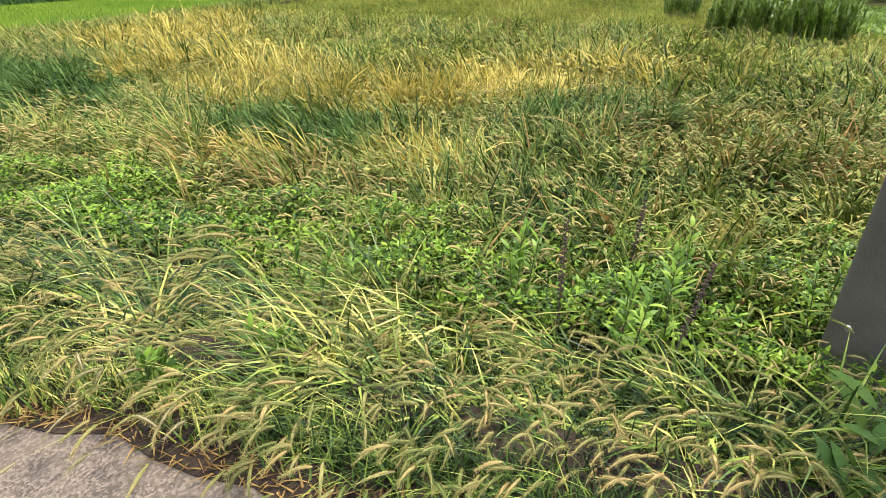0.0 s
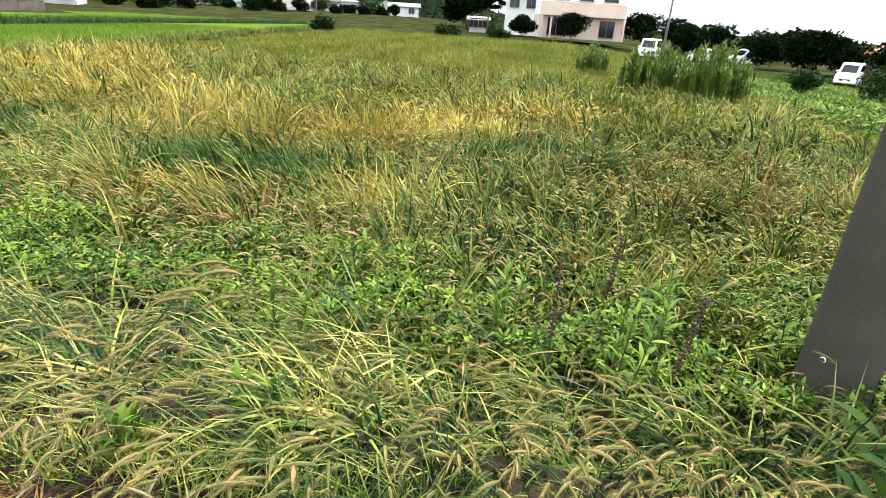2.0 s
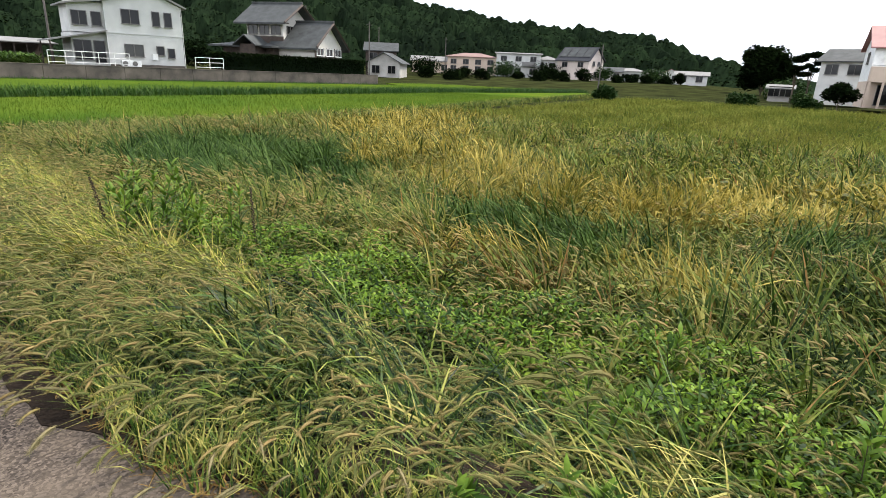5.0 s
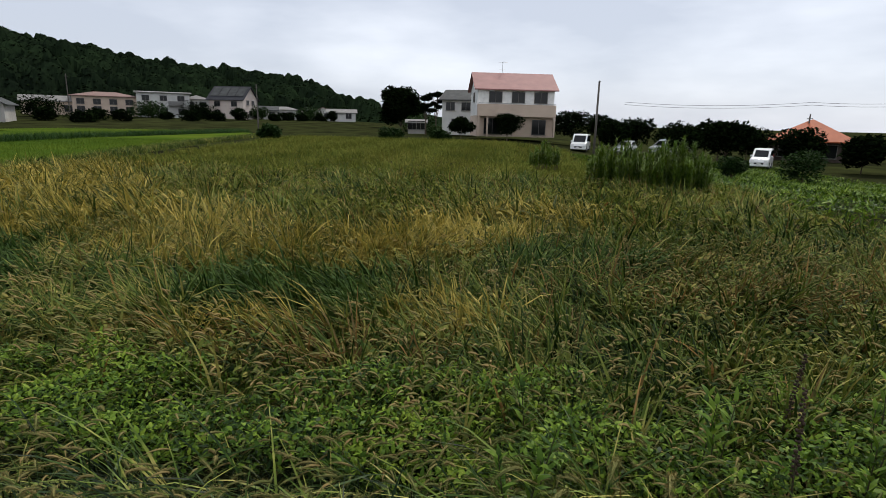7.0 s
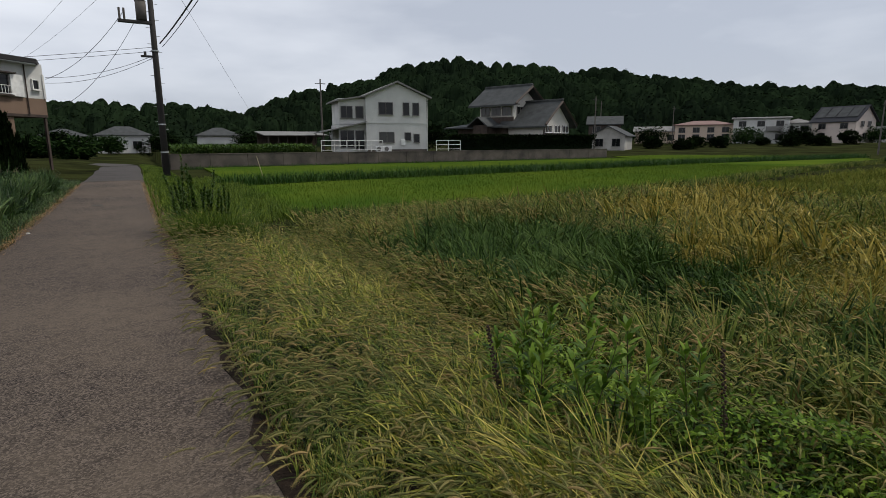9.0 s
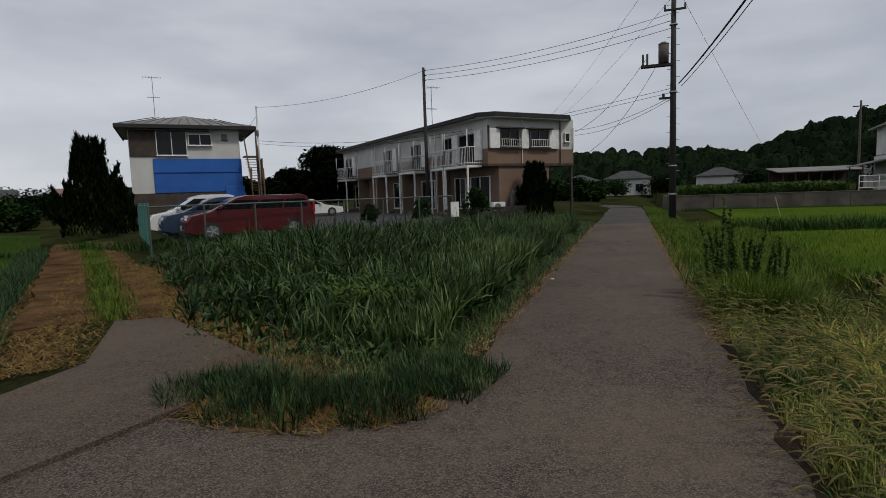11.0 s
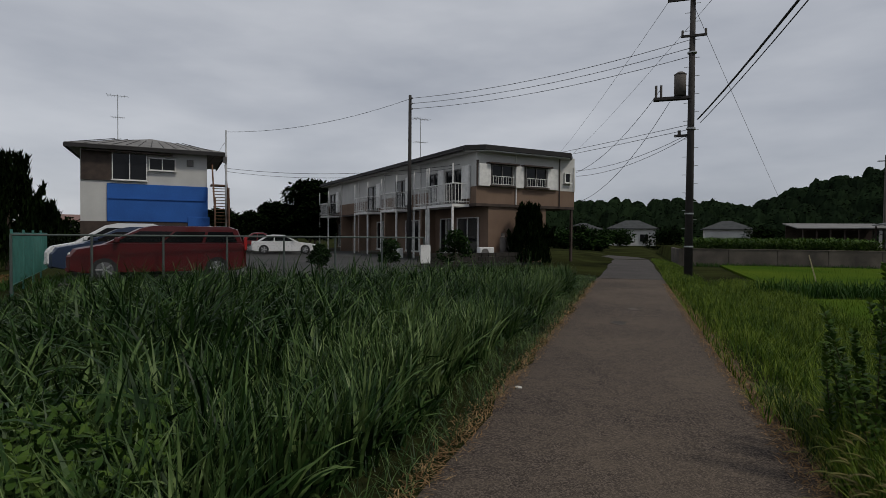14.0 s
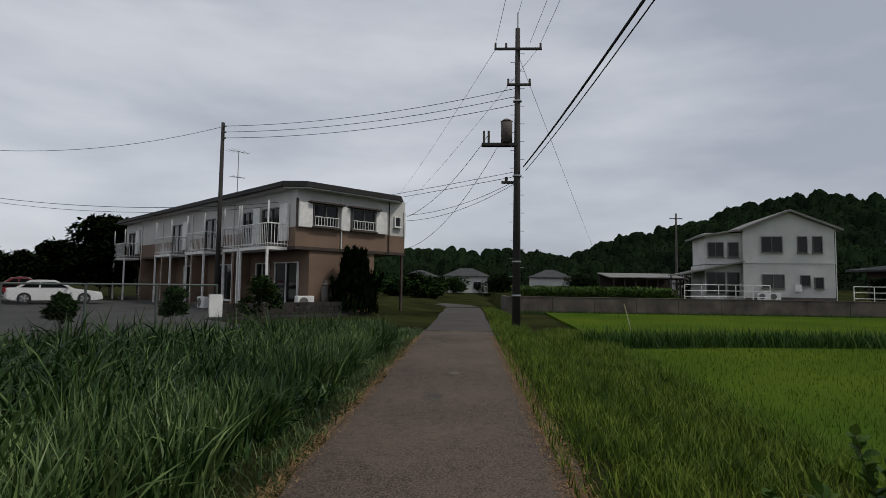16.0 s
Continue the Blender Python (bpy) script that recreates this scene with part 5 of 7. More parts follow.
# ------------------------------------------------------------------ buildings


def house(name, m, w, d, eave, rise, label, wall_mat, roof_mat, roof="x", over=0.5, wins=(), lower=None, split=None, group=""):
    """A plain house: walls (with a gable where the ridge ends), a roof with eaves, windows (x, z, w, h, side)."""
    ob = empty(name, m, label, "house", group)
    bm = bmesh.new()
    if roof == "hip":
        box(bm, (w / 2, d / 2, eave / 2), (w, d, eave))
    elif roof == "x":
        prism(bm, [(0, 0), (d, 0), (d, eave), (d / 2, eave + rise), (0, eave)], 0, w, "x")
    else:
        prism(bm, [(0, 0), (w, 0), (w, eave), (w / 2, eave + rise), (0, eave)], 0, d, "y")
    part("wall", bm, wall_mat, ob)
    if lower:
        part("lower_wall", boxes(((w / 2, d / 2, split / 2), (w + 0.03, d + 0.03, split))), lower, ob)
    bm = bmesh.new()
    if roof == "hip":
        hip_roof(bm, 0, w, 0, d, eave, rise, over)
    else:
        gable_roof(bm, 0, w, 0, d, eave + 0.03, rise, over, ridge=roof)
    part("roof", bm, roof_mat, ob)
    for wx, wz, ww, wh, side in wins:
        x, y, f = {"front": (wx, -0.02, 0), "left": (-0.02, wx, -90), "right": (w + 0.02, wx, 90)}[side]
        window(ob, x, y, wz, ww, wh, f)
    return ob


def local(x, y, z, rz):
    return pose(x, y, z, 0, 0, rz)


def aircon(m, label="white air conditioner outdoor unit"):
    ob = empty("air_conditioner", m, label, "air conditioner", "outdoor units")
    part("casing", boxes(((0, 0, 0.33), (0.8, 0.3, 0.56)), bevel=0.02), M_SIGN, ob)
    bm = bmesh.new()
    bmesh.ops.create_cone(bm, cap_ends=True, segments=20, radius1=0.22, radius2=0.22, depth=0.02, matrix=Matrix.Translation((-0.12, -0.155, 0.33)) @ Matrix.Rotation(radians(90), 4, "X"))
    part("fan_grille", bm, M_ALU, ob)
    for x in (-0.3, 0.3):
        part("foot", boxes(((x, 0, 0.025), (0.08, 0.34, 0.05))), M_RUBBER, ob)


# white house: gable end towards the lane
WH = local(21.97, 46.8, 0.74, -8.9)
wh = empty("white_house", WH, "white two-storey house with a low gabled roof", "house")
WW, WD, WE, WR = 6.4, 8.5, 5.55, 1.35
part("wall", prism(bmesh.new(), [(0, 0), (WW, 0), (WW, WE), (WW / 2, WE + WR), (0, WE)], 0, WD, "y"), M_WHITE, wh)
part("roof", gable_roof(bmesh.new(), 0, WW, 0, WD, WE + 0.03, WR, 0.45, 0.16, "y"), M_ROOF_METAL, wh)
part("band", boxes(((WW / 2, -0.03, 2.95), (WW + 0.06, 0.07, 0.1))), M_GREYWHITE, wh)
part("plinth", boxes(((WW / 2, -0.03, 0.14), (WW + 0.08, 0.08, 0.28))), M_CONCRETE, wh)
for x in (-0.05, WW + 0.05):
    part("downpipe", rod(bmesh.new(), (x, -0.06, 0.1), (x, -0.06, WE), 0.035), M_GREYWHITE, wh)
window(wh, 2.0, -0.01, 3.75, 1.5, 1.25)
window(wh, 4.15, -0.01, 3.7, 0.7, 1.3, panes=1)
window(wh, 5.2, -0.01, 3.7, 0.7, 1.3, panes=1)
window(wh, 2.05, -0.01, 0.95, 1.6, 1.1, pane=M_CURTAIN)
window(wh, 4.3, -0.01, 1.15, 0.7, 0.85, panes=1)
window(wh, 5.25, -0.01, 0.95, 0.65, 0.9, panes=1)
part("upper_wing", boxes(((-1.35, 2.6, 4.1), (2.7, 4.0, 2.5))), M_WHITE, wh)
bm = prism(bmesh.new(), [(-3.2, 5.0), (0.6, 5.62), (0.6, 5.76), (-3.2, 5.14)], 0.1, 5.2, "y")
part("wing_roof", bm, M_ROOF_METAL, wh)
part("lower_wing", boxes(((-1.35, 3.0, 1.4), (2.7, 4.6, 2.8))), M_WHITE, wh)
part("porch_roof", prism(bmesh.new(), [(-4.6, 1.95), (0.0, 3.0), (0.0, 3.1), (-4.6, 2.05)], -0.3, 5.4, "y"), M_ROOF_METAL, wh)
window(wh, -1.9, 0.59, 3.4, 1.2, 1.2)
window(wh, -0.6, 0.59, 3.4, 0.8, 1.2, panes=1)
window(wh, -1.9, 0.68, 0.5, 1.4, 1.7)
window(wh, -0.6, 0.68, 0.3, 0.9, 1.9, panes=1)
for y in (-0.2, 5.2):
    part("porch_post", boxes(((-4.4, y, 1.0), (0.1, 0.1, 2.0))), M_DARKWOOD, wh)
part("meter_box", boxes(((3.75, -0.12, 1.0), (0.45, 0.2, 0.55)), bevel=0.01), M_SIGN, wh)
for x in (1.15, 1.95):
    aircon(WH @ Matrix.Translation((x, -0.55, 0)))


def railing(name, a, b, h, label, posts, bars=2, mat=None, group="", z=0.0, r=0.025):
    a, b = Vector((*a, z)), Vector((*b, z))
    ob = empty(name, Matrix(), label, "railing", group)
    up = Vector((0, 0, h))
    for k in range(bars + 1):
        o = up * (1 - 0.4 * k)
        part("rail", rod(bmesh.new(), a + o, b + o, r), mat or M_RAIL, ob)
    for k in range(posts):
        p = a.lerp(b, k / (posts - 1))
        part("post", rod(bmesh.new(), p, p + up, r * 1.2), mat or M_RAIL, ob)
    return ob


railing("house_railing", (16.4, 44.3), (22.6, 44.3), 1.1, "white steel pipe railing on the retaining wall", 6, z=0.8)
railing("house_railing", (28.6, 44.3), (31.5, 44.3), 1.1, "white steel pipe railing on the retaining wall", 3, z=0.8)

# long open shed left of the white house
shed = empty("long_shed", local(13.4, 53.0, 0.72, 3), "low open shed with a sloping metal roof", "shed")
part("roof", prism(bmesh.new(), [(-0.3, 1.75), (3.6, 2.2), (3.6, 2.28), (-0.3, 1.83)], -0.4, 6.6, "x"), M_ROOF_METAL, shed)
for k in range(7):
    part("post", boxes(((0.1 + k * 1.0, 0, 0.88), (0.1, 0.1, 1.76))), M_DARKWOOD, shed)
part("back_panel", boxes(((3.1, 3.5, 1.05), (6.6, 0.08, 2.1))), M_DARKWOOD, shed)
part("cross_beam", boxes(((3.1, 0, 1.68), (6.4, 0.08, 0.12))), M_DARKWOOD, shed)

# two-tier tiled house behind the hedge
JH = local(41.2, 60.0, 0.75, -70)
jh = empty("tiled_house", JH, "traditional two-storey house with grey tiled roofs", "house")
part("upper_wall", boxes(((5.3, 3.5, 4.5), (5.4, 5.6, 3.4))), M_PLASTER, jh)
part("timber_band", boxes(((5.3, 0.68, 3.6), (5.5, 0.1, 1.2))), M_DARKWOOD, jh)
part("roof", gable_roof(bmesh.new(), 2.4, 8.2, 0.4, 6.6, 6.1, 2.0, 0.9, 0.22, "x"), M_ROOF_TILE, jh)
part("gable_wall", prism(bmesh.new(), [(0.7, 6.15), (6.3, 6.15), (3.5, 7.9)], 2.7, 7.9, "x"), M_PLASTER, jh)
part("lower_wall", boxes(((3.6, 2.8, 1.5), (7.6, 6.8, 3.0))), M_DARKWOOD, jh)
part("lower_roof", hip_roof(bmesh.new(), -0.8, 7.4, -1.2, 6.4, 2.75, 0.9, 0.7, 0.18), M_ROOF_TILE, jh)
part("side_wall", prism(bmesh.new(), [(0.5, 0), (7.0, 0), (7.0, 3.3), (3.75, 5.9), (0.5, 3.3)], 7.0, 12.6, "x"), M_PLASTER, jh)
part("side_timber", boxes(((12.63, 3.75, 2.2), (0.08, 6.5, 1.5))), M_DARKWOOD, jh)
part("side_roof", gable_roof(bmesh.new(), 7.0, 12.6, 0.5, 7.0, 3.35, 2.6, 0.8, 0.2, "x"), M_ROOF_TILE, jh)
for x in (3.6, 5.3, 7.0):
    window(jh, x, 0.66, 4.4, 1.4, 1.1, pane=M_CURTAIN)
for y in (1.6, 3.75, 5.9):
    window(jh, 12.68, y, 2.1, 1.6, 0.9, 90, pane=M_CURTAIN, frame_mat=M_RAIL)
for y in (2.2, 4.8):
    window(jh, 8.02, y, 4.5, 1.5, 1.0, 90)
for x, z0, rise_, c, half in ((9.12, 6.0, 2.0, 3.5, 4.0), (13.42, 3.3, 2.6, 3.75, 4.05)):
    for side in (-1, 1):
        part("bargeboard", rods(((x, c + side * half, z0 - 0.25), (x, c, z0 + rise_ + 0.1), 0.16), n=4), M_DARKWOOD, jh)
part("side_ridge", boxes(((10.4, 3.75, 6.2), (6.2, 0.32, 0.28)), bevel=0.05), M_ROOF_TILE, jh)
part("window_band", boxes(((12.68, 3.75, 2.55), (0.06, 5.6, 0.95))), M_PLASTER, jh)
for y in np.arange(1.1, 6.5, 0.66):
    part("timber_upright", boxes(((12.72, float(y), 2.55), (0.07, 0.12, 1.0))), M_DARKWOOD, jh)
part("porch_roof", gable_roof(bmesh.new(), 3.8, 6.4, -2.9, -0.6, 3.1, 0.9, 0.35, 0.16, "y"), M_ROOF_TILE, jh)
part("porch_wall", boxes(((5.1, -1.6, 1.55), (2.2, 2.0, 3.1))), M_DARKWOOD, jh)
part("upper_eave", boxes(((5.3, 0.2, 5.72), (7.4, 0.9, 0.1))), M_DARKWOOD, jh)
part("ridge_tile", boxes(((5.3, 3.5, 8.35), (7.6, 0.35, 0.3)), bevel=0.05), M_ROOF_TILE, jh)

# clipped hedge in front of it
p3 = np.column_stack([RNG.uniform(31.2, 52.2, 15000), RNG.uniform(45.4, 47.0, 15000), 0.75 + 1.75 * RNG.uniform(0, 1, 15000) ** 0.6])
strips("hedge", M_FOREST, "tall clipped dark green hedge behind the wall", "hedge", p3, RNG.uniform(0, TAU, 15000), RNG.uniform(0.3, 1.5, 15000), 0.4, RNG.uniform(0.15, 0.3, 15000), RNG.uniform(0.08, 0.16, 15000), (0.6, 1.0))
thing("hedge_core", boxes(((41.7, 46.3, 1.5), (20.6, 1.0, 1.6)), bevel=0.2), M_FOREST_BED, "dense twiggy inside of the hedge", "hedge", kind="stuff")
p3 = np.column_stack([RNG.uniform(3.9, 16.0, 13000), RNG.uniform(44.3, 48.5, 13000), 0.75 + 0.75 * RNG.uniform(0, 1, 13000)])
strips("terrace_creeper", M_TREE_LIGHT, "rank green creepers over the terrace's edge", "weeds", p3, RNG.uniform(0, TAU, 13000), RNG.uniform(0.3, 1.6, 13000), 0.5, RNG.uniform(0.15, 0.4, 13000), RNG.uniform(0.06, 0.13, 13000), (0.6, 1.0))

# apartment block: end wall at y = 0, balconies on the x = 0 side


def cut_hip_roof(bm, w, d, z, rise, over, thick, cut_a, cut_b):
    """A low hipped roof whose two front eave corners are cut off aslant."""
    x0, x1, y0, y1 = -over, w + over, -over, d + over
    plan = [(x0 + cut_a, y0), (x1 - cut_b, y0), (x1, y0 + cut_b), (x1, y1), (x0, y1), (x0, y0 + cut_a)]
    low, ring = ([bm.verts.new((x, y, k)) for x, y in plan] for k in (z, z + thick))
    ins = (x1 - x0) / 2
    a, b = (bm.verts.new(((x0 + x1) / 2, y, z + thick + rise)) for y in (y0 + ins, y1 - ins))
    bm.faces.new(low[::-1])
    for i in range(6):
        bm.faces.new((low[i], low[(i + 1) % 6], ring[(i + 1) % 6], ring[i]))
    for i, rest in ((0, (a,)), (1, (a,)), (2, (b, a)), (3, (b,)), (4, (a, b)), (5, (a,))):
        bm.faces.new((ring[i], ring[(i + 1) % 6], *rest))
    bmesh.ops.recalc_face_normals(bm, faces=bm.faces)
    return bm


APT = local(-7.39, 26.5, 0.25, 47.5)
apt = empty("apartment_block", APT, "two-storey brown and white apartment block with white balconies", "apartment block")
AW, AL, AE = 6.4, 24.6, 5.62
part("upper_wall", boxes(((AW / 2, AL / 2, 4.76), (AW, AL, 1.83))), M_WHITE, apt)
part("brown_wall", boxes(((AW / 2, AL / 2, 3.43), (AW, AL, 0.86))), M_BROWN, apt)
part("lower_wall", boxes(((2.65, AL / 2 + 0.05, 1.5), (3.7, AL - 0.1, 3.0))), M_BROWN, apt)
part("back_wall", boxes(((5.5, AL / 2 + 2.0, 1.5), (1.6, AL - 4.2, 3.0))), M_DARKWOOD, apt)
part("floor_edge", boxes(((AW / 2, AL / 2, 2.93), (AW + 0.02, AL + 0.02, 0.14))), M_DARKWOOD, apt)
part("corner_post", boxes(((AW - 0.1, 0.1, 1.45), (0.12, 0.12, 2.9))), M_DARKWOOD, apt)
for y in (5.9, 11.4, 16.4, 20.6):
    part("party_wall", boxes(((0.35, y, 1.45), (0.95, 0.16, 2.86))), M_BROWN, apt)
    part("downpipe", rods(((-0.05, y + 0.25, 0.1), (-0.05, y + 0.25, AE), 0.035)), M_RAIL, apt)
part("roof", cut_hip_roof(bmesh.new(), AW, AL, AE, 0.55, 0.55, 0.24, 0.75, 1.3), M_ROOF_DARK, apt)
part("soffit", cut_hip_roof(bmesh.new(), AW, AL, AE - 0.06, 0.0005, 0.5, 0.05, 0.75, 1.3), M_GREYWHITE, apt)
part("gutter", rods(((-0.6, 0.3, AE + 0.02), (-0.6, AL + 0.5, AE + 0.02), 0.06)), M_ROOF_DARK, apt)
for x in (0.05, AW - 0.05):
    part("corner_trim", boxes(((x, -0.03, 4.5), (0.1, 0.07, 1.3))), M_DARKWOOD if x < 1 else M_RAIL, apt)
part("downpipe", rods(((2.4, -0.06, 3.0), (2.4, -0.06, AE), 0.03)), M_RAIL, apt)
part("downpipe", rods(((5.3, -0.06, 3.0), (5.3, -0.06, AE), 0.03)), M_DARKWOOD, apt)
for x, w, shutters in ((1.5, 1.34, (0.43, 2.57)), (3.68, 1.4, (4.76,))):
    win = window(apt, x, -0.01, 3.95, w, 1.02)
    for c in shutters:
        part("shutter_box", boxes(((c, -0.08, 4.42), (0.7 if c < 1 or c > 4 else 0.5, 0.14, 1.12)), bevel=0.015), M_RAIL, apt)
    part("eyebrow", boxes(((x, -0.16, 5.03), (w + 0.5, 0.34, 0.07))), M_DARKWOOD, apt)
    part("sill", boxes(((x, -0.1, 3.9), (w + 0.2, 0.24, 0.06))), M_DARKWOOD, apt)
    grille = part("window_grille", rods(((x - w / 2, -0.22, 4.38), (x + w / 2, -0.22, 4.38), 0.018), ((x - w / 2, -0.22, 3.98), (x + w / 2, -0.22, 3.98), 0.018), n=6), M_RAIL, apt)
    for k in range(9):
        xx = x - w / 2 + 0.05 + k * (w - 0.1) / 8
        part("bar", rods(((xx, -0.22, 3.98), (xx, -0.22, 4.38), 0.014), n=5), M_RAIL, grille)
window(apt, 5.85, -0.01, 4.3, 0.42, 0.55, panes=1, frame_mat=M_RAIL)


def balcony(y0, y1):
    """A balcony on the long side, on posts."""
    bal = part("balcony", boxes(((-0.5, (y0 + y1) / 2, 2.9), (1.0, y1 - y0, 0.14))), M_RAIL, apt)
    for a, b in (((-0.97, y0), (-0.97, y1)), ((-0.97, y0), (0, y0)), ((-0.97, y1), (0, y1))):
        part("rail", rods(((*a, 4.0), (*b, 4.0), 0.03), n=6), M_RAIL, bal)
        part("rail", rods(((*a, 3.1), (*b, 3.1), 0.02), n=6), M_RAIL, bal)
        L = math.hypot(b[0] - a[0], b[1] - a[1])
        k = max(2, int(L / 0.16))
        for i in range(k + 1):
            f = i / k
            x, y = a[0] + (b[0] - a[0]) * f, a[1] + (b[1] - a[1]) * f
            part("baluster", rods(((x, y, 3.0), (x, y, 4.0), 0.014), n=5), M_RAIL, bal)
    for y in (y0 + 0.05, y1 - 0.05):
        part("post", boxes(((-0.95, y, 1.45), (0.09, 0.09, 2.9))), M_RAIL, bal)
        part("upright", boxes(((-0.95, y, 4.5), (0.06, 0.06, 1.0))), M_RAIL, bal)
    window(apt, -0.01, (y0 + y1) / 2, 3.1, (y1 - y0) * 0.72, 1.75, -90)
    part("shutter_box", boxes(((-0.08, y0 + 0.25 * (y1 - y0) - 0.45, 4.1), (0.14, 0.7, 1.7)), bevel=0.015), M_RAIL, apt)
    window(apt, 0.78, (y0 + y1) / 2, 0.35, (y1 - y0) * 0.8, 2.0, -90, frame_mat=M_RAIL)
    part("doorstep", boxes(((-0.1, (y0 + y1) / 2, 0.12), (1.2, (y1 - y0) * 0.7, 0.24)), bevel=0.02), M_CONCRETE, apt)


for y0, y1 in ((0.65, 3.35), (3.5, 5.2), (7.55, 10.05), (12.4, 15.1), (21.4, 24.0)):
    balcony(y0, y1)


def antenna(m, h, label, group="antennas"):
    ob = empty("tv_antenna", m, label, "antenna", group)
    part("mast", rods(((0, 0, -0.3), (0, 0, h), 0.025), n=6), M_STEEL, ob)
    for z, L, ln in ((h - 0.05, 1.2, 0.5), (h * 0.55, 0.8, 0.35)):
        boom = part("boom", rods(((-L / 2, 0, z), (L / 2, 0, z), 0.015), n=5), M_STEEL, ob)
        for k in range(7):
            x = -L / 2 + k * L / 6
            part("element", rods(((x, -ln * (1 - 0.06 * k), z), (x, ln * (1 - 0.06 * k), z), 0.008), n=4), M_STEEL, boom)


antenna(APT @ Matrix.Translation((1.6, 9.5, 5.6)), 3.5, "television antenna on a mast above the flats")
aircon(APT @ Matrix.Translation((0.1, -0.75, 0.2)))
aircon(APT @ Matrix.Translation((-1.4, 6.3, 0.0)) @ Matrix.Rotation(radians(-90), 4, "Z"))
for k in range(3):
    m = APT @ Matrix.Translation((1.3 + 0.38 * k, -0.5, 0.2))
    ob = empty("gas_cylinder", m, "grey upright gas cylinder against the brown end wall", "gas cylinder", "gas cylinders")
    part("body", rod(bmesh.new(), (0, 0, 0.0), (0, 0, 1.05), 0.17, n=16), M_POLE, ob, smooth=True)
    part("shoulder", rod(bmesh.new(), (0, 0, 1.05), (0, 0, 1.17), 0.17, 0.09, 16), M_POLE, ob, smooth=True)
    part("collar", rod(bmesh.new(), (0, 0, 1.17), (0, 0, 1.3), 0.09, n=12), M_POLE, ob)
# low block wall round the flats
bw = empty("block_wall", Matrix(), "low dark grey concrete block wall round the flats", "wall")
bw["kind"] = "structure"
a, b = np.array([-8.9, 22.4]), np.array([-5.3, 26.7])
ang = math.degrees(math.atan2(b[1] - a[1], b[0] - a[0]))
for k in range(14):
    for j in range(4):
        c = a + (b - a) * ((k + 0.5 + 0.5 * (j % 2) * 0.9) / 14.0)
        bm = box(bmesh.new(), (c[0], c[1], 0.12 + 0.2 * j), (0.385, 0.13, 0.19), ang, 0.006)
        part("block", bm, M_BLOCK, bw)
juniper("juniper", -4.95, 27.6, 3.3, 1.6, "dark bushy juniper against the flats' end wall", 0.2)
for x, y, s in ((-6.6, 20.6, 0.85), (-8.8, 19.0, 0.55), (-9.5, 15.3, 0.4)):
    tree("round_shrub", x, y, 0.9 + s, s * 0.85, "dark green rounded shrub by the fence", M_TREE, 900, 0.13, 0.1, 5, 0.9, "fence shrubs")

# blue and white house with an outside stair
BH = local(-31.35, 24.3, 0.2, 44.7) @ Matrix.Diagonal((1, 1, 1.06, 1))
bh = empty("blue_house", BH, "white two-storey house with blue sheeting over its lower wall", "house")
part("wall", boxes(((3.5, 4, 3.1), (7.0, 8, 6.2))), M_WHITE, bh)
part("blue_sheet", boxes(((4.2, -0.05, 3.1), (5.65, 0.1, 2.2)), bevel=0.02), M_BLUE, bh)
part("blue_sheet", boxes(((6.5, -0.12, 1.2), (1.3, 0.1, 2.3)), bevel=0.02), M_BLUE, bh)
part("dark_wall", boxes(((3.0, -0.03, 1.0), (6.0, 0.05, 2.0))), M_DARKWOOD, bh)
part("brown_panel", boxes(((0.9, -0.04, 5.2), (1.7, 0.08, 1.7))), M_DARKWOOD, bh)
part("roof", hip_roof(bmesh.new(), -0.1, 7.5, 0, 8, 6.2, 1.1, 0.6, 0.14), M_ROOF_METAL, bh)
part("fascia", boxes(((3.7, -0.6, 6.2), (8.9, 0.06, 0.22)), ((8.12, 4, 6.2), (0.06, 9.2, 0.22)), ((-0.72, 4, 6.2), (0.06, 9.2, 0.22))), M_ROOF_DARK, bh)
for k in range(12):
    part("roof_seam", rods(((-0.4 + k * 0.7, -0.55, 6.36), (1.6 + k * 0.36, 2.6, 7.14), 0.025), n=5), M_ROOF_DARK, bh)
window(bh, 2.6, -0.06, 4.4, 1.9, 1.6, frame_mat=M_RAIL)
window(bh, 4.4, -0.03, 5.05, 1.5, 0.75, frame_mat=M_RAIL)
part("landing_panel", boxes(((8.15, -1.3, 3.3), (0.06, 2.2, 1.5)), ((7.7, -0.3, 4.3), (1.0, 1.0, 0.08))), M_RUST, bh, "rusty corrugated landing panel")
part("sheet_edge", boxes(((4.2, -0.13, 3.35), (5.6, 0.06, 0.08)), ((7.0, -0.13, 3.0), (0.08, 0.06, 2.3))), M_BLUE, bh)
window(bh, 6.9, -0.05, 1.3, 0.6, 0.6, panes=1)
part("vent", boxes(((6.0, -0.06, 5.6), (0.4, 0.12, 0.4)), bevel=0.02), M_ALU, bh)
part("eyebrow", boxes(((2.6, -0.25, 6.0), (4.8, 0.5, 0.07))), M_DARKWOOD, bh)
stair = part("outside_stair", rods(((7.3, -0.2, 5.6), (7.3, -3.0, 2.4), 0.05), ((8.1, -0.2, 5.6), (8.1, -3.0, 2.4), 0.05), ((7.3, -3.0, 0), (7.3, -3.0, 3.4), 0.05), ((8.1, -3.0, 0), (8.1, -3.0, 3.4), 0.05), ((8.2, 0.3, 0), (8.2, 0.3, 6.3), 0.06)), M_RUST, bh, "rusty iron outside stair")
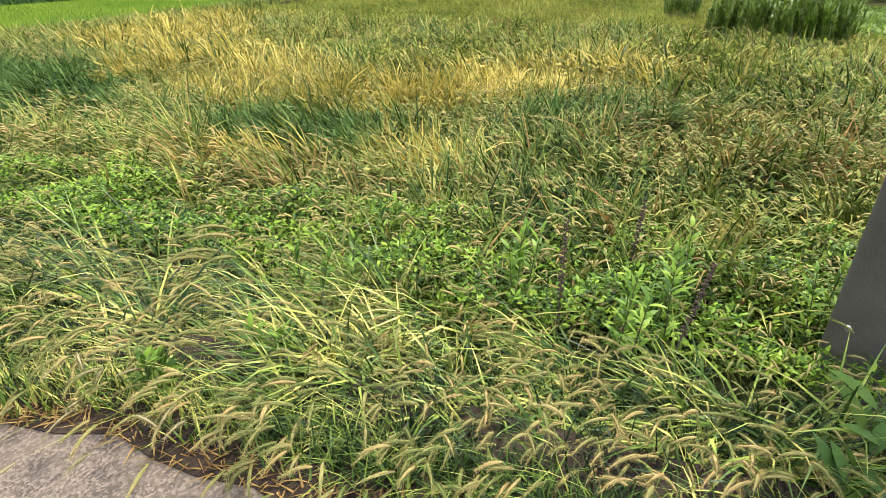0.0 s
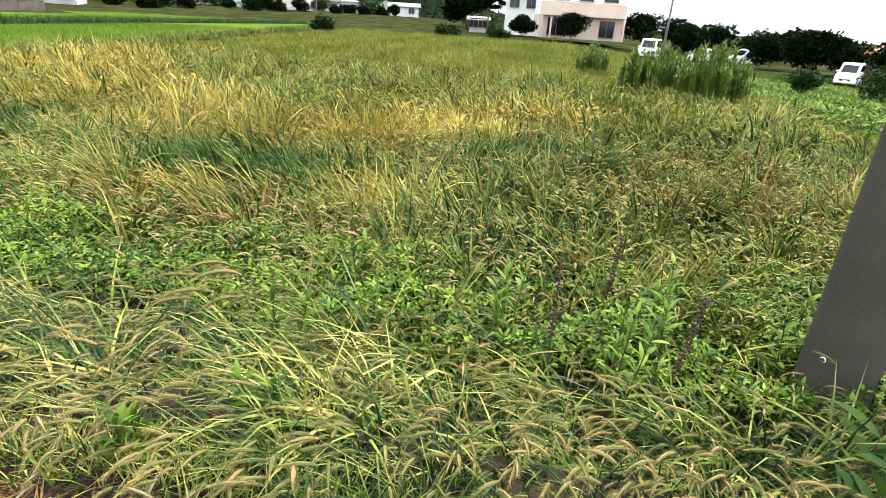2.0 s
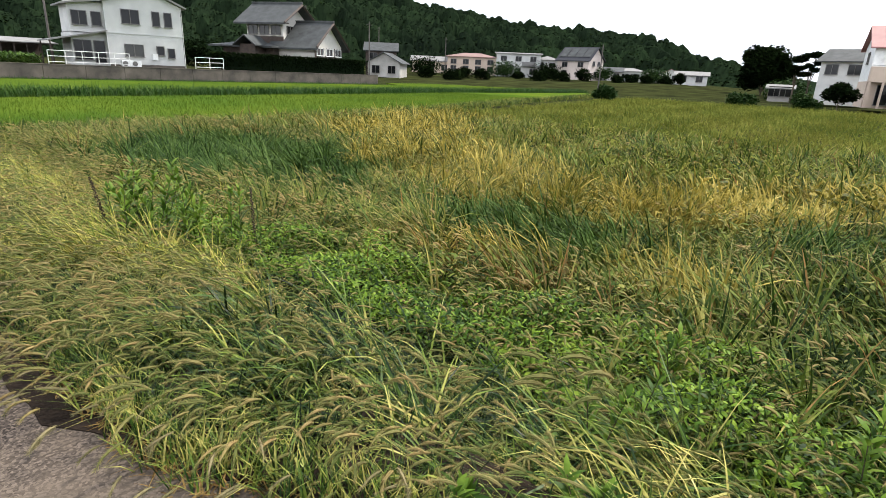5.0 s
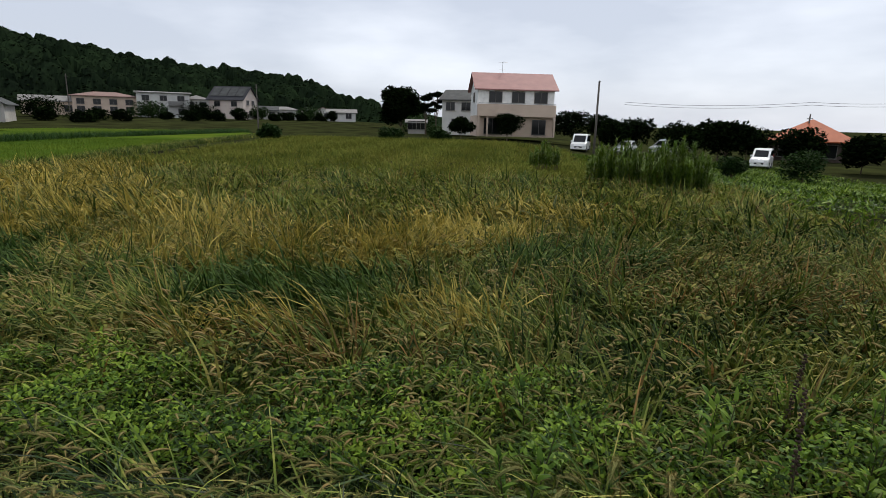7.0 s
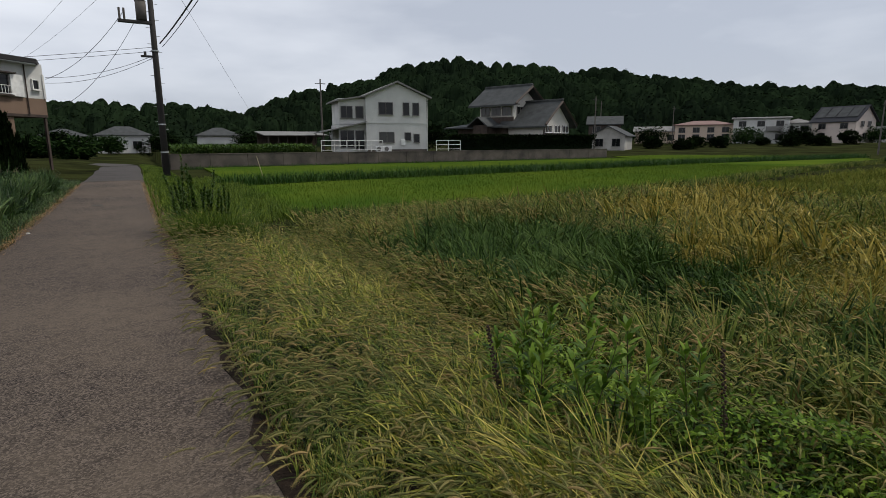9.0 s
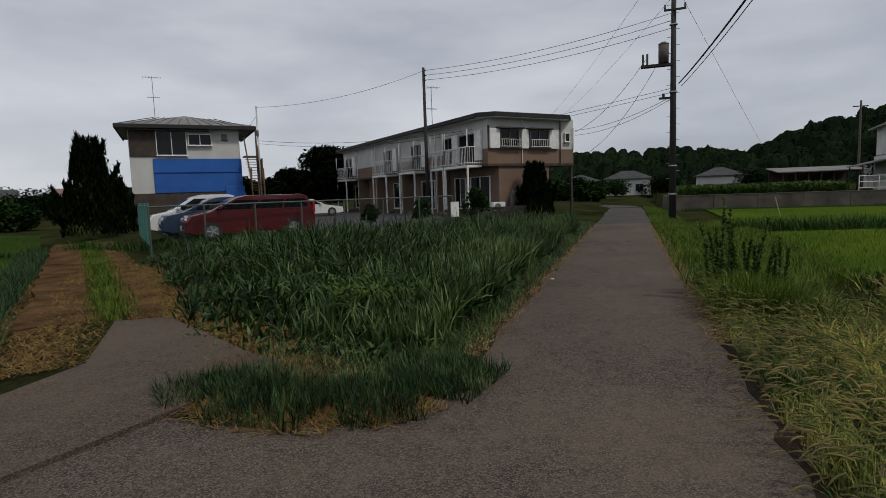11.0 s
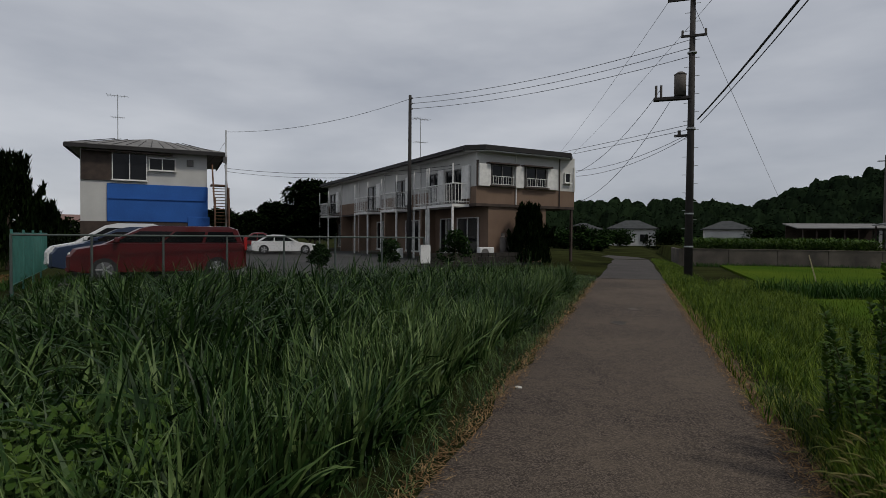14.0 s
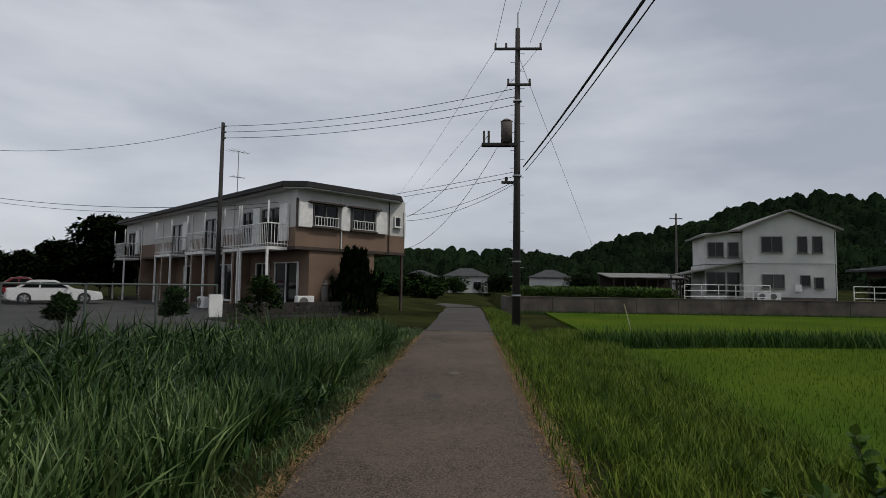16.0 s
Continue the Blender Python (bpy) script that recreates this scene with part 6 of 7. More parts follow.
for k in range(13):
    f = k / 12
    part("tread", boxes(((7.7, -0.2 - 2.8 * f, 4.3 - 2.3 * f), (0.8, 0.24, 0.03))), M_RUST, stair)
    part("baluster", rods(((8.1, -0.2 - 2.8 * f, 4.3 - 2.3 * f), (8.1, -0.2 - 2.8 * f, 5.3 - 2.3 * f), 0.015), n=5), M_RUST, stair)
antenna(BH @ Matrix.Translation((1.7, 3.5, 6.9)), 3.1, "television antenna on a tall mast on the roof")
juniper("juniper", -25.2, 16.2, 5.7, 2.0, "tall dark flame-tipped juniper beside the car park", 0.0, 6500)
juniper("juniper", -26.2, 18.6, 3.4, 1.2, "dark juniper beside the blue-walled house", 0.0, 2600)
for x, y, h, r in ((-30.5, 49, 7.0, 3.4), (-37, 52, 4.6, 3.0), (-36, 46, 3.2, 2.2), (-45, 52, 4.0, 3.0), (-27, 42.5, 4.2, 2.0)):
    tree("broadleaf_tree", x, y, h, r, "dark broad-leaved tree behind the car park", M_FOREST, 4200, 0.45, 0.22, 9, 0.85, "trees behind the car park")

# chain-link fence round the car park
fence = empty("chain_link_fence", Matrix(), "low chain-link fence with grey posts and top rail", "fence")
fa, fb = np.array([-14.1, 9.0]), np.array([-6.9, 17.9])
for k in range(8):
    p = fa + (fb - fa) * k / 7
    part("post", rods(((p[0], p[1], 0.1), (p[0], p[1], 1.55), 0.03)), M_FENCE_GREY, fence)
part("top_rail", rods(((*fa, 1.52), (*fb, 1.52), 0.026)), M_FENCE_GREY, fence)
L = float(np.linalg.norm(fb - fa))
d2 = (fb - fa) / L
sets = []
for sgn in (1, -1):
    s0 = np.arange(-1.3, L, 0.11)
    s1 = s0 + 1.3
    z0, z1 = np.full(len(s0), 0.2), np.full(len(s0), 1.5)
    lo, hi = np.clip(s0, 0, L), np.clip(s1, 0, L)
    za, zb = z0 + (lo - s0), z0 + (hi - s0)
    if sgn < 0:
        za, zb = 1.7 - za, 1.7 - zb
    A_ = np.column_stack([fa + d2 * lo[:, None], za])
    B_ = np.column_stack([fa + d2 * hi[:, None], zb])
    w = np.array([0, 0, 0.0012])
    v = np.stack([A_ - w, A_ + w, B_ + w, B_ - w], 1).reshape(-1, 3)
    sets.append((v, np.arange(len(v)).reshape(-1, 4), np.zeros((0, 3), int)))
mesh_ob = raw_mesh("mesh", *join_arrays(sets), M_FENCE_GREY, parent=fence)
mesh_ob["kind"] = "stuff"
gf = empty("green_panel_fence", Matrix(), "green painted mesh panel fence at the car park's corner", "fence")
for k in range(4):
    p, q = fa + AX_U * (0.1 + 2.0 * k), fa + AX_U * (2.0 + 2.0 * k)
    part("post", rods(((*p, 0.0), (*p, 1.65), 0.03)), M_FENCE, gf)
    pan = part("top_rail", rods(((*p, 1.55), (*q, 1.55), 0.02), n=6), M_FENCE, gf)
    part("bottom_rail", rods(((*p, 0.3), (*q, 0.3), 0.02), n=6), M_FENCE, gf)
    for j in range(16):
        c = p + (q - p) * (j + 0.5) / 16
        part("bar", rods(((*c, 0.3), (*c, 1.55), 0.012), n=5), M_FENCE, pan)
sb = empty("notice_board", local(-6.55, 17.1, 0.55, 47), "small white notice board wired to the fence", "sign")
part("board", boxes(((0, 0, 0.42), (0.36, 0.02, 0.6)), bevel=0.004), M_SIGN, sb)
part("frame", boxes(((0, 0.012, 0.42), (0.39, 0.012, 0.63))), M_STEEL, sb)

# ------------------------------------------------------------------ cars


def car(name, m, L, W, H, paint_mat, label, kind="van", group="parked cars"):
    """A car whose nose points along +x: body, cabin with glass, wheels, lamps."""
    ob = empty(name, m, label, "car", group)
    if kind == "van":
        low = [(-L / 2, 0.32), (-L / 2, 0.95), (-L / 2 + 0.06, 1.02), (L / 2 - 0.95, 1.02), (L / 2 - 0.15, 0.86), (L / 2, 0.66), (L / 2, 0.3), (L / 2 - 0.3, 0.22), (-L / 2 + 0.2, 0.22)]
        cab = [(-L / 2 + 0.03, 0.98), (-L / 2 + 0.22, H - 0.08), (-L / 2 + 0.45, H), (L / 2 - 2.0, H), (L / 2 - 1.65, H - 0.08), (L / 2 - 0.72, 0.96)]
    else:
        low = [(-L / 2, 0.3), (-L / 2, 0.78), (-L / 2 + 0.1, 0.86), (L / 2 - 1.4, 0.84), (L / 2 - 0.25, 0.68), (L / 2, 0.5), (L / 2, 0.25), (L / 2 - 0.3, 0.2), (-L / 2 + 0.2, 0.2)]
        cab = [(-L / 2 + 0.35, 0.84), (-L / 2 + 1.0, H - 0.05), (-L / 2 + 1.4, H), (L / 2 - 2.2, H - 0.02), (L / 2 - 1.25, 0.82)]

    def slabbed(profile, half, tuck):
        bm = bmesh.new()
        n = len(profile)
        rows = []
        for y, s in ((-half + tuck, 1), (-half, 0), (half, 0), (half - tuck, 1)):
            cx, cz = np.mean([p[0] for p in profile]), np.mean([p[1] for p in profile])
            k = 0.955 if s else 1.0
            rows.append([bm.verts.new((cx + (x - cx) * k, y, cz + (z - cz) * k)) for x, z in profile])
        rows = [rows[0], rows[1], rows[2], rows[3]]
        ys = [-half, -half + tuck, half - tuck, half]
        for r_, (y, k) in zip(rows, ((-half, 0.955), (-half + tuck, 1.0), (half - tuck, 1.0), (half, 0.955))):
            cx, cz = np.mean([p[0] for p in profile]), np.mean([p[1] for p in profile])
            for v, (x, z) in zip(r_, profile):
                v.co = (cx + (x - cx) * k, y, cz + (z - cz) * k)
        for a_, b_ in zip(rows, rows[1:]):
            for i in range(n):
                bm.faces.new((a_[i], a_[(i + 1) % n], b_[(i + 1) % n], b_[i]))
        bm.faces.new(rows[0][::-1])
        bm.faces.new(rows[-1])
        bmesh.ops.recalc_face_normals(bm, faces=bm.faces)
        return bm

    body = part("body", slabbed(low, W / 2, 0.10), paint_mat, ob)
    part("cabin", slabbed(cab, W / 2 - 0.06, 0.16), paint_mat, ob)
    z0, z1 = (1.04, H - 0.16) if kind == "van" else (0.88, H - 0.12)

    def at(z, front):
        """Where the cabin's front or back line stands at height z."""
        pts = sorted((p for p in cab if (p[0] > 0.0 if front else p[0] < 0.0) or p in (cab[0], cab[-1])), key=lambda p: p[1])
        line = [cab[-1], cab[-2], cab[-3]] if front else [cab[0], cab[1], cab[2]]
        return float(np.interp(z, [p[1] for p in line], [p[0] for p in line]))

    for side in (-1, 1):
        y = side * (W / 2 - 0.05)
        cuts = (0.0, 0.30, 0.64, 1.0) if kind == "van" else (0.0, 0.4, 1.0)
        for c0, c1 in zip(cuts, cuts[1:]):
            bm = bmesh.new()
            vs = []
            for z in (z0, z1):
                xa, xb = at(z, False) + 0.16, at(z, True) - 0.14
                yy = y
                vs.append([(xa + (xb - xa) * c0 + 0.04, yy, z), (xa + (xb - xa) * c1 - 0.04, yy, z)])
            quad = [vs[0][0], vs[0][1], vs[1][1], vs[1][0]]
            f = [bm.verts.new((q[0], q[1] + side * 0.012, q[2])) for q in quad]
            g = [bm.verts.new((q[0], q[1] - side * 0.02, q[2])) for q in quad]
            bm.faces.new(f), bm.faces.new(g[::-1])
            for i in range(4):
                bm.faces.new((f[i], f[(i + 1) % 4], g[(i + 1) % 4], g[i]))
            bmesh.ops.recalc_face_normals(bm, faces=bm.faces)
            part("side_window", bm, M_CAR_GLASS, ob)
        part("mirror", boxes(((at(z0, True) - 0.25, side * (W / 2 + 0.06), z0 + 0.06), (0.12, 0.2, 0.14)), bevel=0.03), paint_mat, ob)
        part("headlight", boxes(((L / 2 - 0.14, side * (W / 2 - 0.24), 0.70 if kind == "van" else 0.58), (0.22, 0.34, 0.16)), bevel=0.04), M_LAMP_CLEAR, ob)
        part("tail_lamp", boxes(((-L / 2 + 0.02, side * (W / 2 - 0.13), 1.0 if kind == "van" else 0.72), (0.08, 0.18, 0.4 if kind == "van" else 0.16)), bevel=0.02), M_LAMP_RED, ob)
        for x in (-L / 2 + 0.82, L / 2 - 0.85):
            bm = bmesh.new()
            bmesh.ops.create_cone(bm, cap_ends=True, segments=20, radius1=0.31, radius2=0.31, depth=0.2, matrix=Matrix.Translation((x, side * (W / 2 - 0.08), 0.31)) @ Matrix.Rotation(radians(90), 4, "X"))
            wheel = part("wheel", bm, M_RUBBER, ob)
            bm = bmesh.new()
            bmesh.ops.create_cone(bm, cap_ends=True, segments=20, radius1=0.205, radius2=0.205, depth=0.21, matrix=Matrix.Translation((x, side * (W / 2 - 0.075), 0.31)) @ Matrix.Rotation(radians(90), 4, "X"))
            part("rim", bm, M_ALLOY_DULL, wheel)
            for k in range(5):
                a_ = k * math.tau / 5
                part("spoke", rods(((x, side * (W / 2 + 0.035), 0.31), (x + 0.2 * math.cos(a_), side * (W / 2 + 0.035), 0.31 + 0.2 * math.sin(a_)), 0.03), n=6), M_ALLOY, wheel)
    for front in (True, False):
        bm = bmesh.new()
        vs = []
        for z in (z0, z1):
            x = at(z, front) + (0.012 if front else -0.012)
            hw = W / 2 - 0.2 - 0.05 * (z - z0)
            vs.append([(x, -hw, z), (x, hw, z)])
        quad = [vs[0][0], vs[0][1], vs[1][1], vs[1][0]]
        f = [bm.verts.new(q) for q in quad]
        g = [bm.verts.new((q[0] + (-0.03 if front else 0.03), q[1], q[2])) for q in quad]
        bm.faces.new(f), bm.faces.new(g[::-1])
        for i in range(4):
            bm.faces.new((f[i], f[(i + 1) % 4], g[(i + 1) % 4], g[i]))
        bmesh.ops.recalc_face_normals(bm, faces=bm.faces)
        part("windscreen" if front else "rear_window", bm, M_CAR_GLASS, ob)
    part("grille", boxes(((L / 2 - 0.02, 0, 0.5), (0.08, W * 0.5, 0.14)), bevel=0.02), M_RUBBER, ob)
    part("bumper", boxes(((L / 2 - 0.06, 0, 0.33), (0.16, W - 0.12, 0.16)), bevel=0.04), paint_mat, ob)
    for x in (L / 2 + 0.03, -L / 2 - 0.02):
        part("number_plate", boxes(((x, 0, 0.45), (0.02, 0.33, 0.165))), M_PLATE, ob)
    return ob


NOSE = math.degrees(math.atan2(-AX_W[1], -AX_W[0]))
car("red_minivan", local(-12.93, 12.32, 0.3, NOSE), 4.45, 1.69, 1.5, M_CAR_RED, "red minivan parked behind the chain-link fence")
car("navy_hatchback", local(-15.15, 13.15, 0.3, NOSE), 3.9, 1.66, 1.48, M_CAR_NAVY, "dark navy hatchback parked beside the red minivan")
car("white_kei_van", local(-16.95, 14.05, 0.3, NOSE), 3.5, 1.5, 1.62, M_CAR_WHITE, "small white high-roofed car in the car park")
car("white_coupe", local(-22.2, 31.8, 0.3, 36), 4.3, 1.74, 1.3, M_CAR_WHITE, "low white coupe parked before the flats", "coupe")
car("dark_red_car", local(-24.9, 33.5, 0.3, 38), 4.0, 1.68, 1.45, M_CAR_DARKRED, "dark red car beside the white coupe", "coupe")
car("white_van", local(66.5, -18.0, float(height(66.5, -18.0)), 165), 4.4, 1.7, 1.9, M_CAR_WHITE, "white van parked beside the pink-roofed house", group="cars by the houses")
car("white_hatchback", local(73, -24.4, float(height(73, -24.4)), 150), 4.0, 1.68, 1.5, M_CAR_WHITE, "white hatchback parked among trees", "coupe", "cars by the houses")
car("silver_van", local(77, -30.3, float(height(77, -30.3)), 120), 4.2, 1.68, 1.8, M_CAR_SILVER, "silver van parked beyond the thicket", group="cars by the houses")
car("white_truck", local(53, -32, float(height(53, -32)), 150), 3.4, 1.48, 1.75, M_CAR_WHITE, "small white van by the orange-roofed house", group="cars by the houses")

# ------------------------------------------------------------------ houses round about
PK = local(73, -5.7, 0.0, -80)
pk = house("pink_roofed_house", PK, 9.85, 7.0, 5.95, 2.0, "two-storey house with a pink tiled roof and beige lower wall", M_SIGN, M_ROOF_PINK, "x", 0.45,
           [(2.3, 4.2, 1.7, 1.4, "front"), (5.2, 4.2, 1.7, 1.4, "front"), (8.1, 4.2, 1.7, 1.4, "front"), (2.0, 0.3, 2.2, 2.0, "front"), (8.0, 0.3, 1.8, 1.9, "front"), (3.0, 4.3, 1.0, 1.2, "left")],
           M_PINKBEIGE, 2.6)
part("balcony_front", boxes(((4.92, -0.55, 3.25), (9.9, 1.1, 1.5)), bevel=0.02), M_PINKBEIGE, pk)
part("balcony_rail", rods(((0, -1.1, 4.12), (9.85, -1.1, 4.12), 0.03)), M_STEEL, pk)
for x in (0.1, 1.2, 9.75):
    part("pillar", boxes(((x, -1.0, 1.3), (0.2, 0.2, 2.6))), M_PINKBEIGE, pk)
antenna(PK @ Matrix.Translation((3.6, 3.5, 7.3)), 2.2, "television antenna on the pink roof")
tree("garden_tree", 70.6, -9.6, 3.3, 2.0, "dark garden tree before the pink-roofed house", M_FOREST, 1500, 0.3, 0.3, 6)
tree("garden_tree", 69.5, -4.0, 2.8, 1.7, "dark garden shrub beside the pink-roofed house", M_FOREST, 1200, 0.3, 0.2, 6)
tree("garden_tree", 76, -18, 4.2, 2.6, "dark green tree beside the pink-roofed house", M_FOREST, 1600, 0.4, 0.3, 7)
house("white_neighbour_house", local(86.3, 0.2, -0.2, -100), 4.4, 7, 5.2, 1.4, "white two-storey house with a grey roof behind the pink-roofed one", M_WHITE, M_ROOF_TILE, "x", 0.5, [(1.3, 3.6, 1.4, 1.2, "front"), (3.7, 3.6, 1.4, 1.2, "front"), (2.5, 0.8, 2, 1.6, "front")])
for x, y, h, r in ((91.5, 3.4, 7.2, 1.4), (92.0, 1.8, 7.6, 1.3)):
    tree("garden_pine", x, y, h, r, "layered garden pine beside a white house", M_FOREST, 1200, 0.4, 0.35, 8, 0.35, "garden pines")
tree("round_tree", 119.5, 12.6, 8.6, 4.6, "large rounded dark evergreen tree", M_FOREST, 7000, 0.7, 0.06, 14, 0.9)
for x, y, h, r in ((74, -23, 4.6, 3.0), (80, -27, 5.5, 3.4), (84, -33, 5.0, 3.4), (70, -31, 4.5, 3.2), (62, -31.5, 5.2, 3.4), (56, -30, 5.4, 2.8), (66, -36, 4.5, 3.2), (60, -38.5, 4.2, 3.0), (49, -38, 3.6, 2.6), (47, -44, 3.8, 3.0), (42, -45, 3.6, 2.6), (90, -24, 5.5, 3.5)):
    tree("garden_tree", x, y, h * 0.74, r * 0.8, "dark garden tree among the houses", M_FOREST, 1500, 0.42, 0.25, 8, 0.85, "trees among the houses")
for x, y, h, r in ((36, -23, 1.35, 1.0), (34.5, -26.3, 1.9, 1.6)):
    tree("bank_shrub", x, y, h, r, "rounded dark green shrub on the meadow bank", M_TREE, 1500, 0.16, 0.08, 6, 0.85, "bank shrubs")
OR = local(69.0, -39.6, float(height(69, -41)) - 0.2, -117)
house("orange_roofed_house", OR, 7.6, 7.4, 2.3, 2.4, "low house with an orange tiled hipped roof", M_DARKWOOD, M_ROOF_ORANGE, "hip", 0.8, [(2.0, 0.6, 2.2, 1.5, "front"), (5.4, 0.6, 2.2, 1.5, "front")])
house("brown_outbuilding", local(45.5, -39.5, float(height(46, -42)) - 0.2, -128), 5, 6, 2.3, 1.0, "low brown outbuilding beside the orange roof", M_DARKWOOD, M_ROOF_BROWN, "x", 0.6)
house("grey_garage", local(38.0, -38.5, float(height(38, -40)) - 0.2, -120), 5, 5, 1.9, 0.4, "low pale garage with a flat roof", M_GREYWHITE, M_ROOF_METAL, "x", 0.4)

M_CREAM = material("pinkish_cream_wall", (0.56, 0.48, 0.43), 0.85, dark=(0.46, 0.39, 0.35), scale=0.5, fine=14, bump=0.1)
M_FARWALL = material("weathered_siding", (0.42, 0.40, 0.37), 0.85, dark=(0.26, 0.25, 0.23), scale=0.5, fine=12, bump=0.1)
FAR = [  # x, y, turn, width, depth, eave, rise, wall, roof, ridge, label
    (130.4, 61.0, -92, 8.6, 7.5, 4.7, 2.9, M_CREAM, M_SOLAR, "x", "cream house under a steep dark roof of solar panels"),
    (121.0, 72.9, -58, 10.9, 8, 5.5, 0.3, M_WHITE, M_ROOF_METAL, "x", "white flat-roofed two-storey building"),
    (130.4, 67.2, -61, 5.6, 6, 4.4, 1.0, M_WHITE, M_ROOF_METAL, "hip", "white house with a pale hipped roof"),
    (116.1, 84.6, -54, 12.5, 8, 4.3, 1.0, M_PINKBEIGE, M_ROOF_BROWN, "hip", "long beige two-storey flats with a reddish hipped roof"),
    (111.7, 92.8, -50, 10.0, 7, 3.0, 1.1, M_PINKBEIGE, M_ROOF_METAL, "x", "low beige house with a pale metal roof"),
    (76.5, 71.6, -60, 6.2, 6, 2.8, 1.6, M_FARWALL, M_ROOF_TILE, "y", "tiled farmhouse with a white gable"),
    (80.0, 76.0, -46, 6.0, 6, 4.9, 1.4, M_DARKWOOD, M_ROOF_TILE, "x", "dark timber house with a grey tiled roof"),
    (151.4, 59.1, -67, 5.9, 6, 2.6, 1.0, M_FARWALL, M_ROOF_TILE, "x", "small house with a grey roof in the far row"),
    (157.5, 57.5, -69, 7.9, 6, 2.8, 0.9, M_WHITE, M_ROOF_METAL, "hip", "pale house in the far row"),
    (155.7, 48.4, -71, 4.4, 6, 2.7, 0.9, M_FARWALL, M_ROOF_TILE, "hip", "narrow pale house in the far row"),
    (157.2, 44.0, -72, 4.3, 6, 2.7, 1.0, M_WHITE, M_ROOF_BROWN, "y", "small white gabled house in the far row"),
    (144.0, 36.2, -74, 7.1, 6, 2.3, 0.8, M_WHITE, M_ROOF_METAL, "x", "long low white house in the far row"),
    (94.5, 6.8, -82, 2.8, 4, 1.9, 0.4, M_FARWALL, M_ROOF_METAL, "x", "small pale box-like shed"),
    (-12.5, 112.0, 4, 7.0, 6, 3.0, 1.3, M_FARWALL, M_ROOF_TILE, "hip", "small house with a hipped roof below the woods"),
    (-4.0, 112.0, 2, 8.5, 6, 3.2, 1.6, M_WHITE, M_ROOF_TILE, "hip", "pale house with a tiled hipped roof below the woods"),
    (12.4, 108.0, -4, 7.5, 6, 3.6, 1.5, M_WHITE, M_ROOF_TILE, "hip", "white house with a grey hipped roof below the woods"),
    (36.0, 100.0, -14, 8, 6, 3.0, 1.2, M_FARWALL, M_ROOF_TILE, "x", "low house among the trees"),
    (-135, 62, 62, 10, 8, 4.8, 1.5, M_FARWALL, M_ROOF_TILE, "hip", "distant house across the western paddies"),
    (-140, 80, 60, 9, 8, 5.0, 1.5, M_WHITE, M_ROOF_TILE, "x", "distant white house across the western paddies"),
    (-118, 84, 55, 9, 8, 4.6, 1.5, M_FARWALL, M_ROOF_BROWN, "x", "distant pale house across the western paddies"),
    (-108, 96, 48, 9, 8, 4.4, 1.4, M_FARWALL, M_ROOF_TILE, "hip", "distant house beyond the western paddies"),
    (-150, 48, 70, 12, 8, 5.0, 1.2, M_FARWALL, M_ROOF_TILE, "x", "distant white house across the western paddies"),
]
for x, y, rz, w, d, e, rise, wm, rm, ridge, label in FAR:
    n_win = max(2, int(w / 3))
    wins = [((k + 0.5) * w / n_win, 0.8, 1.5, 1.4, "front") for k in range(n_win)]
    if e > 4:
        wins += [((k + 0.5) * w / n_win, e - 1.7, 1.5, 1.2, "front") for k in range(n_win)]
    fh = house("far_house", local(x, y, float(height(x, y)) - 0.1, rz), w, d, e, rise, label, wm, rm, ridge, 0.5, wins, group="far houses")
    if rm is M_SOLAR:
        s_ = rise / (d / 2)
        for k in range(4):
            bm = bmesh.new()
            box(bm, (0, 0, 0), (w / 4 - 0.25, math.hypot(d / 2, rise) * 0.72, 0.06))
            turned(bm, Matrix.Translation(((k + 0.5) * w / 4, d * 0.25, e + rise * 0.5 + 0.3)) @ Matrix.Rotation(math.atan(s_), 4, "X"))
            part("solar_panel", bm, M_ROOF_TILE, fh)
        window(fh, w + 0.02, 2.4, 3.4, 1.2, 1.1, 90)
        window(fh, w + 0.02, 5.0, 3.4, 1.2, 1.1, 90)
        window(fh, w + 0.02, 3.6, 0.8, 1.4, 1.3, 90)
    if wm is M_WHITE and e > 5:
        st_ = part("outside_stair", rods(((3.6, -0.7, 0.0), (6.4, -0.7, 2.8), 0.07), ((3.6, -0.7, 0.9), (6.4, -0.7, 3.7), 0.04)), M_ROOF_METAL, fh)
        part("landing", boxes(((8.0, -0.6, 2.8), (3.2, 1.2, 0.15)), ((8.0, -1.18, 3.3), (3.2, 0.06, 0.9))), M_ROOF_METAL, fh)
for x, y, h, r in ((-9, 104, 3.0, 3.5), (-2, 104, 2.6, 3.0), (6, 102, 3.0, 4.0), (20, 100, 3.4, 4.0), (27, 96, 3.4, 4.0), (-16, 90, 3.5, 4.0), (-8, 70, 2.2, 2.6), (-4, 62, 1.8, 2.4), (-11, 60, 2.4, 2.6), (46, 78, 4.0, 4.0), (56, 76, 4.0, 4.0), (66, 80, 3.6, 4.0), (30, 72, 3.5, 4.0),
                   (-60, 45, 3.0, 3.0), (-70, 38, 2.6, 4.0), (-64, 30, 1.8, 3.5), (-52, 30, 2.0, 3.0), (-90, 60, 4.0, 5.0), (-110, 68, 4.0, 5.0), (100, 78, 3.0, 4.0), (118, 68, 2.6, 4.0), (128, 62, 3.0, 4.0), (136, 52, 2.6, 3.5), (140, 40, 2.4, 3.5), (104, 6, 2.2, 4.0)):
    tree("hedgerow_bush", x, y, h, r, "dark green hedgerow bush near far houses", M_TREE if h < 2.7 else M_FOREST, 1100, 0.45, 0.12, 7, 0.8, "hedgerow bushes")

R5 = random.Random(8)
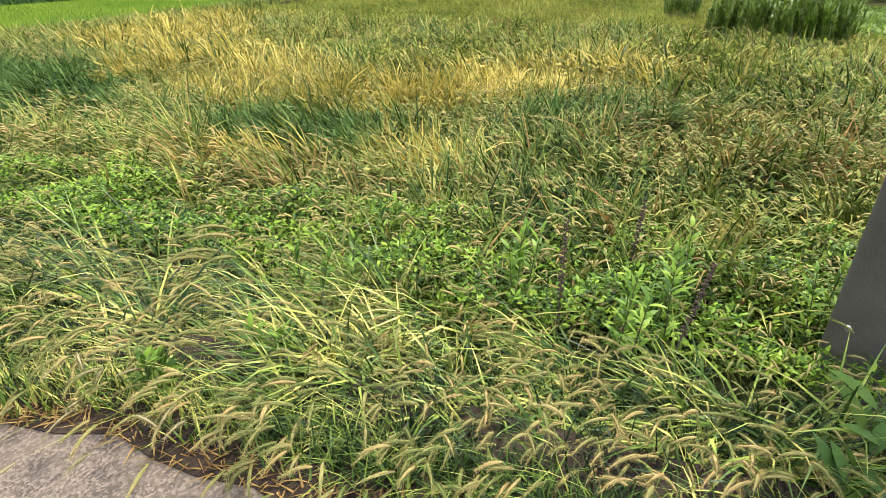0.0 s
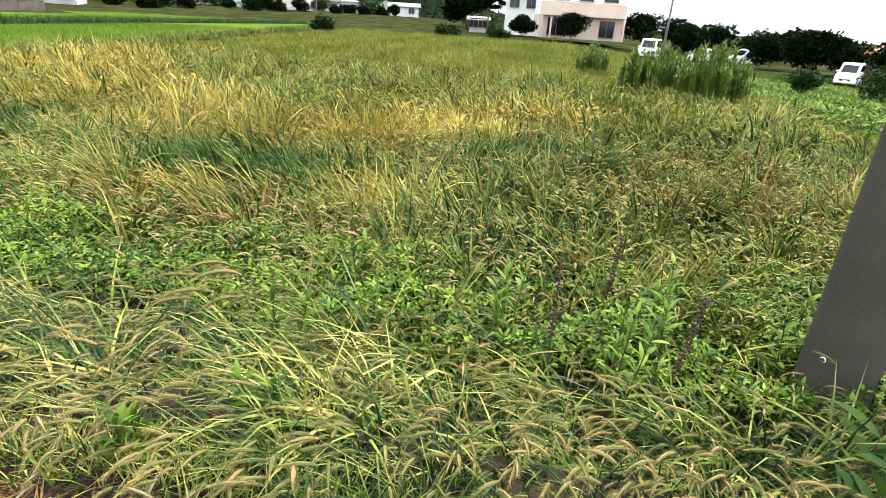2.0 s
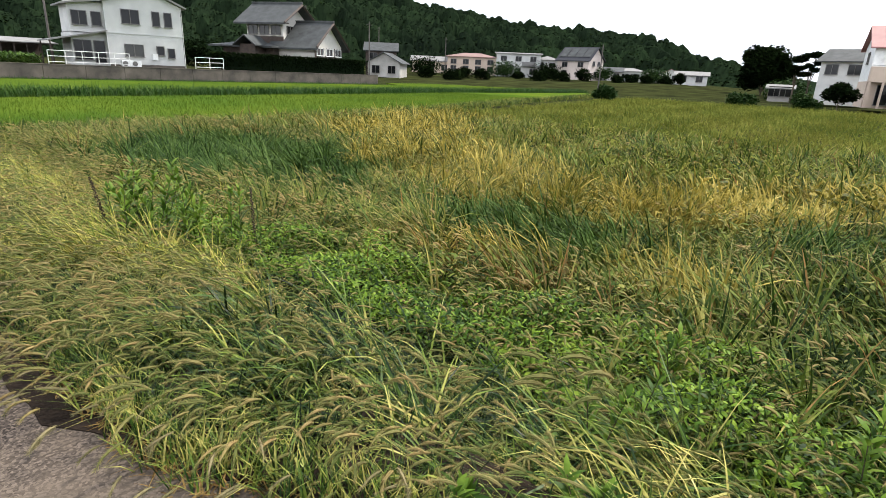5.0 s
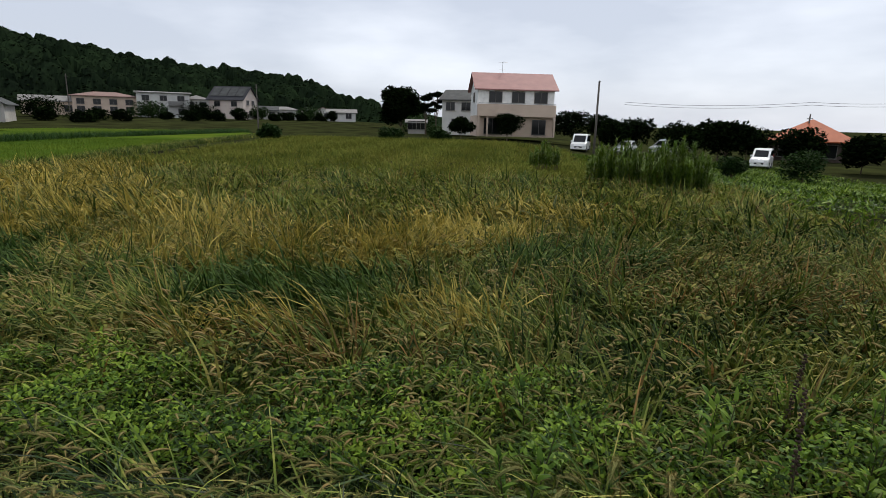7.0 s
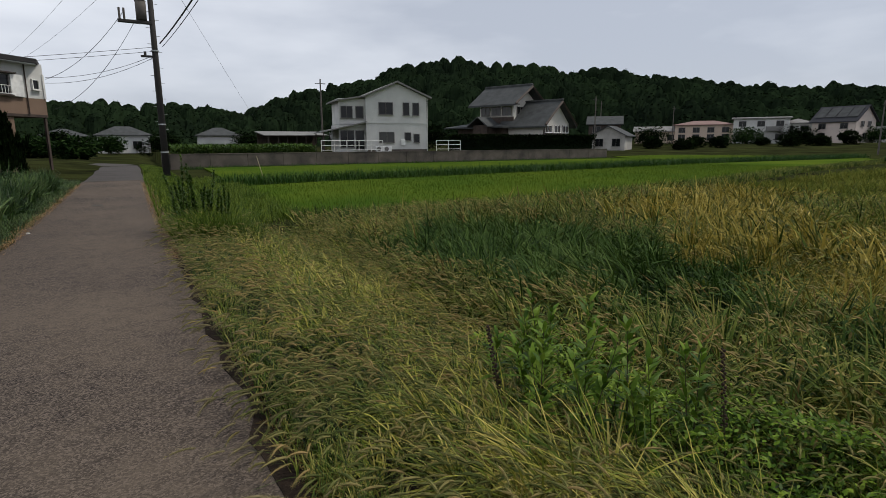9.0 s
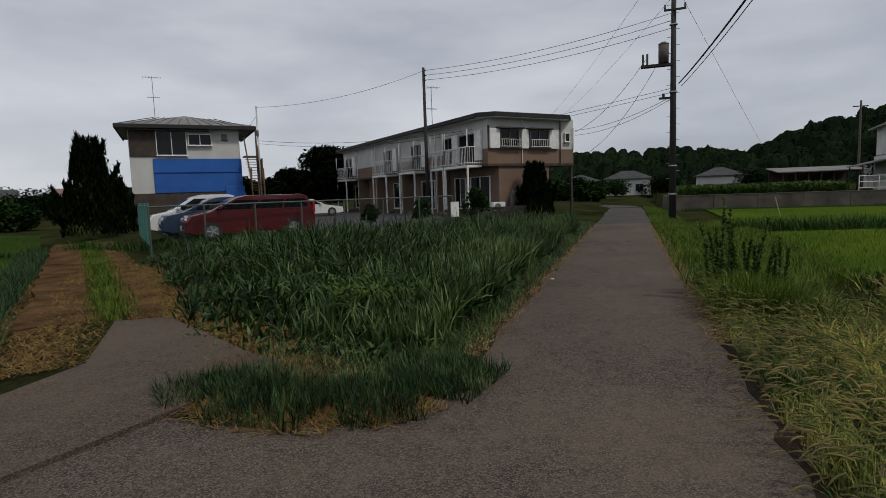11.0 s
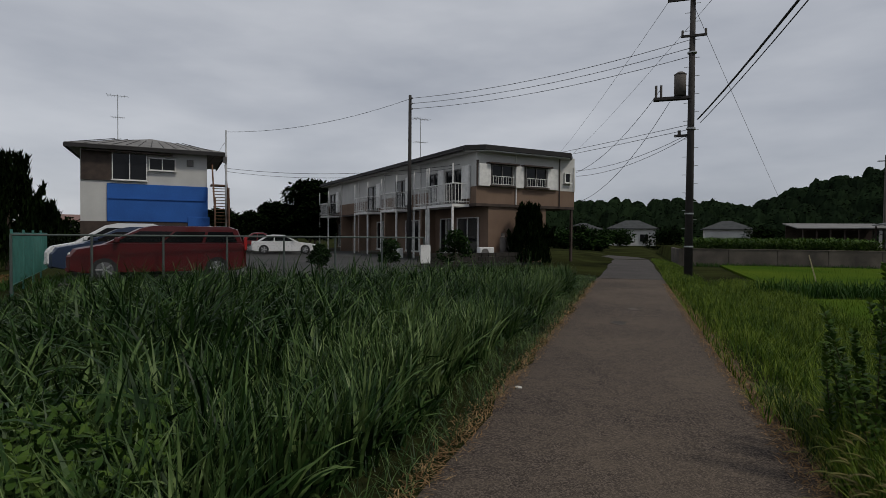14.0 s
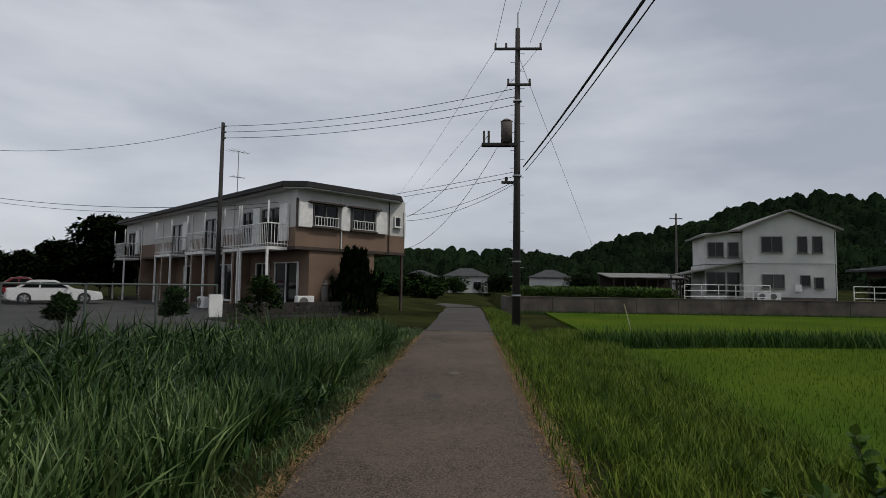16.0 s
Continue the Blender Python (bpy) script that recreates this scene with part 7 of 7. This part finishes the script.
for k in range(18):
    f = k / 17
    x, y = 76 + 68 * f + R5.uniform(-3, 3), 78 - 44 * f ** 1.1 + R5.uniform(-3, 3)
    x, y = x - 6 * (k % 2), y - 3 * (k % 2)
    tree("garden_tree", x, y, R5.uniform(1.2, 2.6), R5.uniform(1.2, 2.4), "dark garden tree among the far houses", M_FOREST, 700, 0.45, 0.06, 7, 0.8, "trees among the far houses")

# ------------------------------------------------------------------ poles and wires


def pole_shaft(bm, h, r0, r1, n=16):
    return rod(bm, (0, 0, -0.5), (0, 0, h), r0, r1, n)


UP = pose(2.28, 25.5, 0)
up = empty("utility_pole", UP, "tall concrete utility pole with crossarms and a transformer", "utility pole", "utility poles")
part("shaft", pole_shaft(bmesh.new(), 12.6, 0.18, 0.1), M_POLE_DARK, up, smooth=True)
part("top_pin", rods(((0, 0, 12.5), (0, 0, 13.3), 0.03)), M_STEEL, up)
for z, a, b in ((11.65, -1.0, 1.0), (10.1, -0.45, 0.55)):
    arm = part("crossarm", boxes((((a + b) / 2, -0.14, z), (b - a, 0.09, 0.09))), M_POLE_DARK, up)
    for x in (a + 0.05, b - 0.05, a + 0.5):
        part("insulator", rods(((x, -0.14, z), (x, -0.14, z + 0.25), 0.045)), M_POLE, arm)
part("bracket", boxes(((-0.75, -0.1, 7.55), (1.5, 0.12, 0.12)), ((-0.75, 0.1, 7.55), (1.5, 0.12, 0.12))), M_POLE_DARK, up)
tr = part("transformer", rod(bmesh.new(), (-0.45, 0, 7.65), (-0.45, 0, 8.55), 0.24, n=18), M_POLE, up, "grey cylindrical transformer", smooth=True)
part("lid", rod(bmesh.new(), (-0.45, 0, 8.55), (-0.45, 0, 8.65), 0.26, 0.12, 18), M_POLE, tr)
for x in (-1.2, -1.4):
    part("cutout", rods(((x, 0, 7.6), (x, 0, 8.15), 0.05)), M_POLE, up)
part("cable_clamp", boxes(((-0.3, 0, 5.95), (0.7, 0.1, 0.1)), ((-0.45, 0, 6.05), (0.12, 0.12, 0.25))), M_POLE_DARK, up)
for k in range(26):
    z, s = 2.0 + k * 0.38, 1 if k % 2 else -1
    part("step_bolt", rods(((s * 0.1, 0, z), (s * 0.3, 0, z), 0.012), n=5), M_STEEL, up)
for z in (1.2, 2.6, 6.2, 9.4):
    part("band", rod(bmesh.new(), (0, 0, z), (0, 0, z + 0.06), 0.19, n=16), M_STEEL, up)

P2 = Vector((-12.1, 29.25, 0.2))
p2 = empty("service_pole", pose(*P2), "slim dark pole in front of the flats", "utility pole", "utility poles")
part("shaft", pole_shaft(bmesh.new(), 9.4, 0.13, 0.085), M_POLE_DARK, p2, smooth=True)
for z in (9.2, 8.9, 8.6):
    part("insulator", rods(((0, 0, z), (0.2, -0.1, z), 0.04)), M_POLE, p2)
P3 = Vector((-24.0, 28.2, 0.2))
p3_ = empty("thin_pole", pose(*P3), "thin steel pole beside the outside stair", "utility pole", "utility poles")
part("shaft", pole_shaft(bmesh.new(), 7.85, 0.06, 0.045, 10), M_STEEL, p3_, smooth=True)
part("meter", boxes(((0, -0.08, 6.0), (0.2, 0.14, 0.4)), bevel=0.01), M_ALU, p3_)
NP = pose(3.45, -12.1, float(height(3.45, -12.1)))
np_ = empty("roadside_pole", NP, "thick smooth grey concrete pole standing in the weeds", "utility pole", "utility poles")
part("shaft", rod(bmesh.new(), (0, 0, -0.5), (0, 0, 12.0), 0.185, 0.11, 32), M_POLE, np_, smooth=True)
for z, ang in ((0.46, 128), (1.95, 165), (1.55, 150)):
    m = Matrix.Rotation(radians(ang), 4, "Z") @ Matrix.Translation((0.183 - 0.006 * z, 0, z)) @ Matrix.Rotation(radians(90), 4, "Y")
    bm = bmesh.new()
    bmesh.ops.create_cone(bm, cap_ends=False, segments=16, radius1=0.017, radius2=0.012, depth=0.008, matrix=m)
    part("bolt_ring", bm, M_SIGN, np_)
TP = pose(60.0, -18.5, float(height(60, -18.5)))
tp = empty("lamp_pole", TP, "slim grey pole beside the parked white van", "utility pole", "utility poles")
part("shaft", pole_shaft(bmesh.new(), 7.5, 0.13, 0.09, 12), M_POLE, tp, smooth=True)
part("lamp_head", boxes(((-0.2, 0, 7.4), (0.5, 0.15, 0.1)), bevel=0.03), M_STEEL, tp)
for x, y, h in ((20.2, 56.0, 8.0), (66, 60, 9.0), (99, 92, 10), (112, 82, 8.5), (70, -44, 5.2), (58, -52, 5.2), (88, 30, 7), (120, 12, 8), (78, 92, 13)):
    z = float(height(x, y))
    ob = empty("far_pole", pose(x, y, z), "slim utility pole among the houses", "utility pole", "far poles")
    part("shaft", pole_shaft(bmesh.new(), h, 0.13, 0.08, 8), M_POLE, ob)
    part("crossarm", boxes(((0, 0, h - 0.5), (1.2, 0.08, 0.08))), M_POLE_DARK, ob)


def wire(name, a, b, sag, label, r=0.012, n=14):
    """A hanging cable."""
    cu = bpy.data.curves.new(name, "CURVE")
    cu.dimensions, cu.bevel_depth, cu.bevel_resolution = "3D", r, 1
    sp = cu.splines.new("POLY")
    sp.points.add(n)
    a, b = Vector(a), Vector(b)
    for k in range(n + 1):
        f = k / n
        p = a.lerp(b, f)
        sp.points[k].co = (p.x, p.y, p.z - 4 * sag * f * (1 - f), 1)
    cu.materials.append(M_WIRE)
    me = bpy.data.meshes.new_from_object(bpy.data.objects.new(name, cu))
    me.materials.clear()
    me.materials.append(M_WIRE)
    return tagged(new(name, me), label, "cable", "overhead cables")


for z, z2 in ((9.95, 9.4), (9.6, 9.1), (9.25, 8.8)):
    wire("service_cable", (2.18, 25.4, z), (P2.x + 0.2, P2.y - 0.1, z2), 0.35, "thin black cable from the tall pole to the service pole")
wire("yard_cable", (P2.x, P2.y, 9.4), (P3.x, P3.y, 7.95), 0.5, "thin black cable sagging across the car park", 0.011)
wire("yard_cable", (P3.x, P3.y, 5.7), (-8.0, 27.6, 5.4), 0.45, "thin black cable sagging across the car park", 0.013)
wire("yard_cable", (P3.x, P3.y, 5.5), (-8.6, 28.2, 5.3), 0.5, "thin black cable sagging across the car park", 0.011)
wire("yard_cable", (P3.x, P3.y, 7.4), (-26.4, 29.3, 6.2), 0.1, "thin black cable to the blue-walled house", 0.01)
for a, b, s in (((2.18, 25.5, 6.0), (-3.0, 31.6, 5.3), 0.3), ((2.18, 25.5, 5.9), (-3.0, 31.6, 5.0), 0.35), ((1.08, 25.5, 8.0), (-3.0, 31.6, 5.2), 0.5), ((1.48, 25.5, 7.5), (-2.8, 31.9, 3.6), 0.7), ((2.18, 25.5, 6.4), (-40, 60, 7.5), 0.8), ((2.18, 25.5, 6.2), (-40, 60, 7.2), 0.8)):
    wire("branch_cable", a, b, s, "thin black branch cable running off the tall pole", 0.011)
for dx, z, z2, r in ((-0.95, 11.9, 11.6, 0.009), (0.95, 11.9, 11.6, 0.009), (0.0, 13.2, 12.6, 0.008), (0.5, 11.9, 11.6, 0.009)):
    wire("line_cable", (2.28 + dx, 25.35, z), (3.45 + dx, -12.1, z2), 0.7, "power line following the road overhead", r, 24)
for dx, z, r in ((0.25, 6.6, 0.030), (0.35, 6.45, 0.014)):
    wire("telephone_cable", (2.28 + dx, 25.4, z), (3.45 + dx, -12.1, 6.9), 0.55, "thick black telephone cable following the road", r, 24)
wire("stay_wire", (2.38, 25.6, 11.3), (16.5, 68.0, 2.5), 0.1, "thin slanting stay wire from the tall pole", 0.01)
for dx, z in ((-0.9, 11.8), (0.9, 11.8)):
    wire("line_cable", (2.28 + dx, 25.6, z), (-14 + dx, 96, 13), 0.8, "power line running off towards the woods", 0.009)
for z in (8.2, 7.9):
    wire("line_cable", (70, -44, z - 3.4), (58, -52, z - 3.4), 0.3, "distant power line among the houses", 0.02)
    wire("line_cable", (74, -24, z - 3.6), (70, -44, z - 3.4), 0.4, "distant power line among the houses", 0.02)

# leaning cane in the paddy, a pale stone at the road's edge
st = empty("cane_stake", pose(7.6, 27.6, float(height(7.6, 27.6)), 0, -14, 0), "leaning bamboo cane stuck in the paddy's bank", "stake")
part("cane", rod(bmesh.new(), (0, 0, -0.2), (0, 0, 1.35), 0.025, 0.02), M_BAMBOO, st)
for k in range(4):
    part("node", rod(bmesh.new(), (0, 0, 0.1 + 0.35 * k), (0, 0, 0.12 + 0.35 * k), 0.03), M_BAMBOO, st)
bm = bmesh.new()
bmesh.ops.create_icosphere(bm, subdivisions=2, radius=0.03)
for v in bm.verts:
    v.co = Vector((v.co.x * 1.3, v.co.y, v.co.z * 0.5)) * (1 + 0.15 * noise.noise(v.co * 30))
thing("stone", bm, M_STONE, "small pale stone at the road's edge", "stone", pose(-1.14, 5.4, 0.022))
